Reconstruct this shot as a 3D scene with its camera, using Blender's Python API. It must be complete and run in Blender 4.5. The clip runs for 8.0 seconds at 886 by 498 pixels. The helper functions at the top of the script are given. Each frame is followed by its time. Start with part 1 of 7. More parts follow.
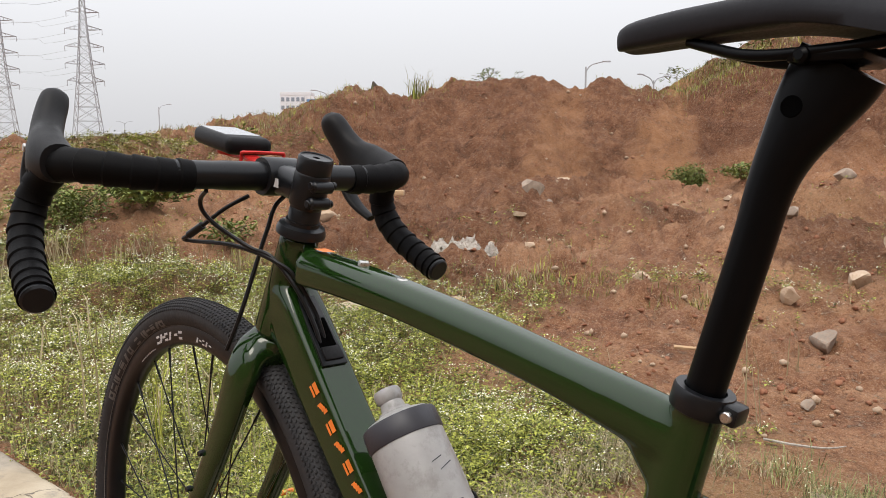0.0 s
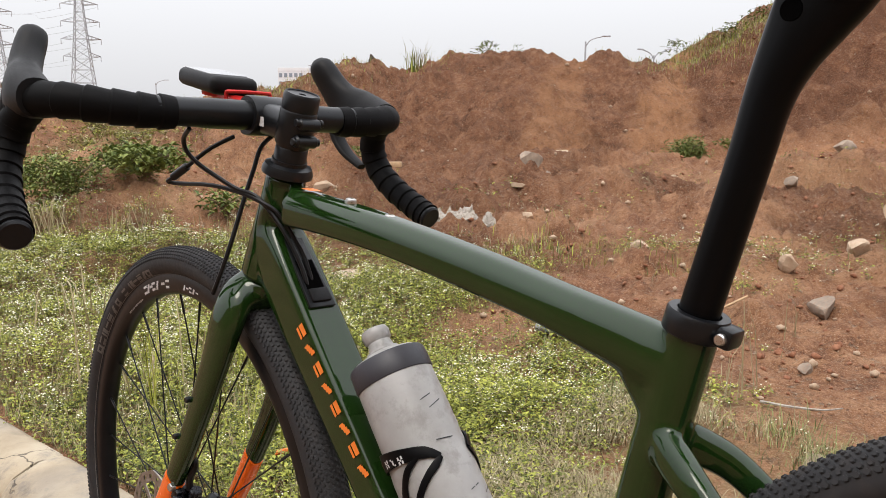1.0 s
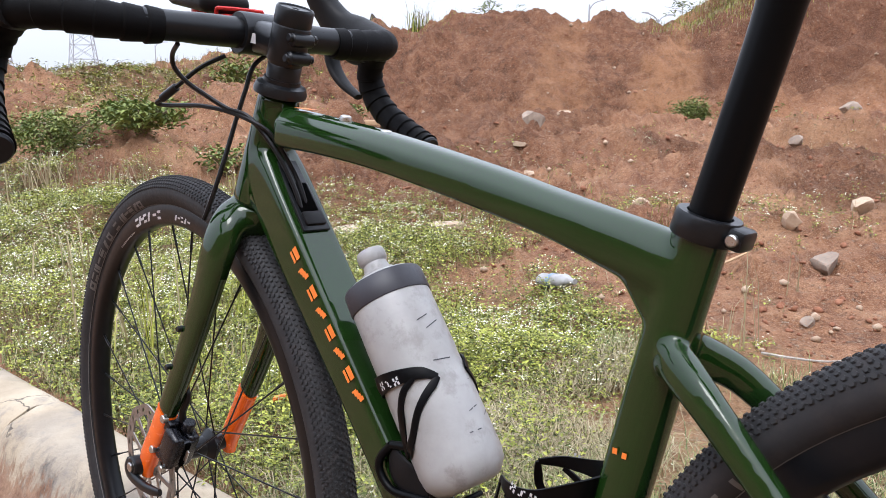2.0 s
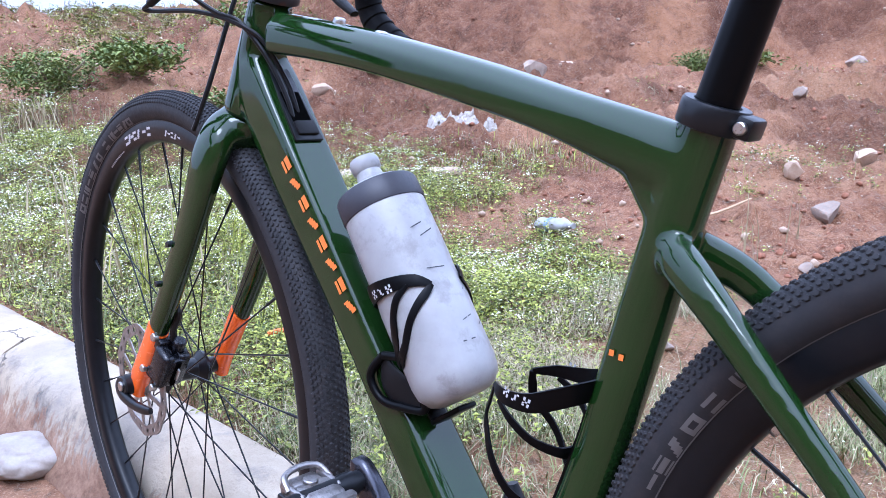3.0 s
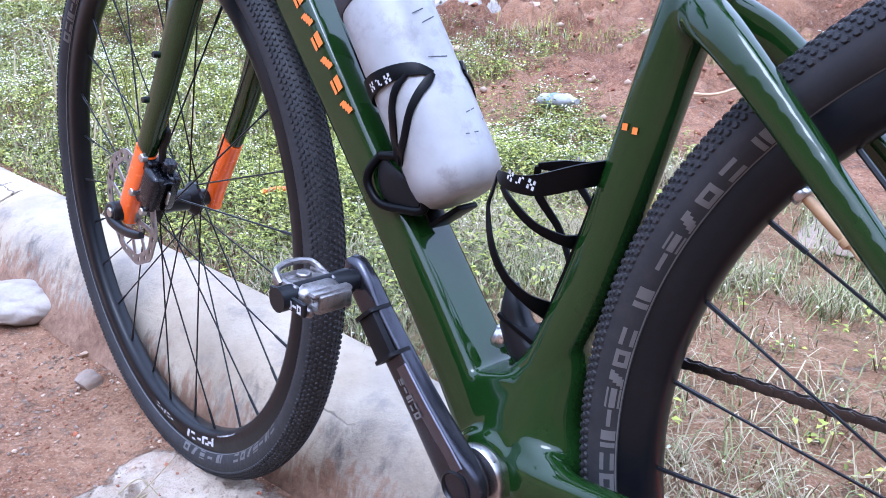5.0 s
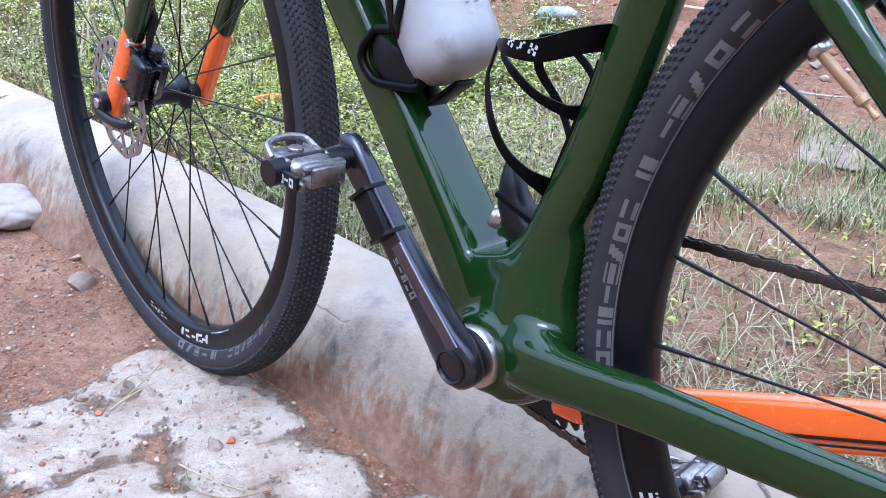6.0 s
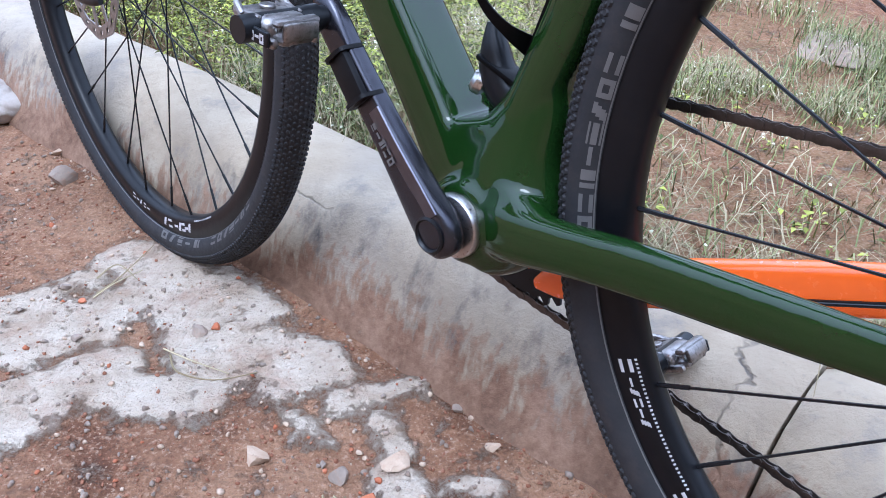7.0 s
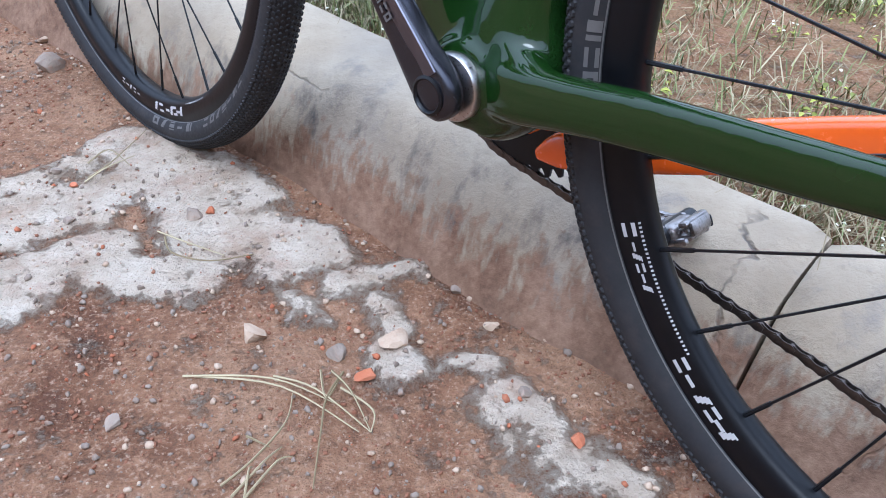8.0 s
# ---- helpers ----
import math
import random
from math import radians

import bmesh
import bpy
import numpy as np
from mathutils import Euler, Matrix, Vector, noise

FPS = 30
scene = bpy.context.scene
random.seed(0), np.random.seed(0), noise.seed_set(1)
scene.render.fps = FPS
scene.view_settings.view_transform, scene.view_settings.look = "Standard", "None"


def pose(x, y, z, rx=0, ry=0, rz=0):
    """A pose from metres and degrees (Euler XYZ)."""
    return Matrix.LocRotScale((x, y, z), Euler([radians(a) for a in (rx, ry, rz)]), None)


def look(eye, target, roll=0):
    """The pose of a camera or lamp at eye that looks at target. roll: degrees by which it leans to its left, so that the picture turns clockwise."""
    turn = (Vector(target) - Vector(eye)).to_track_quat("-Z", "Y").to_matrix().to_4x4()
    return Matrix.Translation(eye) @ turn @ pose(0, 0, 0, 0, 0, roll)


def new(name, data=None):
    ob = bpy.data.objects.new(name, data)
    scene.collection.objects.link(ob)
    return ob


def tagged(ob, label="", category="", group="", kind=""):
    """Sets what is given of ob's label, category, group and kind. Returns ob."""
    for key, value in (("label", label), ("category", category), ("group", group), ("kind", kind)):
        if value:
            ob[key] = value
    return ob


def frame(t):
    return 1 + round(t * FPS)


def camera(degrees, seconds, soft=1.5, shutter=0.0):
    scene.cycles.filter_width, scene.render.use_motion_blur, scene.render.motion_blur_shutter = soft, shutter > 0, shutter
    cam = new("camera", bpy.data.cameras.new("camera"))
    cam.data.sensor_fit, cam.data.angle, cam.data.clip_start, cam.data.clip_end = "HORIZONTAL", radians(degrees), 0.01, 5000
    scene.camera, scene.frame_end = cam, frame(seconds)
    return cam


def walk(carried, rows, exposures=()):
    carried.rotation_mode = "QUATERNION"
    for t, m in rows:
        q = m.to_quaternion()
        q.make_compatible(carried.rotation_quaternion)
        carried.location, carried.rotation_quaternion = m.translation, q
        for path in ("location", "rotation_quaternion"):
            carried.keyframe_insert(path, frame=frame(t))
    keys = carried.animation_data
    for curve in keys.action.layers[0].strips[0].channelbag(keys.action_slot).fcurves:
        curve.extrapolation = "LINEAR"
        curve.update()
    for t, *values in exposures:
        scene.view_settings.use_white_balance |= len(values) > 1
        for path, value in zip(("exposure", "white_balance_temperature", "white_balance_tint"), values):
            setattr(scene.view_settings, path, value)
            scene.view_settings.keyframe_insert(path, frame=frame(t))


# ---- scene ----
cam = camera(57.39, 8.0, soft=0.9)
PATH = [
    (0, (0.1870, 0.3330, 0.8803), (0.1871, 2.3180, 0.6361), -0.01),
    (0.5, (0.1920, 0.3378, 0.8642), (0.1934, 2.3200, 0.5976), -0.06),
    (1, (0.1963, 0.3480, 0.8398), (0.1989, 2.3252, 0.5386), -0.05),
    (1.5, (0.1973, 0.3595, 0.8152), (0.1988, 2.3302, 0.4739), 0.04),
    (3, (0.2025, 0.3794, 0.7497), (0.2072, 2.3176, 0.2564), 1.04),
    (3.5, (0.2025, 0.3841, 0.7234), (0.2122, 2.3055, 0.1683), 1.58),
    (4, (0.2027, 0.3857, 0.7000), (0.2117, 2.2914, 0.0931), 1.76),
    (4.5, (0.2018, 0.3864, 0.6778), (0.2161, 2.2727, 0.0131), 2.01),
    (5.8, (0.2039, 0.3862, 0.6265), (0.2312, 2.1999, -0.2160), 2.95),
    (6, (0.2037, 0.3859, 0.6166), (0.2386, 2.1810, -0.2646), 3.08),
    (6.5, (0.2088, 0.3865, 0.5948), (0.2524, 2.1362, -0.3730), 3.27),
    (7, (0.2180, 0.3806, 0.5756), (0.2717, 2.0808, -0.4763), 3.55),
    (7.5, (0.2191, 0.3750, 0.5539), (0.2823, 2.0156, -0.5883), 3.87),
    (8, (0.2197, 0.3720, 0.5333), (0.2874, 1.9592, -0.6818), 4.12),
]
walk(cam, [(t, look(eye, target, roll)) for t, eye, target, roll in PATH],
     [(0.0, 0.05, 6800.0, 9.0), (0.8, 0.12, 6800.0, 9.0), (1.7, 0.40, 6450.0, 9.3), (2.8, 0.80, 4850.0, 17.6), (4.7, 0.94, 4770.0, 17.6), (5.8, 0.88, 4800.0, 15.6), (8.0, 0.60, 5030.0, 8.8)])
BIKE = Matrix(((-0.71002, -0.70403, 0.01443, 0.56668), (0.70376, -0.70875, 0.04903, 0.65143), (-0.02429, 0.04497, 0.99869, 0.36241), (0, 0, 0, 1)))

# ---- light ----
world = bpy.data.worlds.new("overcast_sky")
scene.world = world
world.use_nodes = True
wn, wl = world.node_tree.nodes, world.node_tree.links
sky = wn.new("ShaderNodeTexSky")
sky.sky_type, sky.sun_disc = "NISHITA", False
sky.sun_elevation, sky.sun_rotation = radians(58), radians(200)
sky.air_density, sky.dust_density, sky.ozone_density = 1.0, 6.0, 1.0
cloud = wn.new("ShaderNodeMix")
cloud.data_type = "RGBA"
cloud.inputs[0].default_value = 0.86
cloud.inputs[7].default_value = (8.5, 8.7, 9.4, 1)
wl.new(sky.outputs[0], cloud.inputs[6])
back = wn["Background"]
back.inputs[1].default_value = 0.1
# an overcast vault is about three times as bright overhead as at the horizon
gen = wn.new("ShaderNodeTexCoord")
sep = wn.new("ShaderNodeSeparateXYZ")
wl.new(gen.outputs["Generated"], sep.inputs[0])
lift = wn.new("ShaderNodeMapRange")
lift.inputs[1].default_value, lift.inputs[2].default_value, lift.inputs[3].default_value, lift.inputs[4].default_value = 0.0, 1.0, 0.83, 2.62
wl.new(sep.outputs[2], lift.inputs[0])
vault = wn.new("ShaderNodeVectorMath")
vault.operation = "SCALE"
wl.new(cloud.outputs[2], vault.inputs[0])
wl.new(lift.outputs[0], vault.inputs[3])
wl.new(vault.outputs[0], back.inputs[0])
sun = new("sun", bpy.data.lights.new("sun", "SUN"))
sun.data.energy, sun.data.angle, sun.data.color = 1.1, radians(24), (1.0, 0.96, 0.9)
sun.matrix_world = look((0, 0, 10), (2.0, 4.5, 0))

# ---- helpers of this scene ----
def link(name, me, parent=None, label=""):
    ob = new(name, me)
    if parent is not None:
        ob.parent = parent
    if label:
        ob["label"] = label
    return ob


def part(name, bm, material, parent=None, label="", smooth=True, angle=40):
    """Links a bmesh as one mesh object under a thing or a part."""
    me = bpy.data.meshes.new(name)
    bmesh.ops.recalc_face_normals(bm, faces=bm.faces)
    bm.to_mesh(me)
    bm.free()
    me.materials.append(material)
    if smooth:
        me.shade_smooth()
        me.set_sharp_from_angle(angle=radians(angle))
    return link(name, me, parent, label)


def pydata(name, verts, faces, material, parent=None, label="", smooth=False):
    me = bpy.data.meshes.new(name)
    me.from_pydata(verts, [], faces)
    me.materials.append(material)
    if smooth:
        me.shade_smooth()
    return link(name, me, parent, label)


def smoothstep(a, b, x):
    t = np.clip((x - a) / (b - a), 0, 1)
    return t * t * (3 - 2 * t)


# ---- materials ----
def material(name, rough=0.5, metal=0.0, coat=0.0, spec=0.5):
    m = bpy.data.materials.new(name)
    m.use_nodes = True
    b = m.node_tree.nodes["Principled BSDF"]
    b.inputs["Roughness"].default_value, b.inputs["Metallic"].default_value = rough, metal
    b.inputs["Coat Weight"].default_value, b.inputs["Specular IOR Level"].default_value = coat, spec
    b.inputs["Coat Roughness"].default_value = 0.06
    return m, m.node_tree, b


def noise_node(nt, scale, detail=6.0, rough=0.6, coords="Object", offset=0.0):
    tc = nt.nodes.new("ShaderNodeTexCoord")
    tex = nt.nodes.new("ShaderNodeTexNoise")
    tex.inputs["Scale"].default_value, tex.inputs["Detail"].default_value, tex.inputs["Roughness"].default_value = scale, detail, rough
    if offset:
        mp = nt.nodes.new("ShaderNodeMapping")
        mp.inputs["Location"].default_value = (offset, offset * 0.7, offset * 1.3)
        nt.links.new(tc.outputs[coords], mp.inputs[0])
        nt.links.new(mp.outputs[0], tex.inputs["Vector"])
    else:
        nt.links.new(tc.outputs[coords], tex.inputs["Vector"])
    return tex.outputs["Fac"]


def ramp(nt, fac, stops):
    r = nt.nodes.new("ShaderNodeValToRGB")
    while len(r.color_ramp.elements) < len(stops):
        r.color_ramp.elements.new(0.5)
    for e, (p, c) in zip(r.color_ramp.elements, stops):
        e.position, e.color = p, (*c, 1) if len(c) == 3 else c
    nt.links.new(fac, r.inputs[0])
    return r.outputs[0]


def grey(nt, fac, lo, hi, a=0.0, b=1.0):
    m = nt.nodes.new("ShaderNodeMapRange")
    m.inputs[1].default_value, m.inputs[2].default_value, m.inputs[3].default_value, m.inputs[4].default_value = lo, hi, a, b
    nt.links.new(fac, m.inputs[0])
    return m.outputs[0]


def mix(nt, fac, a, b):
    m = nt.nodes.new("ShaderNodeMix")
    m.data_type = "RGBA"
    for sock, v in ((m.inputs[0], fac), (m.inputs[6], a), (m.inputs[7], b)):
        if isinstance(v, (int, float)):
            sock.default_value = v
        elif isinstance(v, tuple):
            sock.default_value = (*v, 1)
        else:
            nt.links.new(v, sock)
    return m.outputs[2]


def maths(nt, op, a, b=0.0):
    m = nt.nodes.new("ShaderNodeMath")
    m.operation = op
    for sock, v in zip(m.inputs, (a, b)):
        if isinstance(v, (int, float)):
            sock.default_value = v
        else:
            nt.links.new(v, sock)
    return m.outputs[0]


def bump(nt, b, height, strength=0.3, dist=0.01):
    n = nt.nodes.new("ShaderNodeBump")
    n.inputs["Strength"].default_value, n.inputs["Distance"].default_value = strength, dist
    nt.links.new(height, n.inputs["Height"])
    nt.links.new(n.outputs[0], b.inputs["Normal"])


def plain(name, colour, rough=0.5, metal=0.0, coat=0.0, var=0.25, scale=30.0, relief=0.0, wear=None, spec=0.5):
    """A surface of one colour with a mottle at two scales, optional relief and a second colour where it is worn or dusty."""
    m, nt, b = material(name, rough, metal, coat, spec)
    n1, n2 = noise_node(nt, scale), noise_node(nt, scale * 7, offset=3.1)
    both = maths(nt, "ADD", maths(nt, "MULTIPLY", n1, 0.65), maths(nt, "MULTIPLY", n2, 0.35))
    col = ramp(nt, both, [(0.25, tuple(c * (1 - var) for c in colour)), (0.75, tuple(min(1, c * (1 + var)) for c in colour))])
    if wear:
        col = mix(nt, grey(nt, noise_node(nt, scale * 1.7, offset=7.7), 0.5, 0.72, 0, wear[1]), col, wear[0])
    nt.links.new(col, b.inputs["Base Color"])
    nt.links.new(grey(nt, n2, 0.3, 0.7, rough * 0.85, min(1, rough * 1.15)), b.inputs["Roughness"])
    if relief:
        bump(nt, b, both, 0.5, relief)
    return m


PAINT_GREEN = plain("olive_green_paint", (0.0080, 0.0260, 0.0045), 0.3, coat=1.0, var=0.10, scale=9, wear=((0.10, 0.085, 0.06), 0.03), spec=0.0)
PAINT_GREEN.node_tree.nodes["Principled BSDF"].inputs["Coat IOR"].default_value = 1.5
PAINT_GREEN.node_tree.nodes["Principled BSDF"].inputs["Coat Roughness"].default_value = 0.075
PAINT_ORANGE = plain("orange_paint", (0.86, 0.135, 0.008), 0.25, coat=0.7, var=0.06, scale=20)
DECAL_ORANGE = plain("orange_decal", (0.80, 0.20, 0.03), 0.4, var=0.06, scale=60)
CARBON = plain("matt_black_carbon", (0.0020, 0.0022, 0.0028), 0.33, var=0.2, scale=40, spec=0.10)
BLACK_ALLOY = plain("black_anodised_alloy", (0.008, 0.009, 0.011), 0.32, metal=0.2, var=0.2, scale=60, spec=0.35)
CALIPER = plain("satin_black_caliper", (0.007, 0.0075, 0.011), 0.26, metal=0.2, var=0.2, scale=60, spec=0.45)
CRANK_GREY = plain("dark_grey_alloy", (0.060, 0.060, 0.072), 0.24, metal=0.85, var=0.15, scale=50)
TAPE = plain("black_bar_tape", (0.0026, 0.0026, 0.003), 0.60, var=0.3, scale=120, relief=0.0006, spec=0.09)
HOOD = plain("black_rubber_hood", (0.0065, 0.0065, 0.0075), 0.5, var=0.2, scale=90, relief=0.0004, spec=0.18)
RUBBER = plain("dusty_black_tyre_rubber", (0.021, 0.021, 0.023), 0.68, var=0.3, scale=45, relief=0.0004, wear=((0.060, 0.046, 0.040), 0.25), spec=0.3)
RIM = plain("black_rim_alloy", (0.004, 0.0045, 0.006), 0.34, var=0.2, scale=30, wear=((0.03, 0.025, 0.022), 0.10), spec=0.22)
STEEL = plain("brushed_steel", (0.52, 0.51, 0.50), 0.30, metal=1.0, var=0.15, scale=90)
DULL_STEEL = plain("dusty_steel", (0.34, 0.32, 0.30), 0.45, metal=0.85, var=0.3, scale=120, wear=((0.16, 0.12, 0.09), 0.4))
SADDLE = plain("black_saddle_cover", (0.009, 0.009, 0.012), 0.55, var=0.2, scale=60, relief=0.0003, spec=0.25)
GREY_PRINT = plain("grey_print", (0.105, 0.10, 0.097), 0.6, var=0.15, scale=80)
WHITE_PRINT = plain("white_print", (0.48, 0.48, 0.49), 0.5, var=0.1, scale=80)
TAN_PRINT = plain("faded_tan_print", (0.20, 0.145, 0.11), 0.4, var=0.1, scale=80, spec=0.5)
RED_PLASTIC = plain("red_anodised_mount", (0.50, 0.018, 0.016), 0.35, metal=0.2, var=0.1, scale=60)
SCREEN = plain("grey_lcd_screen", (0.20, 0.21, 0.225), 0.12, var=0.05, scale=20, coat=0.6)
GREY_BAND = plain("dark_grey_rubber_band", (0.026, 0.026, 0.034), 0.5, var=0.15, scale=60)
PEDAL_SILVER = plain("scuffed_silver_alloy", (0.33, 0.31, 0.30), 0.42, metal=1.0, var=0.35, scale=110, relief=0.0008, wear=((0.06, 0.05, 0.045), 0.7))
BRASS = plain("dusty_tan_brass", (0.42, 0.27, 0.14), 0.45, metal=0.3, var=0.2, scale=90)
# near-black colour in place of shade inside openings and of a dark reflection
DARK_INLAY = plain("near_black_inlay", (0.0012, 0.0012, 0.0013), 0.9, var=0.1, scale=80, spec=0.02)
# lighter metal that paints the highlight along the crank's bevel
CRANK_HIGHLIGHT = plain("silver_bevel_highlight", (0.15, 0.15, 0.18), 0.36, metal=1.0, var=0.2, scale=60)
CABLE = plain("black_cable_housing", (0.005, 0.005, 0.006), 0.4, var=0.1, scale=60, spec=0.3)


def frosted():
    m, nt, b = material("frosted_translucent_plastic", 0.42)
    n = noise_node(nt, 14)
    smear = grey(nt, noise_node(nt, 32, 6, 0.7, offset=6), 0.52, 0.66, 0, 0.55)
    nt.links.new(mix(nt, smear, ramp(nt, n, [(0.3, (0.25, 0.245, 0.24)), (0.55, (0.33, 0.328, 0.325)), (0.75, (0.39, 0.39, 0.39))]), (0.17, 0.158, 0.15)), b.inputs["Base Color"])
    b.inputs["Subsurface Weight"].default_value = 0.35
    b.inputs["Subsurface Radius"].default_value = (0.02, 0.02, 0.02)
    nt.links.new(grey(nt, noise_node(nt, 60), 0.3, 0.7, 0.3, 0.5), b.inputs["Roughness"])
    bump(nt, b, noise_node(nt, 25), 0.15, 0.003)
    return m


FROSTED = frosted()


def earth():
    """Red laterite with crumbs, pale dust and darker clods."""
    m, nt, b = material("red_laterite_earth", 0.95, spec=0.2)
    big, mid, fine = noise_node(nt, 0.55, 7, 0.62), noise_node(nt, 7.0, 8, 0.68, offset=2), noise_node(nt, 60, 6, 0.7, offset=5)
    base = ramp(nt, mid, [(0.28, (0.085, 0.034, 0.018)), (0.5, (0.222, 0.102, 0.051)), (0.72, (0.365, 0.205, 0.115))])
    base = mix(nt, grey(nt, big, 0.48, 0.62, 0, 0.6), base, (0.38, 0.21, 0.112))
    base = mix(nt, grey(nt, big, 0.46, 0.36, 0, 0.6), base, (0.135, 0.052, 0.030))
    # freshly tipped soil of the heap: deeper red, with dusty slides where it has run down
    heap_at, slide_at = nt.nodes.new("ShaderNodeAttribute"), nt.nodes.new("ShaderNodeAttribute")
    heap_at.attribute_name, slide_at.attribute_name = "heap", "slide"
    lumps, specks = noise_node(nt, 3.8, 10, 0.76, offset=31), noise_node(nt, 24, 6, 0.78, offset=37)
    tipped = ramp(nt, lumps, [(0.38, (0.105, 0.040, 0.019)), (0.46, (0.165, 0.066, 0.032)), (0.54, (0.225, 0.098, 0.049)), (0.63, (0.32, 0.155, 0.082))])
    tipped = mix(nt, grey(nt, specks, 0.57, 0.63, 0, 0.75), tipped, (0.37, 0.215, 0.135))
    tipped = mix(nt, grey(nt, specks, 0.44, 0.37, 0, 0.8), tipped, (0.060, 0.024, 0.013))
    base = mix(nt, heap_at.outputs["Fac"], base, tipped)
    # shade on the right of the heap, put into the colour as deeper red
    right_shade_at = nt.nodes.new("ShaderNodeAttribute")
    right_shade_at.attribute_name = "right_shade"
    base = mix(nt, maths(nt, "MULTIPLY", right_shade_at.outputs["Fac"], grey(nt, lumps, 0.62, 0.42, 0.25, 0.85)), base, (0.125, 0.045, 0.021))
    slid = maths(nt, "MULTIPLY", slide_at.outputs["Fac"], grey(nt, lumps, 0.34, 0.54, 0.35, 0.95))
    base = mix(nt, slid, base, (0.42, 0.205, 0.098))
    base = mix(nt, grey(nt, fine, 0.54, 0.66, 0, 0.55), base, (0.42, 0.240, 0.142))
    base = mix(nt, grey(nt, fine, 0.46, 0.34, 0, 0.75), base, (0.070, 0.031, 0.020))
    grit = noise_node(nt, 230, 4, 0.6, offset=41)
    base = mix(nt, grey(nt, grit, 0.54, 0.66, 0, 0.7), base, (0.43, 0.30, 0.215))
    base = mix(nt, grey(nt, grit, 0.44, 0.34, 0, 0.6), base, (0.075, 0.036, 0.024))
    trod = nt.nodes.new("ShaderNodeAttribute")
    trod.attribute_name = "road"
    base = mix(nt, maths(nt, "MULTIPLY", trod.outputs["Fac"], grey(nt, mid, 0.35, 0.62, 0.05, 0.42)), base, (0.38, 0.245, 0.155))
    # pale cement crust on the roadside, in worn patches
    geo = nt.nodes.new("ShaderNodeAttribute")
    geo.attribute_name = "crust"
    worn = maths(nt, "ADD", geo.outputs["Fac"], maths(nt, "MULTIPLY", maths(nt, "SUBTRACT", noise_node(nt, 34, 10, 0.78, offset=11), 0.5), 3.8))
    crust = grey(nt, worn, 0.26, 0.76)
    cement = ramp(nt, noise_node(nt, 22, 7, 0.6, offset=9), [(0.3, (0.37, 0.285, 0.205)), (0.52, (0.50, 0.415, 0.322)), (0.75, (0.60, 0.520, 0.420))])
    cement = mix(nt, grey(nt, noise_node(nt, 13, 9, 0.74, offset=14), 0.50, 0.68, 0, 0.70), cement, (0.32, 0.195, 0.130))
    cement = mix(nt, grey(nt, grit, 0.60, 0.70, 0, 0.5), cement, (0.20, 0.13, 0.09))
    base = mix(nt, crust, base, cement)
    # plant litter, its colour darkened to hold the shade between dense weeds
    litter_shade_at = nt.nodes.new("ShaderNodeAttribute")
    litter_shade_at.attribute_name = "litter"
    base = mix(nt, maths(nt, "MULTIPLY", litter_shade_at.outputs["Fac"], grey(nt, noise_node(nt, 28, 6, offset=21), 0.4, 0.6, 0.2, 0.75)), base, (0.13, 0.115, 0.05))
    nt.links.new(base, b.inputs["Base Color"])
    height = maths(nt, "ADD", maths(nt, "MULTIPLY", mid, 1.0), maths(nt, "MULTIPLY", fine, 0.55))
    height = maths(nt, "ADD", height, maths(nt, "MULTIPLY", heap_at.outputs["Fac"], maths(nt, "ADD", maths(nt, "MULTIPLY", lumps, 5.0), maths(nt, "MULTIPLY", specks, 1.2))))
    height = maths(nt, "ADD", height, maths(nt, "MULTIPLY", crust, 0.30))
    bump(nt, b, height, 0.9, 0.03)
    return m


EARTH = earth()


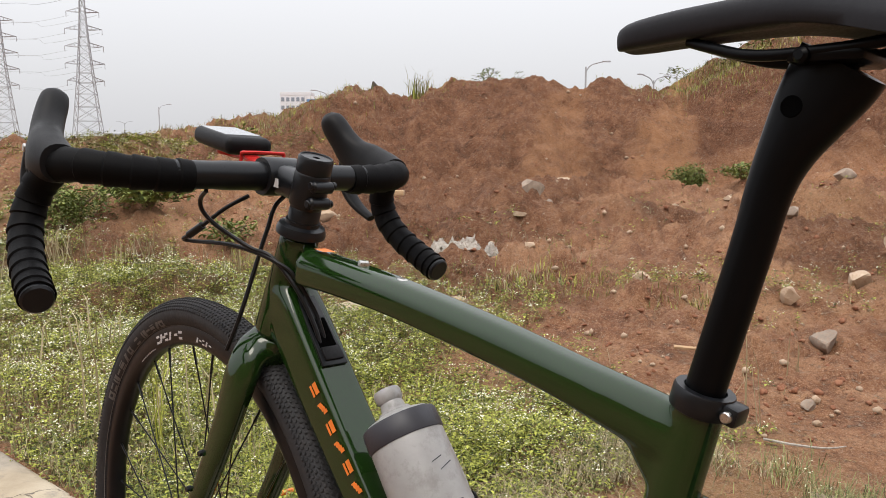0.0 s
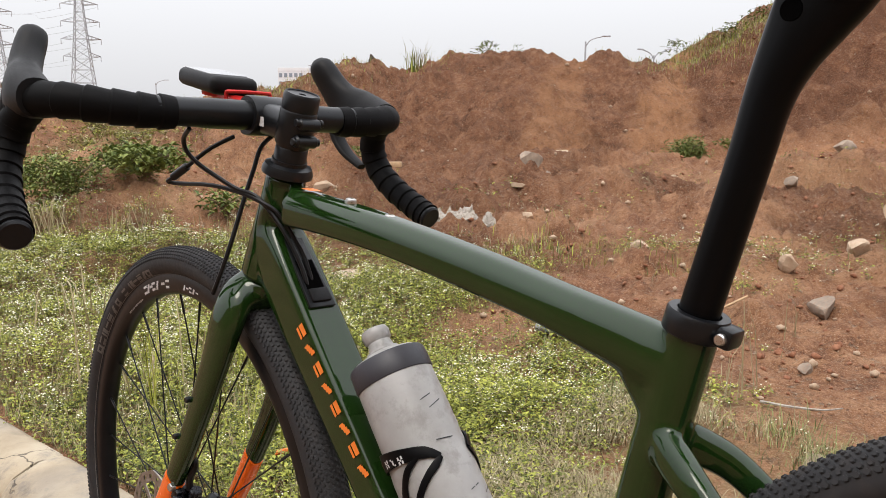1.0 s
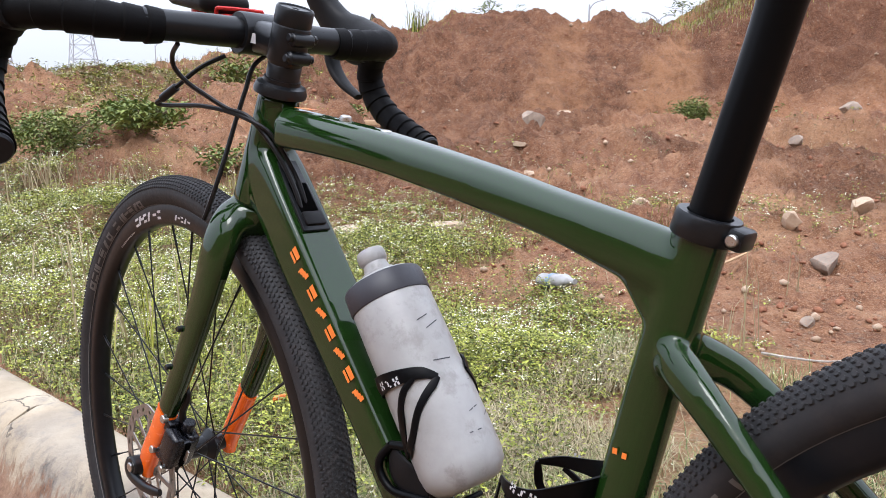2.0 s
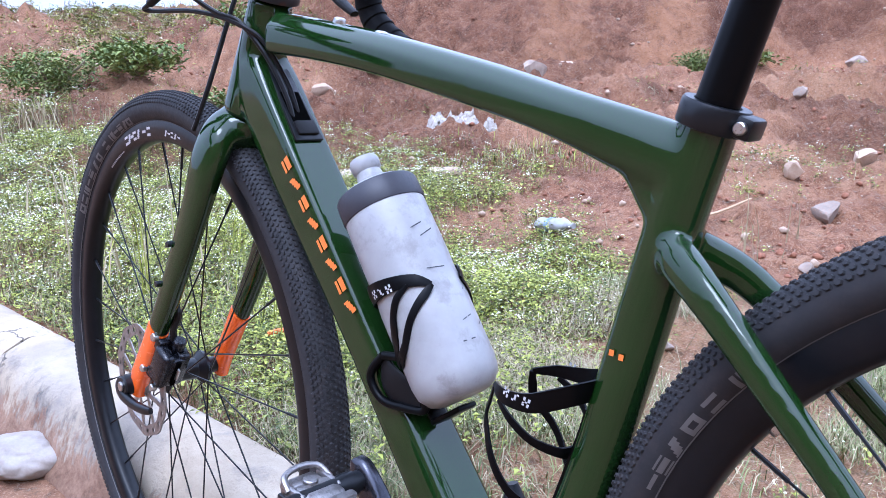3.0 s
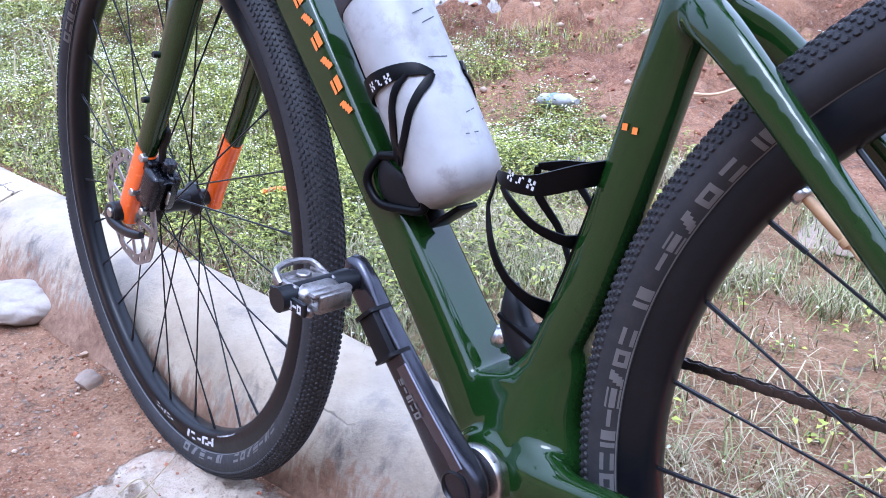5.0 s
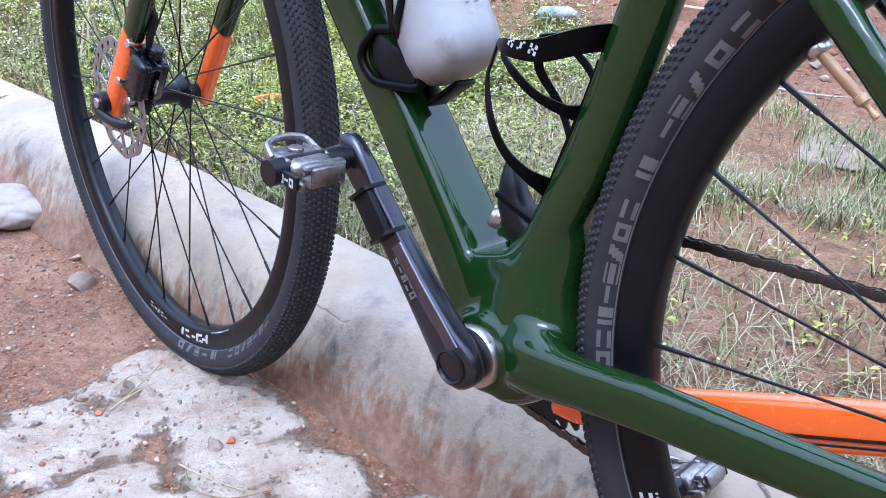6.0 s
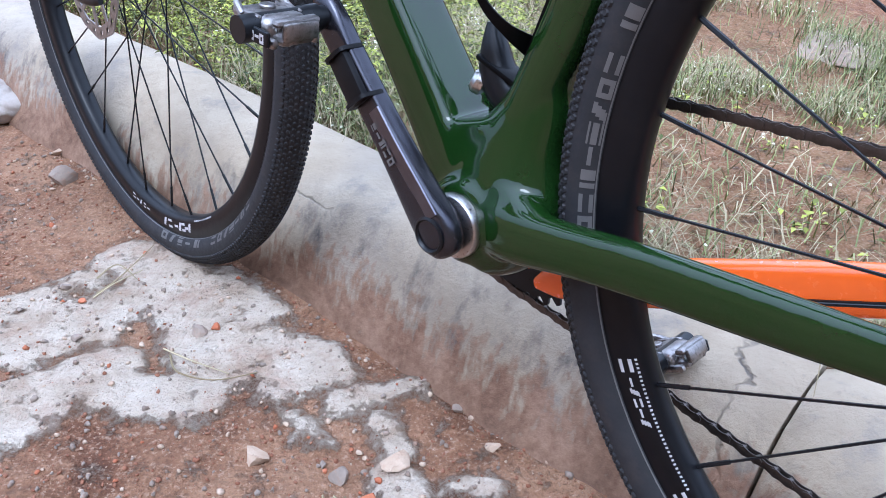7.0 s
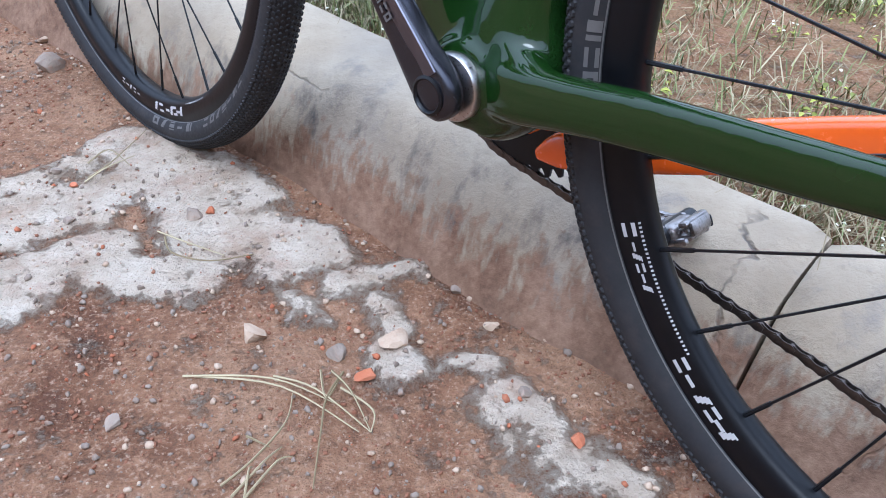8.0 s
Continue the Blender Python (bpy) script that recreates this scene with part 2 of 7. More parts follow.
def concrete():
    m, nt, b = material("weathered_kerb_concrete", 0.85, spec=0.3)
    mid, fine, spots = noise_node(nt, 6, 6, 0.6), noise_node(nt, 90, 5, 0.7, offset=3), noise_node(nt, 16, 7, 0.65, offset=8)
    base = ramp(nt, mid, [(0.28, (0.275, 0.222, 0.155)), (0.5, (0.385, 0.320, 0.232)), (0.75, (0.475, 0.412, 0.312))])
    base = mix(nt, grey(nt, spots, 0.56, 0.70, 0, 0.6), base, (0.17, 0.16, 0.155))
    base = mix(nt, grey(nt, fine, 0.6, 0.75, 0, 0.5), base, (0.20, 0.165, 0.135))
    broad = noise_node(nt, 2.3, 4, 0.55, offset=13)
    base = mix(nt, grey(nt, broad, 0.50, 0.62, 0, 0.40), base, (0.185, 0.175, 0.17))
    # hairline cracks that wander over the casting
    warp = nt.nodes.new("ShaderNodeTexNoise")
    warp.inputs["Scale"].default_value, warp.inputs["Detail"].default_value = 7.0, 5
    ctc = nt.nodes.new("ShaderNodeTexCoord")
    nt.links.new(ctc.outputs["Object"], warp.inputs["Vector"])
    bent = nt.nodes.new("ShaderNodeVectorMath")
    bent.operation = "MULTIPLY_ADD"
    bent.inputs[1].default_value = (0.22, 0.22, 0.22)
    nt.links.new(warp.outputs["Color"], bent.inputs[0])
    nt.links.new(ctc.outputs["Object"], bent.inputs[2])
    cell = nt.nodes.new("ShaderNodeTexVoronoi")
    cell.feature = "DISTANCE_TO_EDGE"
    cell.inputs["Scale"].default_value = 3.1
    nt.links.new(bent.outputs[0], cell.inputs["Vector"])
    crack = maths(nt, "MULTIPLY", grey(nt, cell.outputs["Distance"], 0.009, 0.002), grey(nt, noise_node(nt, 2.9, 3, offset=17), 0.50, 0.58))
    base = mix(nt, maths(nt, "MULTIPLY", crack, 0.8), base, (0.055, 0.048, 0.045))
    # splashed red mud low on the face
    tc = nt.nodes.new("ShaderNodeTexCoord")
    sep = nt.nodes.new("ShaderNodeSeparateXYZ")
    nt.links.new(tc.outputs["Object"], sep.inputs[0])
    mp = nt.nodes.new("ShaderNodeMapping")
    mp.inputs["Scale"].default_value = (90, 90, 9)
    nt.links.new(tc.outputs["Object"], mp.inputs[0])
    streak = nt.nodes.new("ShaderNodeTexNoise")
    streak.inputs["Scale"].default_value, streak.inputs["Detail"].default_value = 1.0, 5
    nt.links.new(mp.outputs[0], streak.inputs["Vector"])
    run = nt.nodes.new("ShaderNodeTexNoise")
    run.inputs["Scale"].default_value, run.inputs["Detail"].default_value, run.inputs["Roughness"].default_value = 1.0, 6, 0.65
    mp2 = nt.nodes.new("ShaderNodeMapping")
    mp2.inputs["Scale"].default_value = (34, 34, 7)
    nt.links.new(tc.outputs["Object"], mp2.inputs[0])
    nt.links.new(mp2.outputs[0], run.inputs["Vector"])
    runs = maths(nt, "MULTIPLY", grey(nt, run.outputs["Fac"], 0.50, 0.68), maths(nt, "MULTIPLY", grey(nt, broad, 0.40, 0.56), grey(nt, sep.outputs[2], 0.135, 0.100)))
    base = mix(nt, maths(nt, "MULTIPLY", runs, 0.9), base, (0.095, 0.088, 0.086))
    reach = maths(nt, "ADD", grey(nt, sep.outputs[2], 0.0, 0.125, 0.60, -0.20), maths(nt, "MULTIPLY", grey(nt, broad, 0.36, 0.62), 0.13))
    # the brown reaches higher towards the rear wheel's end of the kerb
    beside = maths(nt, "SUBTRACT", maths(nt, "MULTIPLY", sep.outputs[0], 0.745), maths(nt, "MULTIPLY", sep.outputs[1], 0.667))
    reach = maths(nt, "ADD", reach, grey(nt, beside, -0.50, -0.15, 0.0, 0.16))
    low = maths(nt, "ADD", reach, maths(nt, "MULTIPLY", grey(nt, streak.outputs["Fac"], 0.36, 0.64), 0.27))
    low = maths(nt, "ADD", low, maths(nt, "MULTIPLY", run.outputs["Fac"], 0.22))
    low = maths(nt, "ADD", low, maths(nt, "MULTIPLY", maths(nt, "SUBTRACT", fine, 0.5), 0.55))
    base = mix(nt, grey(nt, low, 0.44, 0.68, 0, 0.9), base, ramp(nt, maths(nt, "ADD", maths(nt, "MULTIPLY", fine, 0.5), maths(nt, "MULTIPLY", spots, 0.5)), [(0.36, (0.110, 0.055, 0.032)), (0.5, (0.205, 0.115, 0.070)), (0.64, (0.31, 0.195, 0.13))]))
    nt.links.new(base, b.inputs["Base Color"])
    bump(nt, b, maths(nt, "ADD", maths(nt, "MULTIPLY", spots, 0.7), maths(nt, "SUBTRACT", maths(nt, "MULTIPLY", fine, 0.4), maths(nt, "MULTIPLY", crack, 0.6))), 0.55, 0.008)
    return m


CONCRETE = concrete()


def stone(name, a, bcol, dust=0.5):
    m, nt, b = material(name, 0.9, spec=0.25)
    info = nt.nodes.new("ShaderNodeObjectInfo")
    n, f = noise_node(nt, 18, 7, 0.65), noise_node(nt, 120, 5, offset=2)
    col = ramp(nt, n, [(0.3, a), (0.7, bcol)])
    col = mix(nt, grey(nt, info.outputs["Random"], 0, 1, 0, 0.35), col, tuple(c * 0.55 for c in a))
    col = mix(nt, grey(nt, f, 0.5, 0.7, 0, dust), col, (0.36, 0.20, 0.125))
    nt.links.new(col, b.inputs["Base Color"])
    bump(nt, b, maths(nt, "ADD", n, maths(nt, "MULTIPLY", f, 0.4)), 0.7, 0.01)
    return m


STONE_PALE = stone("pale_cement_rubble", (0.42, 0.305, 0.21), (0.59, 0.465, 0.35), 0.5)
STONE_GREY = stone("grey_stone", (0.22, 0.175, 0.14), (0.40, 0.325, 0.26), 0.5)
STONE_RED = stone("red_earth_clod", (0.20, 0.075, 0.04), (0.36, 0.17, 0.10), 0.5)
DUSTY_SLAB = stone("dusty_pinkish_slab", (0.27, 0.20, 0.155), (0.38, 0.30, 0.24), 0.75)
BRICK_RED = stone("broken_red_brick", (0.42, 0.13, 0.06), (0.50, 0.20, 0.11), 0.3)


def leafy(name, dark, light, rough=0.6):
    m, nt, b = material(name, rough, spec=0.3)
    geo = nt.nodes.new("ShaderNodeNewGeometry")
    n = noise_node(nt, 2.2, 3)
    f = maths(nt, "ADD", maths(nt, "MULTIPLY", geo.outputs["Random Per Island"], 0.6), maths(nt, "MULTIPLY", n, 0.4))
    nt.links.new(ramp(nt, f, [(0.2, dark), (0.8, light)]), b.inputs["Base Color"])
    b.inputs["Subsurface Weight"].default_value = 0.0
    return m


GRASS = leafy("fresh_weed_leaves", (0.030, 0.048, 0.007), (0.43, 0.45, 0.080))
DRYGRASS = leafy("dry_straw_grass", (0.19, 0.145, 0.075), (0.46, 0.39, 0.245), 0.8)
SHORT_GRASS = leafy("short_green_grass", (0.066, 0.088, 0.026), (0.32, 0.34, 0.130))
FLOWER = leafy("small_white_flowers", (0.52, 0.52, 0.36), (0.80, 0.79, 0.64))
BUSH = leafy("bush_leaves", (0.065, 0.105, 0.024), (0.25, 0.29, 0.080))
BARK = plain("grey_brown_stem", (0.16, 0.12, 0.07), 0.8, var=0.3, scale=30)
STUMP = plain("dark_weathered_stump", (0.045, 0.032, 0.024), 0.9, var=0.3, scale=14, relief=0.01)
WOOD = plain("weathered_pale_wood", (0.46, 0.31, 0.18), 0.75, var=0.25, scale=25, relief=0.002)
BAG = plain("pale_crumpled_plastic", (0.29, 0.255, 0.22), 0.6, var=0.3, scale=24, relief=0.003, wear=((0.20, 0.13, 0.095), 0.5))
CLOTH = plain("dirty_white_cloth", (0.36, 0.33, 0.29), 0.9, var=0.5, scale=38, relief=0.004, wear=((0.16, 0.10, 0.075), 0.85))
PLASTIC_BLUE = plain("blue_label", (0.19, 0.28, 0.42), 0.4, var=0.1, scale=50)
GALV = plain("galvanised_steel", (0.33, 0.34, 0.36), 0.6, metal=0.0, var=0.1, scale=2)
WALL_WHITE = plain("white_render_wall", (0.66, 0.67, 0.69), 0.8, var=0.06, scale=0.3)
WALL_GREY = plain("grey_metal_cladding", (0.40, 0.42, 0.45), 0.7, var=0.08, scale=0.3)
ROOF_BLUE = plain("blue_roof_sheet", (0.10, 0.22, 0.42), 0.6, var=0.1, scale=0.3)
GLASS_DARK = plain("dark_window_glass", (0.22, 0.25, 0.29), 0.15, var=0.1, scale=1)

# ---- ground ----
def lattice(ix, iy, seed):
    h = np.sin(ix * 127.1 + iy * 311.7 + seed * 74.7) * 43758.5453
    return h - np.floor(h)


def vnoise(x, y, seed=0):
    ix, iy = np.floor(x), np.floor(y)
    fx, fy = x - ix, y - iy
    fx, fy = fx * fx * (3 - 2 * fx), fy * fy * (3 - 2 * fy)
    a, b = lattice(ix, iy, seed), lattice(ix + 1, iy, seed)
    c, d = lattice(ix, iy + 1, seed), lattice(ix + 1, iy + 1, seed)
    return (a * (1 - fx) + b * fx) * (1 - fy) + (c * (1 - fx) + d * fx) * fy - 0.5


def fbm(x, y, scale, octaves=4, seed=0, gain=0.5):
    out, amp = 0, 1.0
    for k in range(octaves):
        out = out + amp * vnoise(x * scale, y * scale, seed + k)
        scale, amp = scale * 2.03, amp * gain
    return out


KERB_DIR, KERB_NORMAL, KERB_FOOT = (0.745, -0.667), (0.667, 0.745), 0.93
# the ridge of the spoil heap: x, height of the crest
RIDGE_X = np.array([-9, -6.2, -4.7, -4.2, -3.17, -2.7, -2.43, -1.88, -1.42, -1.14, -0.86, -0.59, -0.22, 0.24, 0.70, 1.16, 1.63, 1.99, 2.27, 2.64, 2.92, 3.19, 3.56, 3.93, 4.3, 4.76, 5.1, 5.9, 7.4, 9, 12, 16])
RIDGE_Z = np.array([0.4, 0.56, 0.74, 0.90, 1.16, 1.26, 1.35, 1.52, 1.65, 1.74, 1.76, 1.6, 1.62, 1.8, 1.80, 1.87, 1.83, 1.72, 1.62, 1.77, 1.80, 1.69, 1.63, 1.75, 2.01, 2.25, 2.4, 2.75, 3.1, 3.2, 2.6, 1.0])


def behind_kerb(x, y):
    return KERB_NORMAL[0] * x + KERB_NORMAL[1] * y - KERB_FOOT


def hill(x, y, cx, cy, rx, ry, h):
    return h * np.exp(-(((x - cx) / rx) ** 2 + ((y - cy) / ry) ** 2))


def ground_height(x, y):
    x, y = np.asarray(x, float), np.asarray(y, float)
    n = behind_kerb(x, y)
    along = np.clip(-0.71 * (x - 0.215) + 0.704 * (y - 0.978), -0.9, 0.6)
    road = -0.0245 * along + 0.010 * fbm(x, y, 3.1, 4, 5) + 0.004 * fbm(x, y, 17, 3, 9)
    road = road + 0.006 * smoothstep(0.3, 0.7, cement_band(x, y))
    road = road + 0.016 * smoothstep(-0.12, 0.02, n) * (0.6 + fbm(x, y, 2.3, 2, 8))
    rise = 0.105 + 0.022 * np.clip(y - 2.2, 0, 8) + 0.055 * fbm(x, y, 1.1, 6, 21, 0.55) * smoothstep(0.3, 1.2, n)
    rise = rise + 0.16 * fbm(x, y, 0.45, 4, 31) * smoothstep(3, 7, y) + 0.30 * np.abs(fbm(x, y, 1.5, 6, 35, 0.6)) * smoothstep(2.2, 5.0, y) + 0.13 * np.abs(fbm(x, y, 3.1, 5, 37, 0.6)) * smoothstep(1.0, 2.4, n) * smoothstep(2.0, 3.4, y) * (1 - smoothstep(10.5, 12.5, y))
    rise = rise + hill(x, y, 0.35, 8.7, 0.5, 0.45, 0.30) + hill(x, y, 4.7, 8.2, 1.5, 0.8, 0.26) + hill(x, y, 3.6, 5.2, 0.9, 0.45, 0.13)
    rise = rise + hill(x, y, -2.6, 8.6, 1.7, 1.6, 0.42) + hill(x, y, -4.6, 9.0, 2.0, 2.5, 0.35) + hill(x, y, -0.6, 5.6, 1.0, 0.5, 0.10)
    rise = rise + hill(x, y, 2.4, 4.6, 0.9, 0.5, 0.09) + hill(x, y, 0.6, 6.4, 1.1, 0.5, 0.10)
    for cx, cy, rx, ry, h in ((1.6, 6.3, 0.70, 0.34, 0.21), (1.5, 8.3, 1.3, 0.32, 0.22), (3.1, 6.6, 0.50, 0.30, 0.26), (5.0, 9.9, 1.8, 0.45, 0.28), (-1.3, 6.9, 0.8, 0.6, 0.30), (0.2, 5.7, 0.7, 0.22, 0.13), (0.9, 5.0, 0.8, 0.18, 0.09), (2.4, 5.3, 0.9, 0.20, 0.13), (1.3, 7.4, 0.9, 0.35, 0.16), (2.9, 6.6, 1.1, 0.3, 0.15), (3.6, 4.2, 0.8, 0.25, 0.08), (-0.4, 6.7, 0.8, 0.35, 0.14), (4.8, 6.0, 1.0, 0.45, 0.18), (1.9, 5.6, 0.6, 0.25, 0.09), (2.2, 8.4, 0.8, 0.3, 0.16)):
        rise = rise + hill(x + 0.5 * fbm(x, y, 0.9, 3, 241), y + 0.5 * fbm(x, y, 0.9, 3, 251), cx, cy, rx, ry, h)
    crest = np.interp(x, RIDGE_X, RIDGE_Z)
    y_crest, y_base = 13.5 - 0.10 * np.clip(x - 4, 0, 6), 9.4 - 0.12 * np.clip(x - 3, 0, 8)
    rough = 0.5 * fbm(x, y, 0.8, 5, 41, 0.55)
    t = np.clip((y - y_base + rough) / (y_crest - y_base), 0, 1)
    face = 0.22 * t + 0.78 * smoothstep(0.05, 0.97, t)
    gully = 0.10 * fbm(x * 2.2, y * 0.5, 1.0, 4, 51) * np.sin(np.pi * np.clip(t, 0, 1))
    heap = face * (crest - 0.26) + gully
    drop = smoothstep(y_crest + 0.3, y_crest + 9, y)
    back = (crest - 0.26 + 0.3) * drop
    heap = heap + (0.07 * np.abs(fbm(x, y, 3.3, 4, 63, 0.6)) + 0.05 * fbm(x, y, 7.0, 3, 67)) * smoothstep(0.02, 0.2, t) * (1 - smoothstep(0.88, 0.97, t))
    heap = heap + (0.045 * fbm(x, y, 4.5, 5, 69, 0.6) + 0.05 * np.abs(fbm(x, y, 2.4, 4, 73, 0.6))) * smoothstep(0.02, 0.15, t) * (1 - smoothstep(0.9, 0.99, t) * 0.6)
    heap = np.where(y > y_crest, heap - back, heap) + 0.12 * fbm(x, y, 1.9, 5, 61, 0.55) * smoothstep(0.02, 0.3, t) * (1 - smoothstep(0.93, 1.0, t) * 0.75)
    far = smoothstep(18, 40, np.hypot(x, y))
    land = (rise + heap * (1 - smoothstep(14, 20, np.abs(x)))) * (1 - far) - 0.15 * far
    land = np.where(y < 0.4, np.minimum(land, 0.16), land)
    step = smoothstep(0.045, 0.085, n)
    # unseen bank added behind the camera so the frame's sides reflect something dark
    unseen_bank = smoothstep(2.2, 7.5, np.hypot(x - 0.2, (y - 0.35) * 1.25)) * smoothstep(0.35, -0.45, (y + 0.35) / (0.3 + np.abs(x - 0.2))) * (1 - smoothstep(20, 34, np.hypot(x, y)))
    unseen_bank = unseen_bank * (4.2 + 1.2 * fbm(x, y, 0.4, 4, 101))
    return road * (1 - step) * (1 - far) + land * step + (1 - step) * far * -0.15 + unseen_bank


def grass_cover(x, y):
    """How thickly weeds grow: a strip behind the kerb, patches further back and on the slope to the left."""
    n = behind_kerb(x, y)
    u = KERB_DIR[0] * x + KERB_DIR[1] * y
    width = np.interp(u, [-6, -4.6, -3.6, -2.3, -1.7, -1.2, -0.6, 0, 2], [1.9, 2.0, 2.3, 2.1, 1.9, 1.6, 1.35, 1.1, 0.7])
    strip = smoothstep(0.18, 0.22, n) * (1 - smoothstep(width * 0.72, width * 1.1, n + 0.9 * fbm(x, y, 1.6, 3, 71))) * np.interp(u, [-1.3, -0.7, 0.0], [1.0, 0.30, 0.16])
    patch = smoothstep(0.12, 0.3, fbm(x, y, 0.7, 3, 81)) * smoothstep(1.0, 2.0, n) * 0.12 * (y < 8)
    left = smoothstep(-1.7, -2.6, x + 0.14 * (y - 6)) * smoothstep(-0.10, 0.10, fbm(x, y, 0.8, 3, 91)) * (y < 16) * smoothstep(5.8, 6.6, y) * 0.85
    return np.clip(np.maximum(np.maximum(strip, patch), left), 0, 1)


# strips of spilt cement on the roadside: from and to, each along the kerb and off it, and half the width
CEMENT = ((-0.972, -0.100, -0.873, -0.076, 0.038), (-0.866, -0.088, -0.707, -0.133, 0.045), (-0.822, -0.061, -0.738, -0.061, 0.038), (-0.693, -0.106, -0.625, -0.066, 0.041), (-0.627, -0.119, -0.605, -0.060, 0.023), (-0.567, -0.086, -0.521, -0.029, 0.021), (-0.504, -0.083, -0.475, -0.097, 0.018), (-0.453, -0.126, -0.432, -0.125, 0.024), (-0.404, -0.088, -0.377, -0.071, 0.015), (-0.581, -0.134, -0.531, -0.140, 0.013), (-0.963, -0.251, -0.958, -0.142, 0.021), (-0.922, -0.300, -0.882, -0.147, 0.043), (-0.870, -0.300, -0.835, -0.187, 0.018), (-0.811, -0.400, -0.780, -0.218, 0.041), (-0.747, -0.236, -0.677, -0.181, 0.038), (-0.763, -0.390, -0.751, -0.299, 0.022), (-0.34, -0.10, -0.22, -0.11, 0.030), (-0.06, -0.10, 0.24, -0.12, 0.03), (-1.72, -0.17, -1.48, -0.15, 0.04))


def cement_band(x, y):
    """Where spilt cement crusts the roadside."""
    n, s = behind_kerb(x, y), KERB_DIR[0] * x + KERB_DIR[1] * y
    s2, n2 = s + 0.015 * fbm(x, y, 16, 4, 181), n + 0.015 * fbm(x, y, 16, 4, 191)
    out = np.zeros(np.shape(x))
    for sa, na, sb, nb, half in CEMENT:
        f = np.clip(((s2 - sa) * (sb - sa) + (n2 - na) * (nb - na)) / ((sb - sa) ** 2 + (nb - na) ** 2), 0, 1)
        off = np.hypot(s2 - sa - f * (sb - sa), n2 - na - f * (nb - na))
        out = np.maximum(out, 0.50 + (half - off) / 0.022)
    return np.clip(out, 0, 1.1)


def build_ground():
    front = np.radians(np.arange(-47, 47.01, 0.15) + 90)
    rest = np.radians(np.arange(139, 401, 2.5))
    ang = np.concatenate([front, rest])
    rad = np.concatenate([np.linspace(0.05, 0.5, 10, endpoint=False), 0.5 * 1.0123 ** np.arange(0, 232), 8.5 + 0.05 * np.arange(0, 106), 13.8 * 1.0123 ** np.arange(0, 50), 25.2 * 1.09 ** np.arange(0, 59)])
    a, r = np.meshgrid(ang, rad)
    x, y = 0.2 + r * np.cos(a), 0.35 + r * np.sin(a)
    z = ground_height(x, y)
    verts = np.stack([x, y, z], -1).reshape(-1, 3)
    na, nr = len(ang), len(rad)
    i, j = np.meshgrid(np.arange(na), np.arange(nr - 1))
    k = (i + 1) % na
    faces = np.stack([j * na + i, j * na + k, (j + 1) * na + k, (j + 1) * na + i], -1).reshape(-1, 4)
    verts = np.vstack([verts, [[0.2, 0.35, float(ground_height(0.2, 0.35))]]])
    fan = [(len(verts) - 1, (n + 1) % na, n) for n in range(na)]
    me = bpy.data.meshes.new("ground")
    me.from_pydata(verts.tolist(), [], faces.tolist() + fan)
    n = behind_kerb(verts[:, 0], verts[:, 1])
    along = KERB_DIR[0] * verts[:, 0] + KERB_DIR[1] * verts[:, 1]
    verge = 0.45 * smoothstep(0.16, 0.22, n) * (1 - smoothstep(1.1, 1.6, n)) * smoothstep(-1.5, -1.1, along) * (1 - smoothstep(0.5, 1.0, along))
    # the litter colour also darkens the added rise behind the camera, for darker reflections
    for key, value in (("road", smoothstep(0.06, 0.0, n) * (verts[:, 2] < 0.3)), ("crust", (n < 0.03) * cement_band(verts[:, 0], verts[:, 1])), ("litter", np.maximum(np.maximum(grass_cover(verts[:, 0], verts[:, 1]), verge), smoothstep(0.3, 1.0, verts[:, 2]) * (verts[:, 1] < 0.2)))):
        at = me.attributes.new(key, "FLOAT", "POINT")
        at.data.foreach_set("value", value.astype(np.float32))
    gx, gy = verts[:, 0], verts[:, 1]
    tipped = smoothstep(8.8, 10.2, gy + 1.2 * fbm(gx, gy, 0.7, 3, 201)) * smoothstep(-5, -1.5, gx)
    tipped = np.maximum(tipped, 0.85 * smoothstep(2.6, 4.5, gy) * smoothstep(-0.1, 0.15, fbm(gx, gy, 0.8, 3, 231)))
    slide = np.zeros(len(gx))
    for (xa, ya), (xb, yb), wide in (((2.7, 9.6), (3.35, 11.6), 0.34), ((3.35, 11.6), (4.0, 13.6), 0.22), ((1.55, 9.8), (2.0, 12.6), 0.30)):
        f = np.clip(((gx - xa) * (xb - xa) + (gy - ya) * (yb - ya)) / ((xb - xa) ** 2 + (yb - ya) ** 2), 0, 1)
        far_off = np.hypot(gx - xa - f * (xb - xa), gy - ya - f * (yb - ya)) + 0.35 * fbm(gx, gy, 1.7, 3, 211)
        slide = np.maximum(slide, (1 - smoothstep(wide * 0.4, wide * 1.5, far_off)) * (0.9 if xb > 3 else 0.55))
    slide = np.maximum(slide, 0.6 * smoothstep(8.6, 9.3, gy) * (1 - smoothstep(9.6, 10.6, gy)) * smoothstep(0, 1, gx) * (0.5 + fbm(gx, gy, 1.1, 3, 221)))
    # mask of the painted shade: grows to the right and further back
    right_shade = smoothstep(2.2, 3.6, gx + 0.9 * fbm(gx, gy, 0.6, 3, 301)) * smoothstep(5.0, 7.5, gy) * 0.8
    for key, value in (("heap", tipped), ("slide", np.clip(slide, 0, 1)), ("right_shade", np.clip(right_shade, 0, 1))):
        at = me.attributes.new(key, "FLOAT", "POINT")
        at.data.foreach_set("value", value.astype(np.float32))
    me.materials.append(EARTH)
    me.shade_smooth()
    return tagged(link("ground", me), "bare red laterite earth with pale cement crust by the kerb", "ground", kind="structure")


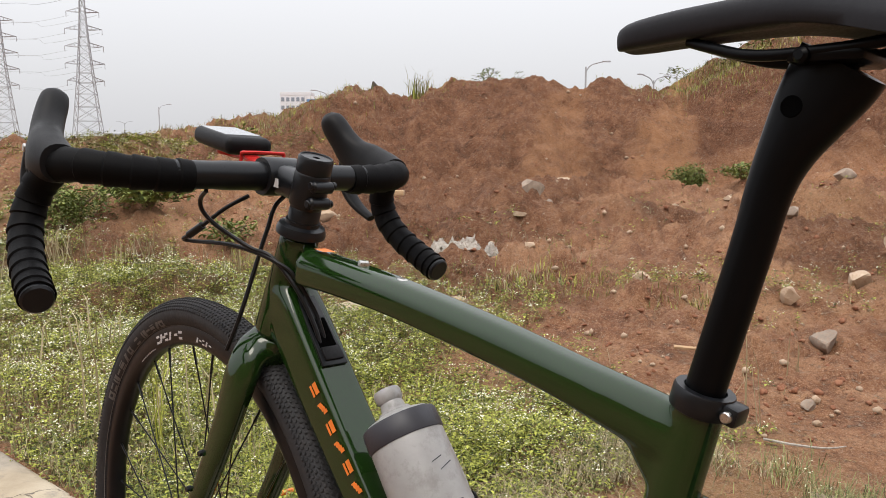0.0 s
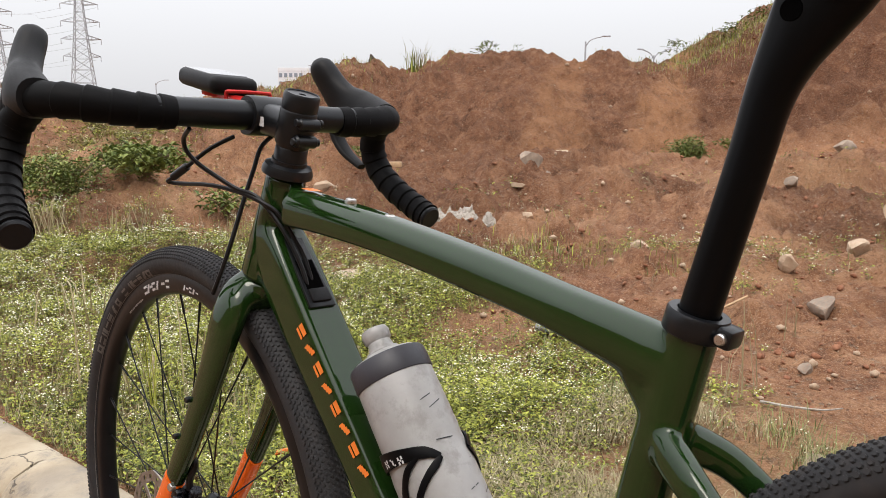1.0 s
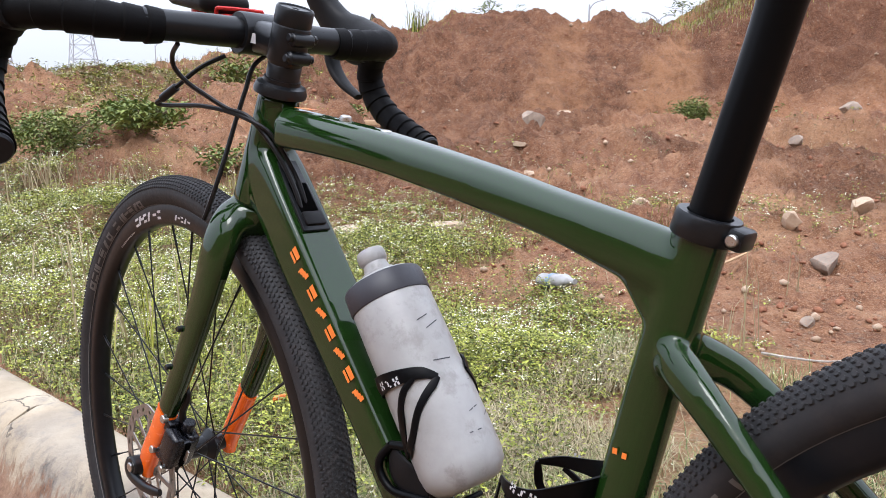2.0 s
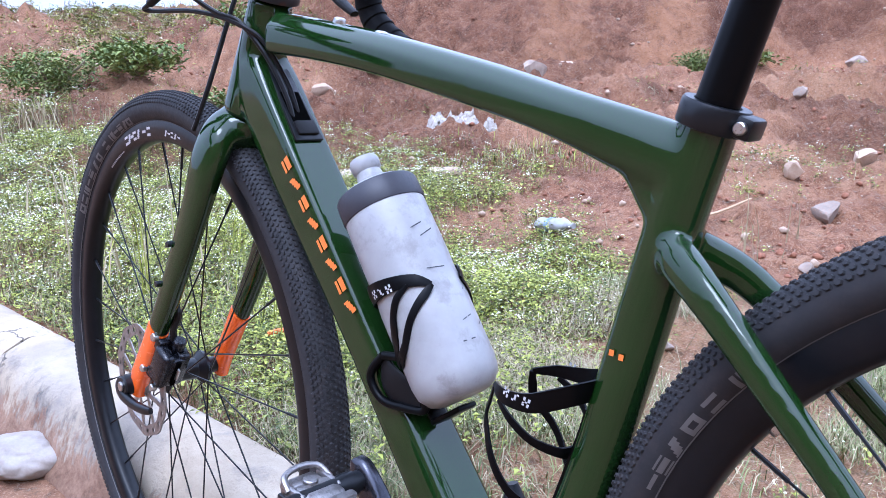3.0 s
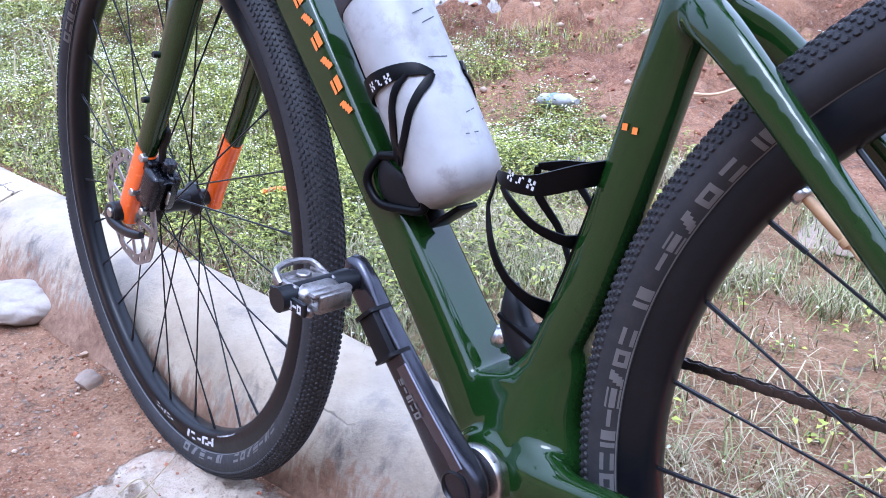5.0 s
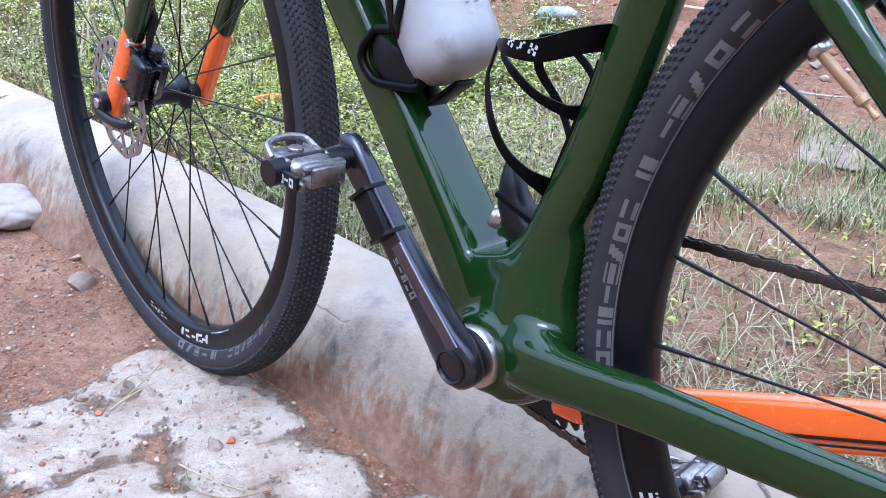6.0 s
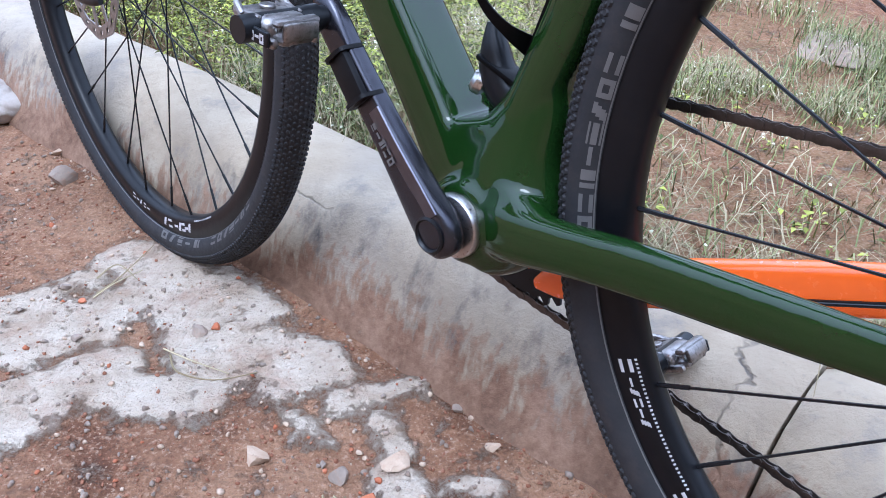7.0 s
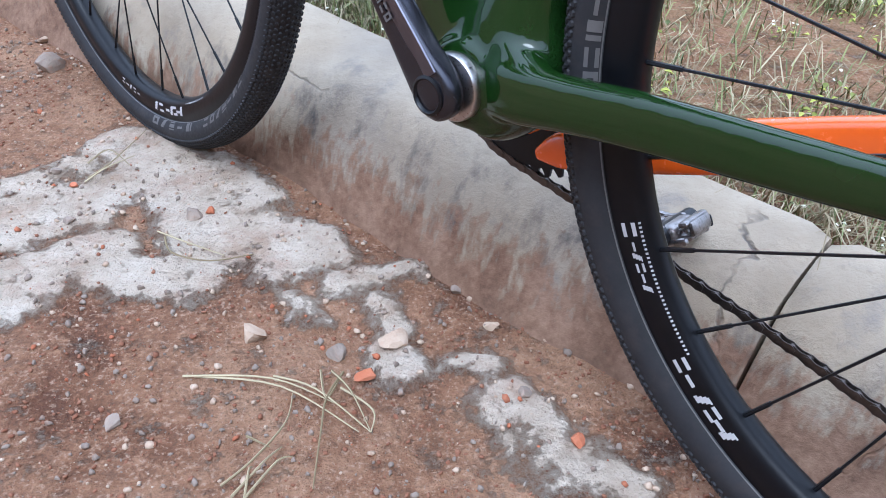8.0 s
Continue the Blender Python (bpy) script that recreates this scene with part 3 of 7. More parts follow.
build_ground()

# ---- kerb ----
KERB_PROFILE = [(-0.02, -0.06), (-0.012, 0.0), (0.006, 0.03), (0.018, 0.07), (0.032, 0.102), (0.052, 0.124), (0.08, 0.135), (0.12, 0.140), (0.155, 0.138), (0.17, 0.128), (0.178, 0.09), (0.18, -0.06)]


def kerb_block(s0, s1, seed):
    bm = bmesh.new()
    steps = max(4, int((s1 - s0) / 0.02))
    rows = []
    for k in range(steps + 1):
        s = s0 + (s1 - s0) * k / steps
        edge = min(k, steps - k) / max(1.0, 0.012 / ((s1 - s0) / steps))
        shrink = (0.004 + 0.008 * abs(noise.noise(Vector((seed, s * 3, 2.0))))) * max(0.0, 1 - edge)
        row = []
        for m, (pn, pz) in enumerate(KERB_PROFILE):
            w = noise.noise(Vector((s * 2.2, pn * 9 + seed, pz * 9))) * 0.016 + noise.noise(Vector((s * 9, pn * 22 + seed, pz * 25))) * 0.006
            sag = -0.012 * smoothstep(-1.0, -2.4, s)
            n = KERB_FOOT + pn + w * (1 if pn < 0.1 else -0.6) + (shrink if pn < 0.1 else -shrink)
            z = pz + (w * 0.7 + sag - shrink if pz > 0 else 0)
            row.append(bm.verts.new((KERB_DIR[0] * s + KERB_NORMAL[0] * n, KERB_DIR[1] * s + KERB_NORMAL[1] * n, z)))
        rows.append(row)
    for a, b in zip(rows, rows[1:]):
        for m in range(len(KERB_PROFILE) - 1):
            bm.faces.new((a[m], a[m + 1], b[m + 1], b[m]))
    bm.faces.new(rows[0])
    bm.faces.new(rows[-1][::-1])
    return bm


kerb = tagged(new("kerb"), "rounded cracked concrete kerb stained with red mud", "kerb", kind="structure")
for k, (s0, s1) in enumerate(((-9, -5.2), (-5.194, -3.0), (-2.995, -1.83), (-1.826, -0.192), (-0.189, 0.62), (0.626, 2.6), (2.606, 7))):
    part("kerb_block", kerb_block(s0, s1, k * 3.7), CONCRETE, kerb)

# ---- the bicycle: u forward from the rear hub, w to its left, v up ----
def V(u, v, w=0.0):
    return Vector((u, w, v))


def catmull(rows, sub):
    """Rows of numbers, smoothly filled in between."""
    rows = [np.array(r, float) for r in rows]
    out = []
    for k in range(len(rows) - 1):
        p0, p1, p2, p3 = rows[max(k - 1, 0)], rows[k], rows[k + 1], rows[min(k + 2, len(rows) - 1)]
        for s in range(sub):
            t = s / sub
            out.append(0.5 * (2 * p1 + (p2 - p0) * t + (2 * p0 - 5 * p1 + 4 * p2 - p3) * t * t + (3 * p1 - p0 - 3 * p2 + p3) * t**3))
    return out + [rows[-1]]


def sweep(bm, rows, seg=28, sub=6, ref=(0, 1, 0), caps=True, ridged=False):
    """A tube through rows of (u, v, w, half width across, half height, squareness)."""
    rows = catmull(rows, sub) if sub > 1 else [np.array(r, float) for r in rows]
    pts = [V(r[0], r[1], r[2]) for r in rows]
    rings, ref = [], Vector(ref)
    for k, r in enumerate(rows):
        t = (pts[min(k + 1, len(pts) - 1)] - pts[max(k - 1, 0)]).normalized()
        lat = (ref - t * ref.dot(t)).normalized()
        up = t.cross(lat)
        e = 2.0 / r[5]
        ring = []
        for j in range(seg):
            a = 2 * math.pi * (j + 0.5) / seg
            c, s = math.cos(a), math.sin(a)
            if ridged and s < 0:
                # chamfered upper half
                d = min(1 / max(abs(c), 1e-6), 1 / max(abs(s), 1e-6), 1.0775 / (0.85 * abs(c) + 0.65 * abs(s)))
                x, y = d * c, d * s
            else:
                x, y = math.copysign(abs(c) ** e, c), math.copysign(abs(s) ** e, s)
            ring.append(bm.verts.new(pts[k] + lat * (r[3] * x) + up * (r[4] * y)))
        rings.append(ring)
    for a, b in zip(rings, rings[1:]):
        for j in range(seg):
            bm.faces.new((a[j], a[(j + 1) % seg], b[(j + 1) % seg], b[j]))
    if caps:
        bm.faces.new(rings[0][::-1])
        bm.faces.new(rings[-1])
    return bm


def pipe(bm, points, radius, seg=8, sub=6, caps=True):
    """A round cable or wire through (u, v, w) points, with a frame carried along it."""
    rows = catmull(points, sub) if sub > 1 else [np.array(p, float) for p in points]
    pts = [V(*r[:3]) for r in rows]
    t0 = (pts[1] - pts[0]).normalized()
    lat = t0.orthogonal().normalized()
    rings = []
    for k, p in enumerate(pts):
        t = (pts[min(k + 1, len(pts) - 1)] - pts[max(k - 1, 0)]).normalized()
        lat = (lat - t * lat.dot(t)).normalized()
        up = t.cross(lat)
        r = radius(k / (len(pts) - 1)) if callable(radius) else radius
        rings.append([bm.verts.new(p + (lat * math.cos(2 * math.pi * j / seg) + up * math.sin(2 * math.pi * j / seg)) * r) for j in range(seg)])
    for a, b in zip(rings, rings[1:]):
        for j in range(seg):
            bm.faces.new((a[j], a[(j + 1) % seg], b[(j + 1) % seg], b[j]))
    if caps:
        bm.faces.new(rings[0][::-1])
        bm.faces.new(rings[-1])
    return bm


def lathe(bm, profile, m=Matrix(), seg=48, closed=False, caps=True):
    """Turns a profile of (radius, height) about the local z axis."""
    rings = []
    for r, h in profile:
        rings.append([bm.verts.new(m @ Vector((r * math.cos(2 * math.pi * j / seg), r * math.sin(2 * math.pi * j / seg), h))) for j in range(seg)])
    pairs = list(zip(rings, rings[1:])) + ([(rings[-1], rings[0])] if closed else [])
    for a, b in pairs:
        for j in range(seg):
            bm.faces.new((a[j], a[(j + 1) % seg], b[(j + 1) % seg], b[j]))
    if caps and not closed:
        for ring, (r, h) in ((rings[0], profile[0]), (rings[-1], profile[-1])):
            if r > 1e-5:
                bm.faces.new(ring)
    return bm


def axis_frame(origin, direction, x_hint):
    z = Vector(direction).normalized()
    x = Vector(x_hint)
    x = (x - z * x.dot(z)).normalized()
    m = Matrix((x, z.cross(x), z)).transposed().to_4x4()
    m.translation = origin
    return m


def block(bm, m, size, bevel=0.0, segments=2):
    """A bevelled box of that size at the pose m."""
    res = bmesh.ops.create_cube(bm, size=1.0, matrix=m @ Matrix.Diagonal((*size, 1)))
    if bevel:
        edges = list({e for v in res["verts"] for e in v.link_edges})
        bmesh.ops.bevel(bm, geom=edges, offset=bevel, segments=segments, affect="EDGES", profile=0.5)
    return bm


ALONG_W = Matrix.Rotation(-math.pi / 2, 4, "X")  # local z to the bicycle's left
HUB_F, BB = (0.977, 0.0), (0.410, -0.081)
bicycle = tagged(new("bicycle"), "olive green gravel bicycle with black parts parked against the kerb", "bicycle")
bicycle.matrix_world = BIKE


def fuse(ob, voxel=0.0016, smooth=56):
    """Lets the tubes of a carbon moulding flow into one another."""
    r = ob.modifiers.new("mould", "REMESH")
    r.mode, r.voxel_size, r.use_smooth_shade = "VOXEL", voxel, True
    s = ob.modifiers.new("flow", "SMOOTH")
    s.factor, s.iterations = 0.5, smooth
    return ob


def build_frame():
    bm = bmesh.new()
    # top tube, seat tube, down tube, head tube
    sweep(bm, [(0.745, 0.412, 0, 0.022, 0.020, 6.0), (0.68, 0.405, 0, 0.022, 0.018, 11.0), (0.59, 0.392, 0, 0.0212, 0.0168, 12.0), (0.48, 0.3705, 0, 0.0208, 0.0168, 12.0), (0.40, 0.352, 0, 0.0203, 0.0168, 8.0), (0.345, 0.336, 0, 0.0185, 0.021, 3.5), (0.295, 0.320, 0, 0.017, 0.026, 2.4)], 40, ridged=True)
    sweep(bm, [(0.2893, 0.360, 0, 0.0178, 0.0178, 2.1), (0.3115, 0.278, 0, 0.0175, 0.0185, 2.3), (0.333, 0.188, 0, 0.017, 0.0185, 2.6), (0.358, 0.09, 0, 0.0175, 0.0185, 2.6), (0.384, 0.01, 0, 0.023, 0.0195, 2.6), (0.408, -0.07, 0, 0.036, 0.024, 3.0)])
    sweep(bm, [(0.785, 0.378, 0, 0.0245, 0.027, 3.6), (0.745, 0.325, 0, 0.0255, 0.026, 10.0), (0.664, 0.226, 0, 0.0257, 0.0227, 9.0), (0.60, 0.147, 0, 0.0257, 0.0212, 7.0), (0.533, 0.064, 0, 0.0267, 0.0222, 6.0), (0.47, -0.014, 0, 0.029, 0.0235, 5.5), (0.440, -0.050, 0, 0.033, 0.024, 5.0), (0.410, -0.086, 0, 0.038, 0.026, 3.0)])
    sweep(bm, [(0.7625, 0.445, 0, 0.0215, 0.0215, 2.0), (0.775, 0.41, 0, 0.0225, 0.024, 2.1), (0.790, 0.37, 0, 0.0245, 0.028, 2.1), (0.803, 0.332, 0, 0.028, 0.030, 2.0)])
    # webs where the tubes meet, and the bottom bracket shell
    sweep(bm, [(0.352, 0.330, 0, 0.012, 0.006, 2.2), (0.328, 0.306, 0, 0.014, 0.012, 2.2), (0.312, 0.280, 0, 0.014, 0.012, 2.2), (0.312, 0.245, 0, 0.012, 0.006, 2.2)])
    sweep(bm, [(0.424, -0.007, 0, 0.0245, 0.022, 6.0), (0.422, -0.014, 0, 0.027, 0.027, 6.0), (0.419, -0.032, 0, 0.031, 0.034, 5.0), (0.411, -0.055, 0, 0.0365, 0.037, 3.4), (0.408, -0.075, 0, 0.040, 0.038, 3.0)])
    lathe(bm, [(0.0, -0.044), (0.030, -0.044), (0.034, -0.04), (0.036, 0.0), (0.034, 0.04), (0.030, 0.044), (0.0, 0.044)], Matrix.Translation(V(*BB)) @ ALONG_W, 32)
    # one broad moulding round the bottom bracket
    sweep(bm, [(0.378, 0.030, 0, 0.017, 0.020, 2.6), (0.380, 0.010, 0, 0.022, 0.026, 2.8), (0.387, -0.020, 0, 0.030, 0.036, 3.0), (0.391, -0.050, 0, 0.038, 0.050, 3.2), (0.393, -0.085, 0, 0.042, 0.046, 3.0), (0.400, -0.113, 0, 0.040, 0.026, 2.6)])
    # stays
    for s in (1, -1):
        sweep(bm, [(0.310, 0.274, 0.008 * s, 0.009, 0.013, 2.4), (0.290, 0.264, 0.020 * s, 0.0102, 0.0134, 3.4), (0.262, 0.246, 0.032 * s, 0.0092, 0.0114, 3.6), (0.19, 0.182, 0.045 * s, 0.0078, 0.0092, 3.2), (0.10, 0.097, 0.056 * s, 0.0072, 0.0085, 2.8), (0.0, 0.004, 0.066 * s, 0.007, 0.012, 2.6)])
    sweep(bm, [(0.400, -0.052, 0.018, 0.016, 0.032, 2.6), (0.376, -0.064, 0.028, 0.0145, 0.028, 2.6), (0.335, -0.0655, 0.038, 0.0120, 0.0205, 2.8), (0.30, -0.058, 0.043, 0.008, 0.014, 2.8)])
    sweep(bm, [(0.405, -0.075, 0.026, 0.014, 0.024, 2.6), (0.365, -0.071, 0.037, 0.0130, 0.0220, 3.0), (0.31, -0.060, 0.042, 0.0115, 0.0185, 3.4), (0.25, -0.0485, 0.0465, 0.0105, 0.0178, 3.6), (0.16, -0.034, 0.055, 0.0095, 0.0160, 3.4), (0.08, -0.02, 0.062, 0.008, 0.0140, 3.0), (0.0, 0.0, 0.066, 0.007, 0.014, 2.6)])
    sweep(bm, [(0.408, -0.085, -0.024, 0.016, 0.028, 2.6), (0.404, -0.108, -0.032, 0.013, 0.024, 2.8), (0.394, -0.126, -0.0375, 0.0105, 0.020, 2.8)])
    return fuse(part("frame", bm, PAINT_GREEN, bicycle, "glossy olive green carbon frame"))


frame_mesh = build_frame()
# the drive side chainstay is orange on its inner face
bm = sweep(bmesh.new(), [(0.386, -0.152, -0.041, 0.009, 0.006, 2.8), (0.368, -0.143, -0.042, 0.010, 0.0150, 3.0), (0.335, -0.129, -0.044, 0.010, 0.0180, 3.2), (0.29, -0.1105, -0.047, 0.010, 0.0190, 3.4), (0.21, -0.0775, -0.052, 0.010, 0.0190, 3.4), (0.15, -0.0525, -0.056, 0.0095, 0.0175, 3.4), (0.08, -0.027, -0.062, 0.008, 0.0150, 3.0), (0.0, 0.0, -0.066, 0.007, 0.014, 2.6)])
stay = part("chainstay", bm, PAINT_ORANGE, bicycle, "bright orange drive side chainstay")
part("gear_cable", pipe(bmesh.new(), [(0.26, -0.102, -0.0385), (0.21, -0.082, -0.0405), (0.15, -0.0575, -0.045), (0.09, -0.034, -0.0525)], 0.0012, 6, 5), CABLE, stay)


def build_fork():
    bm = bmesh.new()
    sweep(bm, [(0.803, 0.334, 0, 0.028, 0.028, 2.0), (0.812, 0.314, 0, 0.030, 0.028, 2.2), (0.818, 0.298, 0, 0.030, 0.022, 2.4)])
    for s in (1, -1):
        sweep(bm, [(0.806, 0.322, 0.010 * s, 0.016, 0.022, 2.3), (0.812, 0.312, 0.030 * s, 0.017, 0.024, 2.3), (0.813, 0.285, 0.044 * s, 0.014, 0.024, 2.4), (0.832, 0.232, 0.050 * s, 0.0115, 0.0200, 2.5), (0.876, 0.150, 0.053 * s, 0.0105, 0.0168, 2.5), (0.9205, 0.080, 0.054 * s, 0.010, 0.0148, 2.5)], ref=(0, 1, 0))
    fork = fuse(part("fork", bm, PAINT_GREEN, bicycle, "olive green fork with orange tips"))
    for s in (1, -1):
        bm = sweep(bmesh.new(), [(0.9200, 0.081, 0.054 * s, 0.0103, 0.0150, 2.5), (0.943, 0.046, 0.055 * s, 0.010, 0.0142, 2.5), (0.966, 0.012, 0.056 * s, 0.010, 0.0135, 2.5), (0.976, -0.012, 0.056 * s, 0.009, 0.012, 2.5)])
        part("fork_tip", bm, PAINT_ORANGE, fork, "orange painted fork tip")
    for u, v in ((0.868, 0.190), (0.898, 0.140)):
        bm = lathe(bmesh.new(), [(0.0, 0.0025), (0.003, 0.0025), (0.0036, 0.001), (0.0036, -0.004), (0, -0.004)], Matrix.Translation(V(u, v, 0.0635)) @ ALONG_W, 12)
        part("bolt", bm, BLACK_ALLOY, fork)
    return fork


build_fork()


def torus_point(theta, phi, rc=0.331, rt=0.02):
    """On a tyre: theta round the wheel from ahead upwards, phi round the tube from outward to the left."""
    r = rc + rt * math.cos(phi)
    return Vector((r * math.cos(theta), rt * math.sin(phi), r * math.sin(theta)))


# abstract printed blocks
MARKS = ("1111111/1111111/1100011/1100011/1100011/1111111/1111111", "1111111/1111111/0000000/0000000/0000000/1111111/1111111", "1101111/1101111/1101111/1101111/1101111/1101111/1101111", "0000000/0000000/1111111/1111111/0000000/0000000/0000000", "1111111/0000000/1111111/1111111/1111111/0000000/1111111", "0001111/0001111/0011110/0011110/0111100/0111100/1111000")


def mark(name, rows, place, material, parent):
    """One printed block mark: the filled cells of a small grid laid on a surface by place(a, b), a across and b upwards, 0 to 1."""
    rows = rows.split("/")
    verts, index, faces = [], {}, []
    def corner(i, j):
        if (i, j) not in index:
            index[i, j] = len(verts)
            verts.append(tuple(place(i / len(rows[0]), 1 - j / len(rows))))
        return index[i, j]
    for j, row in enumerate(rows):
        for i, cell in enumerate(row):
            if cell == "1":
                faces.append((corner(i, j), corner(i + 1, j), corner(i + 1, j + 1), corner(i, j + 1)))
    return pydata(name, verts, faces, material, parent)


def rim_point(t, r):
    return Vector((r * math.cos(t), rim_side(r), r * math.sin(t)))


def rim_side(r):
    return float(np.interp(r, (0.2898, 0.2925, 0.298, 0.307, 0.314), (0.006, 0.0105, 0.0130, 0.0134, 0.0125))) + 0.0004


def flat_bar(verts, faces, t0, t1, r0, r1):
    base = len(verts)
    for t, r in ((t0, r0), (t1, r0), (t1, r1), (t0, r1)):
        verts.append(Vector((r * math.cos(t), rim_side(r), r * math.sin(t))))
    faces.append((base, base + 1, base + 2, base + 3))


VALVE_AT = 37.3


def build_wheel(name, hub, label, front):
    bm = lathe(bmesh.new(), [(0.314, 0.0125), (0.317, 0.0118), (0.317, 0.0105), (0.310, 0.0095), (0.309, -0.0095), (0.317, -0.0105), (0.317, -0.0118), (0.314, -0.0125), (0.307, -0.0134), (0.298, -0.0130), (0.2925, -0.0105), (0.2898, -0.006), (0.2892, 0), (0.2898, 0.006), (0.2925, 0.0105), (0.298, 0.0130), (0.307, 0.0134)], ALONG_W, 128, closed=True)
    wheel = part(name, bm, RIM, bicycle, label)
    wheel.location = V(*hub)
    wheel.rotation_euler = (0, 0, radians(-2.6) if front else 0)
    # casing
    prof = []
    for k in range(23):
        phi = math.radians(-146 + 292 * k / 22)
        prof.append((0.331 + 0.0196 * math.cos(phi), 0.0196 * math.sin(phi) * (1.0 if abs(phi) < 1.9 else 0.98)))
    tyre = part("tyre", lathe(bmesh.new(), prof, ALONG_W, 160, caps=False), RUBBER, wheel, "black gravel tyre dusty with red earth")
    line = [(0.331 + 0.0200 * math.cos(radians(p)), 0.0200 * math.sin(radians(p))) for p in (135.5, 137, 138.5)]
    part("bead_line", lathe(bmesh.new(), line, ALONG_W, 128, caps=False), GREY_PRINT, tyre)
    # tread: rows of small round knobs, larger ones on the shoulders
    verts, faces = [], []
    rows = 330
    for k in range(rows):
        for j, (phi, size) in enumerate(((-68, 1.0), (-55, 0.85), (-42, 0.80), (-28, 0.78), (-14, 0.76), (0, 0.76), (14, 0.76), (28, 0.78), (42, 0.80), (55, 0.85), (68, 1.0))):
            theta = 2 * math.pi * (k + (0.5 if j % 2 else 0.0)) / rows
            p, dt, dp = math.radians(phi), 0.0031 * size / 0.35, 0.0026 * size / 0.02
            b = len(verts)
            for lift, f in ((-0.0003, 1.0), (0.0013 if size < 0.9 else 0.0015, 0.70)):
                for c in range(6):
                    a = math.pi * c / 3
                    verts.append(torus_point(theta + dt * f * math.cos(a) * 0.95, p + dp * f * math.sin(a), rt=0.0196 + lift))
            faces.append(tuple(b + 6 + c for c in range(6)))
            for c in range(6):
                faces.append((b + c, b + (c + 1) % 6, b + 6 + (c + 1) % 6, b + 6 + c))
    tread = pydata("tread", [tuple(v) for v in verts], faces, RUBBER, tyre)
    tagged(tread, "rows of small raised rubber knobs", kind="stuff")
    # hub, flanges, spokes
    L, Rr = (0.022, -0.030) if front else (0.030, -0.018)
    bm = lathe(bmesh.new(), [(0, -0.05), (0.010, -0.05), (0.0115, -0.034), (0.021, Rr - 0.002), (0.0215, Rr + 0.002), (0.0135, Rr + 0.010), (0.0125, 0), (0.0135, L - 0.010), (0.0215, L - 0.002), (0.021, L + 0.002), (0.0125, L + 0.010), (0.011, 0.05), (0, 0.05)], ALONG_W, 32)
    part("hub", bm, BLACK_ALLOY, wheel, "black wheel hub")
    for k in range(28):
        left = k % 2
        at = 2 * math.pi * (k + 0.5) / 28
        lean = (1 if (k // 2) % 2 else -1) * 0.95
        p0 = (0.0195 * math.cos(at + lean), 0.0195 * math.sin(at + lean), L if left else Rr)
        p1 = (0.2905 * math.cos(at), 0.2905 * math.sin(at), 0.002 if left else -0.002)
        mid = [p0[i] + (p1[i] - p0[i]) * 0.9 for i in range(3)]
        bm = pipe(bmesh.new(), [p0, mid, mid, p1], lambda f: 0.00105 if f < 0.6 else 0.0017, 6, 1)
        part("spoke", bm, BLACK_ALLOY, wheel)
    if front:
        build_rotor(wheel)
    else:
        a = radians(VALVE_AT)
        m = axis_frame(V(0.2895 * math.cos(a), 0.2895 * math.sin(a)), (-math.cos(a), 0, -math.sin(a)), (0, 1, 0))
        part("valve", lathe(bmesh.new(), [(0, -0.004), (0.0031, -0.004), (0.0031, 0.030), (0.0027, 0.031), (0.0027, 0.0335), (0.0038, 0.0345), (0.0038, 0.0385), (0.0024, 0.0395), (0.0014, 0.041), (0.0014, 0.0445), (0.0021, 0.0455), (0.0021, 0.0485), (0, 0.0495)], m, 20), BRASS, wheel, "tan brass tyre valve")
        part("valve_nut", lathe(bmesh.new(), [(0.0032, -0.001), (0.0066, -0.001), (0.0070, 0.0005), (0.0070, 0.0034), (0.0062, 0.0044), (0.0032, 0.0044)], m, 20, closed=True), STEEL, wheel, "bright valve nut")
    # printed marks on the tyre wall and the rim, as plain blocks
    d = math.radians
    if front:
        walls = [33, 36.2, 39.4, 42.4, 45.5, 49.2, 52.8, 58.4, 63.4, 66.2, 69, 71.8, 74.5, 216, 219.4, 222.8, 226, 229.4, 233, 236.6, 245.4, 250, 254, 258, 262]
        rims = [(83.2, 1), (80.6, 1), (77.2, 1), (74.9, 1), (73.4, 1), (71.6, 1), (69.8, 1), (99, 0), (97.2, 0), (95.6, 0), (94, 0), (92.4, 0), (278.8, 0), (276.8, 0), (275, 0), (273, 0), (271, 0), (261.6, 1), (259, 1), (255.8, 1), (253.6, 1), (251.9, 1), (250.2, 1), (248.5, 1)]
        dots = ((56, 67), (236, 246))
    else:
        walls = [-9.5, -6.5, -3.4, -0.5, 2.3, 4.9, 7.8, 10.8, 16.3, 21.5, 24.2, 27.2, 31.0, 34.8, 39.5]
        rims = [(-28.4, 1), (-30.8, 0), (-32.3, 0), (-33.8, 0), (-35.3, 0), (-36.8, 0), (-48, 1), (-50.4, 1), (-53.4, 1), (-55.6, 1), (-57.3, 1), (-59, 1)]
        dots = ((-47, -27),)
    for k, at in enumerate(walls):
        wide = 1.3 if k % 4 else 1.5
        mark("print", MARKS[k % len(MARKS)], lambda a, b: torus_point(d(at + (a - 0.5) * 1.8 * wide), d(134 - 29 * b), rt=0.0199), GREY_PRINT, tyre)
    for k, (at, big) in enumerate(rims):
        lo, hi = (0.2975, 0.3085) if big else (0.2985, 0.3055)
        mark("print", MARKS[(k * 2 + 1) % len(MARKS)], lambda a, b: rim_point(d(at + (a - 0.5) * (1.9 if big else 1.25)), lo + (hi - lo) * b), WHITE_PRINT, wheel)
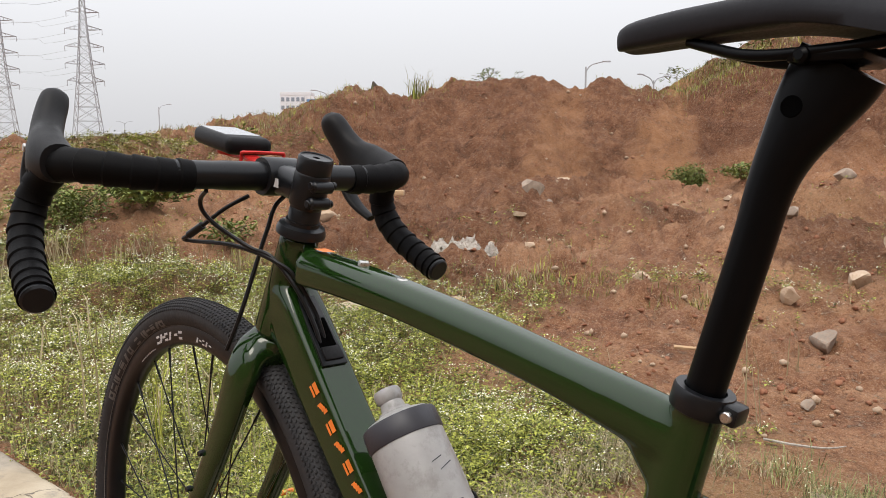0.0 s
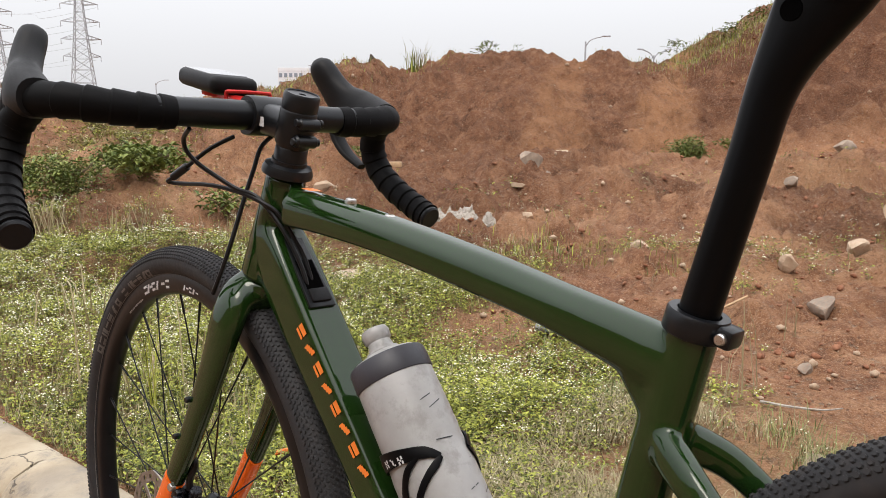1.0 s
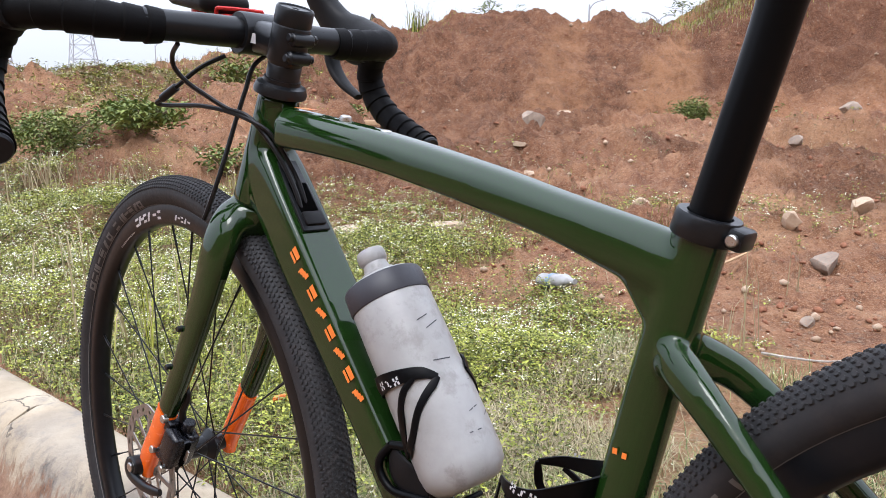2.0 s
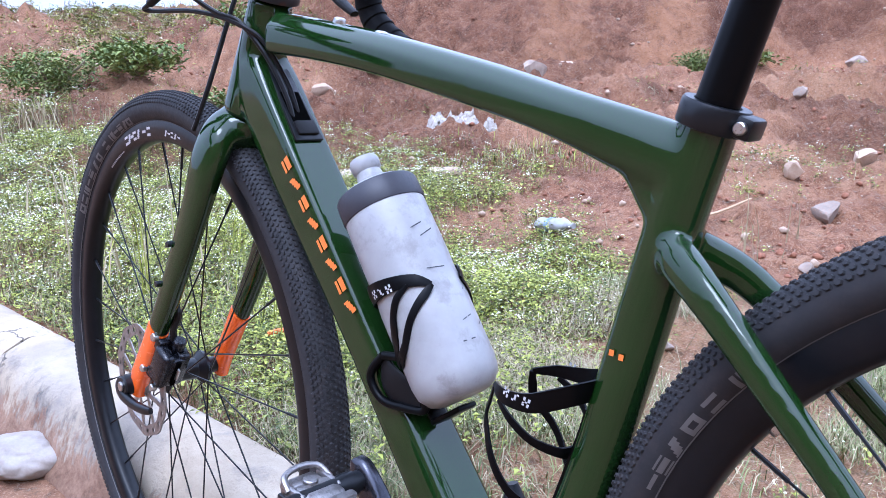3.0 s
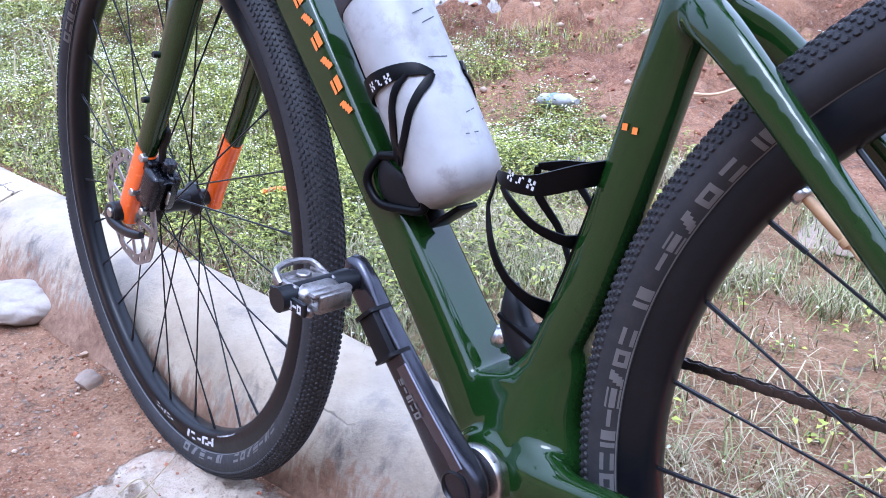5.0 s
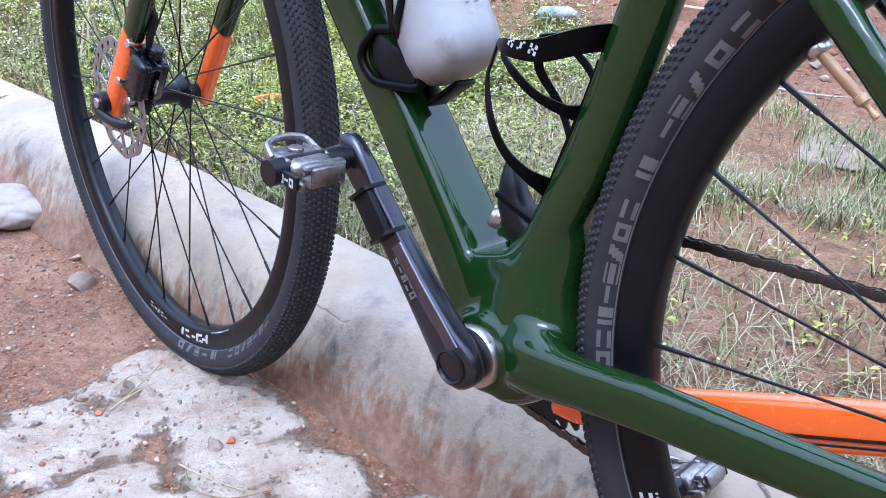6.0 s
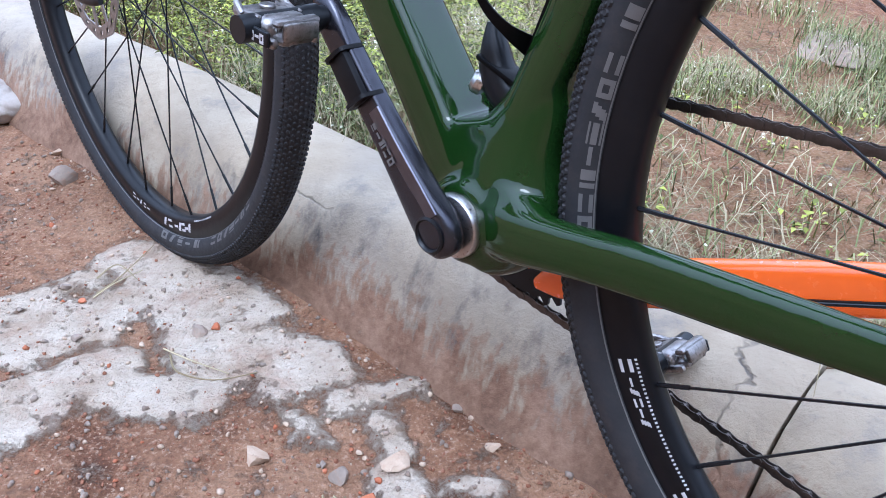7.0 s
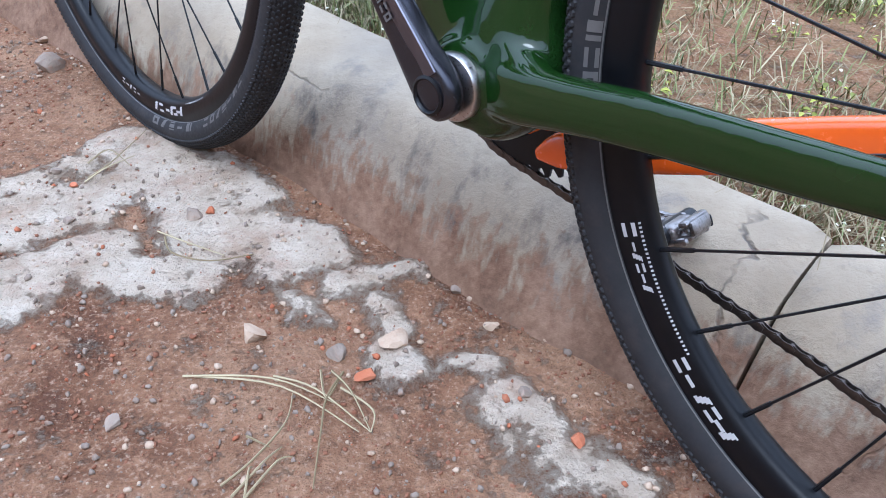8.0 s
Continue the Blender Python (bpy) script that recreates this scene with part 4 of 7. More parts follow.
    for a0, a1 in dots:
        rv, rf = [], []
        for k in range(int((a1 - a0) / 0.62)):
            t0 = d(a0 + 0.62 * k)
            flat_bar(rv, rf, t0, t0 + d(0.30), 0.2938, 0.2955)
        tagged(pydata("dash_row", [tuple(v) for v in rv], rf, WHITE_PRINT, wheel), "row of tiny white dashes on the rim", kind="stuff")
    return wheel


def build_rotor(wheel):
    """A 140 mm brake disc: a slotted outer ring on five arms."""
    bm = bmesh.new()
    n, w = 60, 0.050
    grid = {}
    for face, off in ((0, w + 0.0009), (1, w - 0.0009)):
        for k in range(n):
            for j, r in enumerate((0.0560, 0.0605, 0.0655, 0.0700)):
                wave = 0.0012 * math.sin(k / n * 2 * math.pi * 10) if j in (0, 3) else 0
                a = 2 * math.pi * (k + 0.25 * j) / n
                grid[face, k, j] = bm.verts.new(Vector(((r + wave) * math.cos(a), off, (r + wave) * math.sin(a))))
    def open_slot(k, j):
        return j == 1 and k % 3 == 0
    for k in range(n):
        q = (k + 1) % n
        for j in range(3):
            if open_slot(k, j):
                continue
            for face in (0, 1):
                bm.faces.new((grid[face, k, j], grid[face, q, j], grid[face, q, j + 1], grid[face, k, j + 1]))
        for j in (0, 3):
            bm.faces.new((grid[0, k, j], grid[0, q, j], grid[1, q, j], grid[1, k, j]))
    for k in range(5):
        a = 2 * math.pi * k / 5
        for s in (-0.35, 0.35):
            p0, p1 = (0.02 * math.cos(a), 0.02 * math.sin(a), w), (0.057 * math.cos(a + s), 0.057 * math.sin(a + s), w)
            part("disc_arm", sweep(bmesh.new(), [(*p0, 0.001, 0.0035, 4), (*p1, 0.001, 0.0035, 4)], 8, 1), DULL_STEEL, wheel)
    lathe(bm, [(0, w - 0.004), (0.021, w - 0.004), (0.021, w + 0.004), (0, w + 0.004)], ALONG_W, 30)
    return part("brake_disc", bm, DULL_STEEL, wheel, "slotted steel brake disc")


build_wheel("front_wheel", HUB_F, "spoked front wheel with deep black rim", True)
build_wheel("rear_wheel", (0.0, 0.0), "spoked rear wheel with deep black rim", False)


# ---- brake caliper, cockpit, saddle, drivetrain ----
def disc(bm, centre, direction, radius, length, seg=16, bevel=0.0008):
    return lathe(bm, [(0, -length / 2), (radius - bevel, -length / 2), (radius, -length / 2 + bevel), (radius, length / 2 - bevel), (radius - bevel, length / 2), (0, length / 2)], axis_frame(centre, direction, (0.3, 0.2, 0.9) if abs(Vector(direction).normalized().z) < 0.8 else (1, 0, 0)), seg)


def build_caliper():
    m = axis_frame(V(0.916, 0.040, 0.046), (-0.55, 0, 0.835), (0, 1, 0))
    bm = bmesh.new()
    for x in (0.0095, -0.0095):
        block(bm, m @ Matrix.Translation((x, 0.004, 0)), (0.0150, 0.030, 0.052), 0.006, 3)
    block(bm, m @ Matrix.Translation((0, 0.013, 0)), (0.030, 0.014, 0.044), 0.004)
    block(bm, m @ Matrix.Translation((0.002, -0.012, 0.022)), (0.026, 0.016, 0.018), 0.004)
    block(bm, m @ Matrix.Translation((0.002, -0.012, -0.024)), (0.026, 0.016, 0.016), 0.004)
    caliper = part("brake_caliper", bm, CALIPER, bicycle, "black hydraulic disc brake caliper")
    # the slot's inner shade is a black block set on the caliper
    part("pad_slot", block(bmesh.new(), m @ Matrix.Translation((0, 0.0205, 0.002)), (0.0052, 0.004, 0.040), 0.0008), DARK_INLAY, caliper)
    part("pad_fin", block(bmesh.new(), m @ Matrix.Translation((0.0, 0.0235, 0.004)), (0.0022, 0.006, 0.018), 0.0006), STEEL, caliper, "steel pad tab")
    part("banjo", disc(bmesh.new(), m @ Vector((-0.004, 0.004, 0.034)), m.to_3x3() @ Vector((0, 0, 1)), 0.0075, 0.014, 18, 0.0015), CALIPER, caliper)
    for dx, dy, dz, r in ((0.016, -0.016, 0.030, 0.0048), (0.017, 0.012, -0.027, 0.0042), (0.017, -0.016, -0.024, 0.0045)):
        part("bolt", disc(bmesh.new(), m @ Vector((dx, dy, dz)), m.to_3x3() @ Vector((1, 0, 0.15)), r, 0.007, 16), STEEL, caliper)
    # axle lever with its loop
    bm = sweep(bmesh.new(), [(0.989, 0.004, 0.070, 0.004, 0.006, 2.6), (0.990, -0.006, 0.072, 0.005, 0.0075, 2.6), (0.978, -0.014, 0.073, 0.005, 0.0070, 2.6), (0.950, -0.0175, 0.073, 0.0045, 0.0060, 2.6), (0.925, -0.016, 0.072, 0.004, 0.0055, 2.6), (0.912, -0.0135, 0.071, 0.003, 0.0040, 2.4)], 14, 6)
    disc(bm, V(0.979, -0.002, 0.068), (0, 1, 0), 0.0125, 0.014, 24, 0.002)
    lever = part("axle_lever", bm, BLACK_ALLOY, bicycle, "black thru-axle lever")
    part("bolt", disc(bmesh.new(), V(0.979, -0.002, 0.0762), (0, 1, 0), 0.006, 0.003), STEEL, lever)
    bm = pipe(bmesh.new(), [(0.902, 0.070, 0.045), (0.898, 0.085, 0.046), (0.892, 0.100, 0.043), (0.893, 0.120, 0.042), (0.882, 0.150, 0.039), (0.860, 0.190, 0.036), (0.838, 0.240, 0.034)], lambda f: 0.0042 if f < 0.4 else 0.0026, 8, 8)
    part("brake_hose", bm, CABLE, bicycle)


build_caliper()
STEER = Matrix.Translation(V(0.805, 0.508, 0.004)) @ Matrix.Rotation(radians(-4.0), 4, "Z")
STEER_AXIS = Vector((-0.33, 0, 0.944)).normalized()


def steered(ob):
    ob.matrix_local = STEER @ Matrix.Translation(-V(0.805, 0.508, 0.0))
    return ob


def build_stem():
    top = V(0.733, 0.529)
    m = axis_frame(V(0.7625, 0.446), STEER_AXIS, (1, 0, 0))
    bm = lathe(bmesh.new(), [(0, 0), (0.027, 0), (0.0272, 0.004), (0.025, 0.010), (0.019, 0.012), (0.019, 0.016), (0, 0.016)], m, 36)
    part("headset_cover", bm, BLACK_ALLOY, bicycle, "black headset cover")
    bm = lathe(bmesh.new(), [(0, 0.012), (0.0172, 0.012), (0.0172, 0.030), (0.0168, 0.0305), (0.0172, 0.031), (0.0172, 0.034), (0, 0.034)], m, 36)
    part("spacer", bm, BLACK_ALLOY, bicycle)
    bm = bmesh.new()
    lathe(bm, [(0, 0.033), (0.0185, 0.033), (0.0195, 0.035), (0.0195, 0.068), (0.0185, 0.070), (0, 0.070)], m, 36)
    sweep(bm, [(0.748, 0.492, 0, 0.0165, 0.0175, 2.6), (0.775, 0.500, 0, 0.0160, 0.0165, 2.6), (0.800, 0.506, 0, 0.0185, 0.0170, 3.0), (0.806, 0.508, 0, 0.0205, 0.0175, 3.2)], 24, 5)
    lathe(bm, [(0, -0.022), (0.0205, -0.022), (0.0215, -0.020), (0.0215, 0.020), (0.0205, 0.022), (0, 0.022)], Matrix.Translation(V(0.805, 0.508)) @ ALONG_W, 36)
    for z in (0.042, 0.060):
        disc(bm, m @ Vector((-0.0200, 0, z)), m.to_3x3() @ Vector((0, 1, 0)), 0.0065, 0.026, 16, 0.002)
    stem = part("stem", bm, BLACK_ALLOY, bicycle, "black alloy handlebar stem")
    for z in (0.042, 0.062):
        for s in (1, -1):
            part("bolt", disc(bmesh.new(), m @ Vector((-0.0205, 0.0145 * s, z)), m.to_3x3() @ Vector((0, 1, 0)), 0.0042, 0.004), BLACK_ALLOY, stem)
    for s in (1, -1):
        for dv in (0.016, -0.016):
            part("bolt", disc(bmesh.new(), V(0.822, 0.508 + dv, 0.012 * s), (1, 0, 0.1), 0.0042, 0.010), BLACK_ALLOY, stem)
    pv = [V(0.778, 0.505, 0.0172), V(0.788, 0.507, 0.0180), V(0.788, 0.497, 0.0180), V(0.778, 0.495, 0.0172)]
    pydata("print", [tuple(v + Vector((0, 0.0006, 0))) for v in pv], [(0, 1, 2, 3)], WHITE_PRINT, stem, "small white mark")
    bm = lathe(bmesh.new(), [(0, 0.070), (0.0185, 0.070), (0.0190, 0.072), (0.0190, 0.0855), (0.0175, 0.088), (0.0165, 0.0872), (0.0165, 0.0865), (0.004, 0.0865), (0.004, 0.083), (0, 0.083)], m, 36)
    part("top_cap", bm, BLACK_ALLOY, bicycle, "black top cap with a bolt recess")


build_stem()


def tape_pipe(points, radius, turns):
    """Wrapped tape: each turn overlaps the last one with a small step."""
    bm = bmesh.new()
    return pipe(bm, points, lambda f: radius + 0.0020 * ((f * turns) % 1.0) - 0.0010, 20, 18)


def build_cockpit():
    bm = pipe(bmesh.new(), [(0.805, 0.508, 0.118), (0.805, 0.508, 0.06), (0.805, 0.508, 0.0), (0.805, 0.508, -0.06), (0.805, 0.508, -0.118)], lambda f: 0.0159 if abs(f - 0.5) < 0.28 else 0.0150, 24, 4)
    bar = steered(part("handlebar", bm, BLACK_ALLOY, bicycle, "black drop handlebar wrapped in black tape"))
    for s in (1, -1):
        tops = [(0.805, 0.5065, 0.098 * s), (0.807, 0.507, 0.125 * s), (0.814, 0.5095, 0.158 * s), (0.830, 0.5135, 0.188 * s), (0.857, 0.5155, 0.206 * s), (0.880, 0.513, 0.212 * s), (0.895, 0.506, 0.215 * s)]
        part("bar_tape", tape_pipe(tops, 0.0174, 9), TAPE, bar, "black wrapped bar tape")
        drop = [(0.872, 0.512, 0.212 * s), (0.894, 0.499, 0.218 * s), (0.906, 0.477, 0.225 * s), (0.901, 0.4505, 0.2325 * s), (0.880, 0.428, 0.238 * s), (0.853, 0.411, 0.2425 * s), (0.830, 0.399, 0.245 * s), (0.813, 0.3905, 0.2465 * s)]
        part("bar_tape", tape_pipe(drop, 0.0168, 11), TAPE, bar, "black wrapped bar tape")
        part("end_plug", disc(bmesh.new(), V(0.8105, 0.3893, 0.2467 * s), (-1, 0.10 * s, -0.47), 0.0155, 0.007, 24, 0.002), BLACK_ALLOY, bar)
        bm = sweep(bmesh.new(), [(0.858, 0.517, 0.211 * s, 0.0190, 0.0190, 2.2), (0.884, 0.520, 0.212 * s, 0.0215, 0.0265, 2.3), (0.912, 0.526, 0.209 * s, 0.0195, 0.031, 2.4), (0.938, 0.541, 0.202 * s, 0.0170, 0.0265, 2.4), (0.955, 0.563, 0.194 * s, 0.0165, 0.0205, 2.4), (0.966, 0.583, 0.186 * s, 0.0160, 0.0185, 2.4), (0.971, 0.594, 0.182 * s, 0.0135, 0.0145, 2.3), (0.973, 0.600, 0.180 * s, 0.006, 0.007, 2.2)], 20, 6)
        hood = part("brake_hood", bm, HOOD, bar, "black rubber brake hood")
        lever = [(0.948, 0.548, 0.205 * s, 0.008, 0.010, 2.6), (0.968, 0.530, 0.206 * s, 0.010, 0.0065, 2.8), (0.970, 0.500, 0.209 * s, 0.011, 0.0055, 2.8), (0.952, 0.474, 0.213 * s, 0.010, 0.005, 2.8), (0.922, 0.454, 0.218 * s, 0.007, 0.004, 2.6)]
        bm = sweep(bmesh.new(), lever, 14, 5)
        part("brake_lever", bm, HOOD, hood, "black brake lever")
        if s > 0:
            part("bolt", disc(bmesh.new(), V(0.935, 0.534, 0.2235), (0.1, 1, 0), 0.0045, 0.003), STEEL, hood)
    return bar


build_cockpit()


def build_cables():
    loops = (
        [(0.8115, 0.4912, 0.085), (0.8327, 0.4825, 0.080), (0.8384, 0.4702, 0.075), (0.8322, 0.4561, 0.065), (0.8118, 0.4426, 0.055), (0.7933, 0.4297, 0.042), (0.7704, 0.4216, 0.032), (0.750, 0.396, 0.020), (0.735, 0.372, 0.013), (0.722, 0.348, 0.009), (0.716, 0.332, 0.008)],
        [(0.8341, 0.4858, 0.020), (0.8403, 0.4724, 0.045), (0.8635, 0.4529, 0.060), (0.8874, 0.4398, 0.066), (0.8975, 0.4353, 0.066), (0.883, 0.4334, 0.060), (0.8322, 0.4327, 0.050), (0.7909, 0.4261, 0.040), (0.7628, 0.4160, 0.030), (0.7489, 0.4024, 0.018), (0.733, 0.368, 0.004), (0.723, 0.347, 0.001), (0.718, 0.332, 0.0)],
        [(0.812, 0.496, -0.03), (0.8085, 0.477, 0.0), (0.8095, 0.450, 0.011), (0.811, 0.4214, 0.021), (0.8135, 0.367, 0.039), (0.821, 0.338, 0.046), (0.832, 0.314, 0.050)],
    )
    for pts in loops:
        part("cable", pipe(bmesh.new(), pts, 0.0025, 8, 8), CABLE, bicycle, "black cable housing")
    bm = disc(bmesh.new(), V(0.8755, 0.4463, 0.063), (0.0239, 0.006, -0.0131), 0.0046, 0.026, 12)
    part("cable_joint", bm, BLACK_ALLOY, bicycle)
    # cable port cover in the head of the down tube
    d = Vector((0.633, 0, 0.774))
    up = Vector((-0.774, 0, 0.633))
    m = axis_frame(V(0.7395, 0.3185) + up * 0.0265, up, d)
    bm = block(bmesh.new(), m @ Matrix.Translation((0.012, 0, 0)), (0.086, 0.033, 0.004), 0.0018)
    for v in bm.verts:
        q = m.inverted() @ v.co
        q.y *= 1 - 0.28 * float(smoothstep(-0.01, 0.055, q.x))
        v.co = m @ q
    port = part("cable_port", bm, BLACK_ALLOY, bicycle, "black cable port cover let into the down tube")
    part("seal", block(bmesh.new(), m @ Matrix.Translation((-0.018, 0, 0.0032)), (0.016, 0.024, 0.005), 0.0022), HOOD, port)
    # no real opening: a black inlay stands for its inner shade
    part("mouth", block(bmesh.new(), m @ Matrix.Translation((0.008, 0, 0.0012)), (0.036, 0.022, 0.003), 0.0012), DARK_INLAY, port, "black inlay painted for the shade in the cable opening")
    # dark reflection down the middle of the tube's upper face, laid on as a thin strip
    bm = sweep(bmesh.new(), [(0.7110, 0.3190, 0, 0.0011, 0.0012, 2), (0.6478, 0.2402, 0, 0.0013, 0.0012, 2), (0.6005, 0.1810, 0, 0.0018, 0.0012, 2)], 6, 3)
    part("dark_reflection", bm, DARK_INLAY, bicycle, "dark line painted for a reflection on the down tube")


build_cables()


def build_computer():
    c = V(0.900, 0.551, 0.004)
    m = axis_frame(c, (-0.20, 0, 0.98), (1, 0, 0.20))
    bm = block(bmesh.new(), m, (0.096, 0.058, 0.021), 0.0085, 4)
    comp = steered(part("bike_computer", bm, HOOD, bicycle, "black cycling computer with grey screen"))
    part("screen", block(bmesh.new(), m @ Matrix.Translation((0.006, 0, 0.0104)), (0.066, 0.046, 0.0014), 0.0004, 1), SCREEN, comp, "grey screen")
    bm = bmesh.new()
    lathe(bm, [(0, -0.016), (0.016, -0.016), (0.017, -0.014), (0.017, -0.006), (0, -0.006)], m, 28)
    sweep(bm, [(0.900, 0.535, 0.0, 0.012, 0.004, 3), (0.862, 0.530, 0.0, 0.010, 0.004, 3), (0.832, 0.520, 0.0, 0.010, 0.005, 3)], 14, 4)
    mount = steered(part("computer_mount", bm, RED_PLASTIC, bicycle, "red out-front mount"))
    bm = pipe(bmesh.new(), [(0.838, 0.512, 0.024), (0.838, 0.532, 0.024), (0.832, 0.5345, 0.02), (0.828, 0.5345, -0.02), (0.828, 0.532, -0.024), (0.828, 0.512, -0.024)], 0.0022, 8, 3)
    part("clip", bm, RED_PLASTIC, mount)


build_computer()


def build_saddle():
    bm = sweep(bmesh.new(), [(0.298, 0.330, 0, 0.0137, 0.0137, 2.0), (0.262, 0.455, 0, 0.0137, 0.0140, 2.0), (0.2505, 0.498, 0, 0.0140, 0.0150, 2.1), (0.2405, 0.523, 0, 0.0145, 0.0180, 2.3), (0.2270, 0.547, 0, 0.0150, 0.0240, 2.5), (0.2160, 0.564, 0, 0.0150, 0.0275, 2.6), (0.2090, 0.575, 0, 0.0150, 0.0280, 2.6)], 24, 6)
    post = part("seatpost", bm, CARBON, bicycle, "black carbon seatpost")
    # black discs paint the shade of the bolt recesses on the closed post
    for s in (1, -1):
        part("bolt_hole", disc(bmesh.new(), V(0.2330, 0.5495, 0.0141 * s), (0, 1, 0), 0.0068, 0.0026, 24, 0.0004), DARK_INLAY, post, "black disc painted for the shade in the clamp bolt recess")
    # printed height scale down the back of the post
    side, back, along = Vector((0, 1, 0)), Vector((-0.961, 0, -0.277)), Vector((-0.277, 0, 0.961))
    for k in range(14):
        p = V(0.2965, 0.369) + along * (0.0075 * k) + (back * 0.80 + side * 0.60) * 0.01385
        t = (side * 0.80 - back * 0.60) * (0.0026 if k % 5 else 0.0042)
        pydata("tick", [tuple(p + t * a + along * b) for a, b in ((-0.5, -0.0006), (0.5, -0.0006), (0.5, 0.0006), (-0.5, 0.0006))], [(0, 1, 2, 3)], WHITE_PRINT, post)
    bm = bmesh.new()
    block(bm, axis_frame(V(0.212, 0.578), (-0.05, 0, 1), (1, 0, 0)), (0.046, 0.050, 0.010), 0.004)
    for s in (1, -1):
        disc(bm, V(0.224, 0.578, 0.025 * s), (0.2, 1, 0), 0.0050, 0.008, 16, 0.002)
    part("rail_clamp", bm, CARBON, post)
    # collar at the top of the seat tube
    d = Vector((-0.27, 0, 0.963)).normalized()
    m = axis_frame(V(0.2925, 0.3475), d, (1, 0, 0))
    bm = lathe(bmesh.new(), [(0.0165, 0), (0.0208, 0), (0.0215, 0.001), (0.0215, 0.014), (0.0205, 0.016), (0.0150, 0.016), (0.0142, 0.013)], m, 40, caps=False)
    block(bm, m @ Matrix.Translation((-0.0225, 0, 0.008)), (0.015, 0.020, 0.014), 0.003)
    collar = part("seat_collar", bm, BLACK_ALLOY, bicycle, "black seat collar with a steel bolt")
    part("bolt", disc(bmesh.new(), m @ Vector((-0.0235, 0.0115, 0.008)), (0, 1, 0), 0.0040, 0.005), STEEL, collar)
    # saddle shell: nose to tail
    rows = [(0.362, 0.603, 0.006, 0.007), (0.358, 0.605, 0.014, 0.011), (0.345, 0.607, 0.0185, 0.0135), (0.315, 0.609, 0.0205, 0.0150), (0.275, 0.610, 0.0225, 0.0155), (0.235, 0.610, 0.0290, 0.0160), (0.195, 0.611, 0.0410, 0.0165), (0.155, 0.614, 0.0560, 0.0170), (0.115, 0.617, 0.0680, 0.0170), (0.090, 0.619, 0.0680, 0.0140), (0.080, 0.620, 0.0560, 0.0070)]
    bm = bmesh.new()
    rings, seg = [], 28
    for u, v, a, b in catmull(rows, 4):
        ring = []
        for j in range(seg):
            t = 2 * math.pi * j / seg
            c, s = math.cos(t), math.sin(t)
            w = a * math.copysign(abs(c) ** 0.75, c)
            top = b * (abs(s) ** 0.8) * 0.75 if s > 0 else -b * (abs(s) ** 0.5) * (1.0 - 0.35 * (1 - abs(c)))
            wing = -0.032 * smoothstep(0.020, 0.064, abs(w))
            groove = -0.003 * math.exp(-(w / 0.008) ** 2) * (1 if s > 0 else 0) * smoothstep(0.35, 0.31, u)
            ring.append(bm.verts.new(V(u, v + top + float(wing) + float(groove), w)))
        rings.append(ring)
    for a, b in zip(rings, rings[1:]):
        for j in range(seg):
            bm.faces.new((a[j], a[(j + 1) % seg], b[(j + 1) % seg], b[j]))
    bm.faces.new(rings[0])
    bm.faces.new(rings[-1][::-1])
    saddle = part("saddle", bm, SADDLE, bicycle, "slim black saddle", angle=60)
    for s in (1, -1):
        bm = pipe(bmesh.new(), [(0.305, 0.597, 0.009 * s), (0.285, 0.590, 0.014 * s), (0.258, 0.582, 0.020 * s), (0.225, 0.580, 0.022 * s), (0.180, 0.582, 0.022 * s), (0.130, 0.590, 0.030 * s), (0.105, 0.604, 0.036 * s)], 0.0037, 10, 6)
        part("rail", bm, CARBON, saddle)


build_saddle()


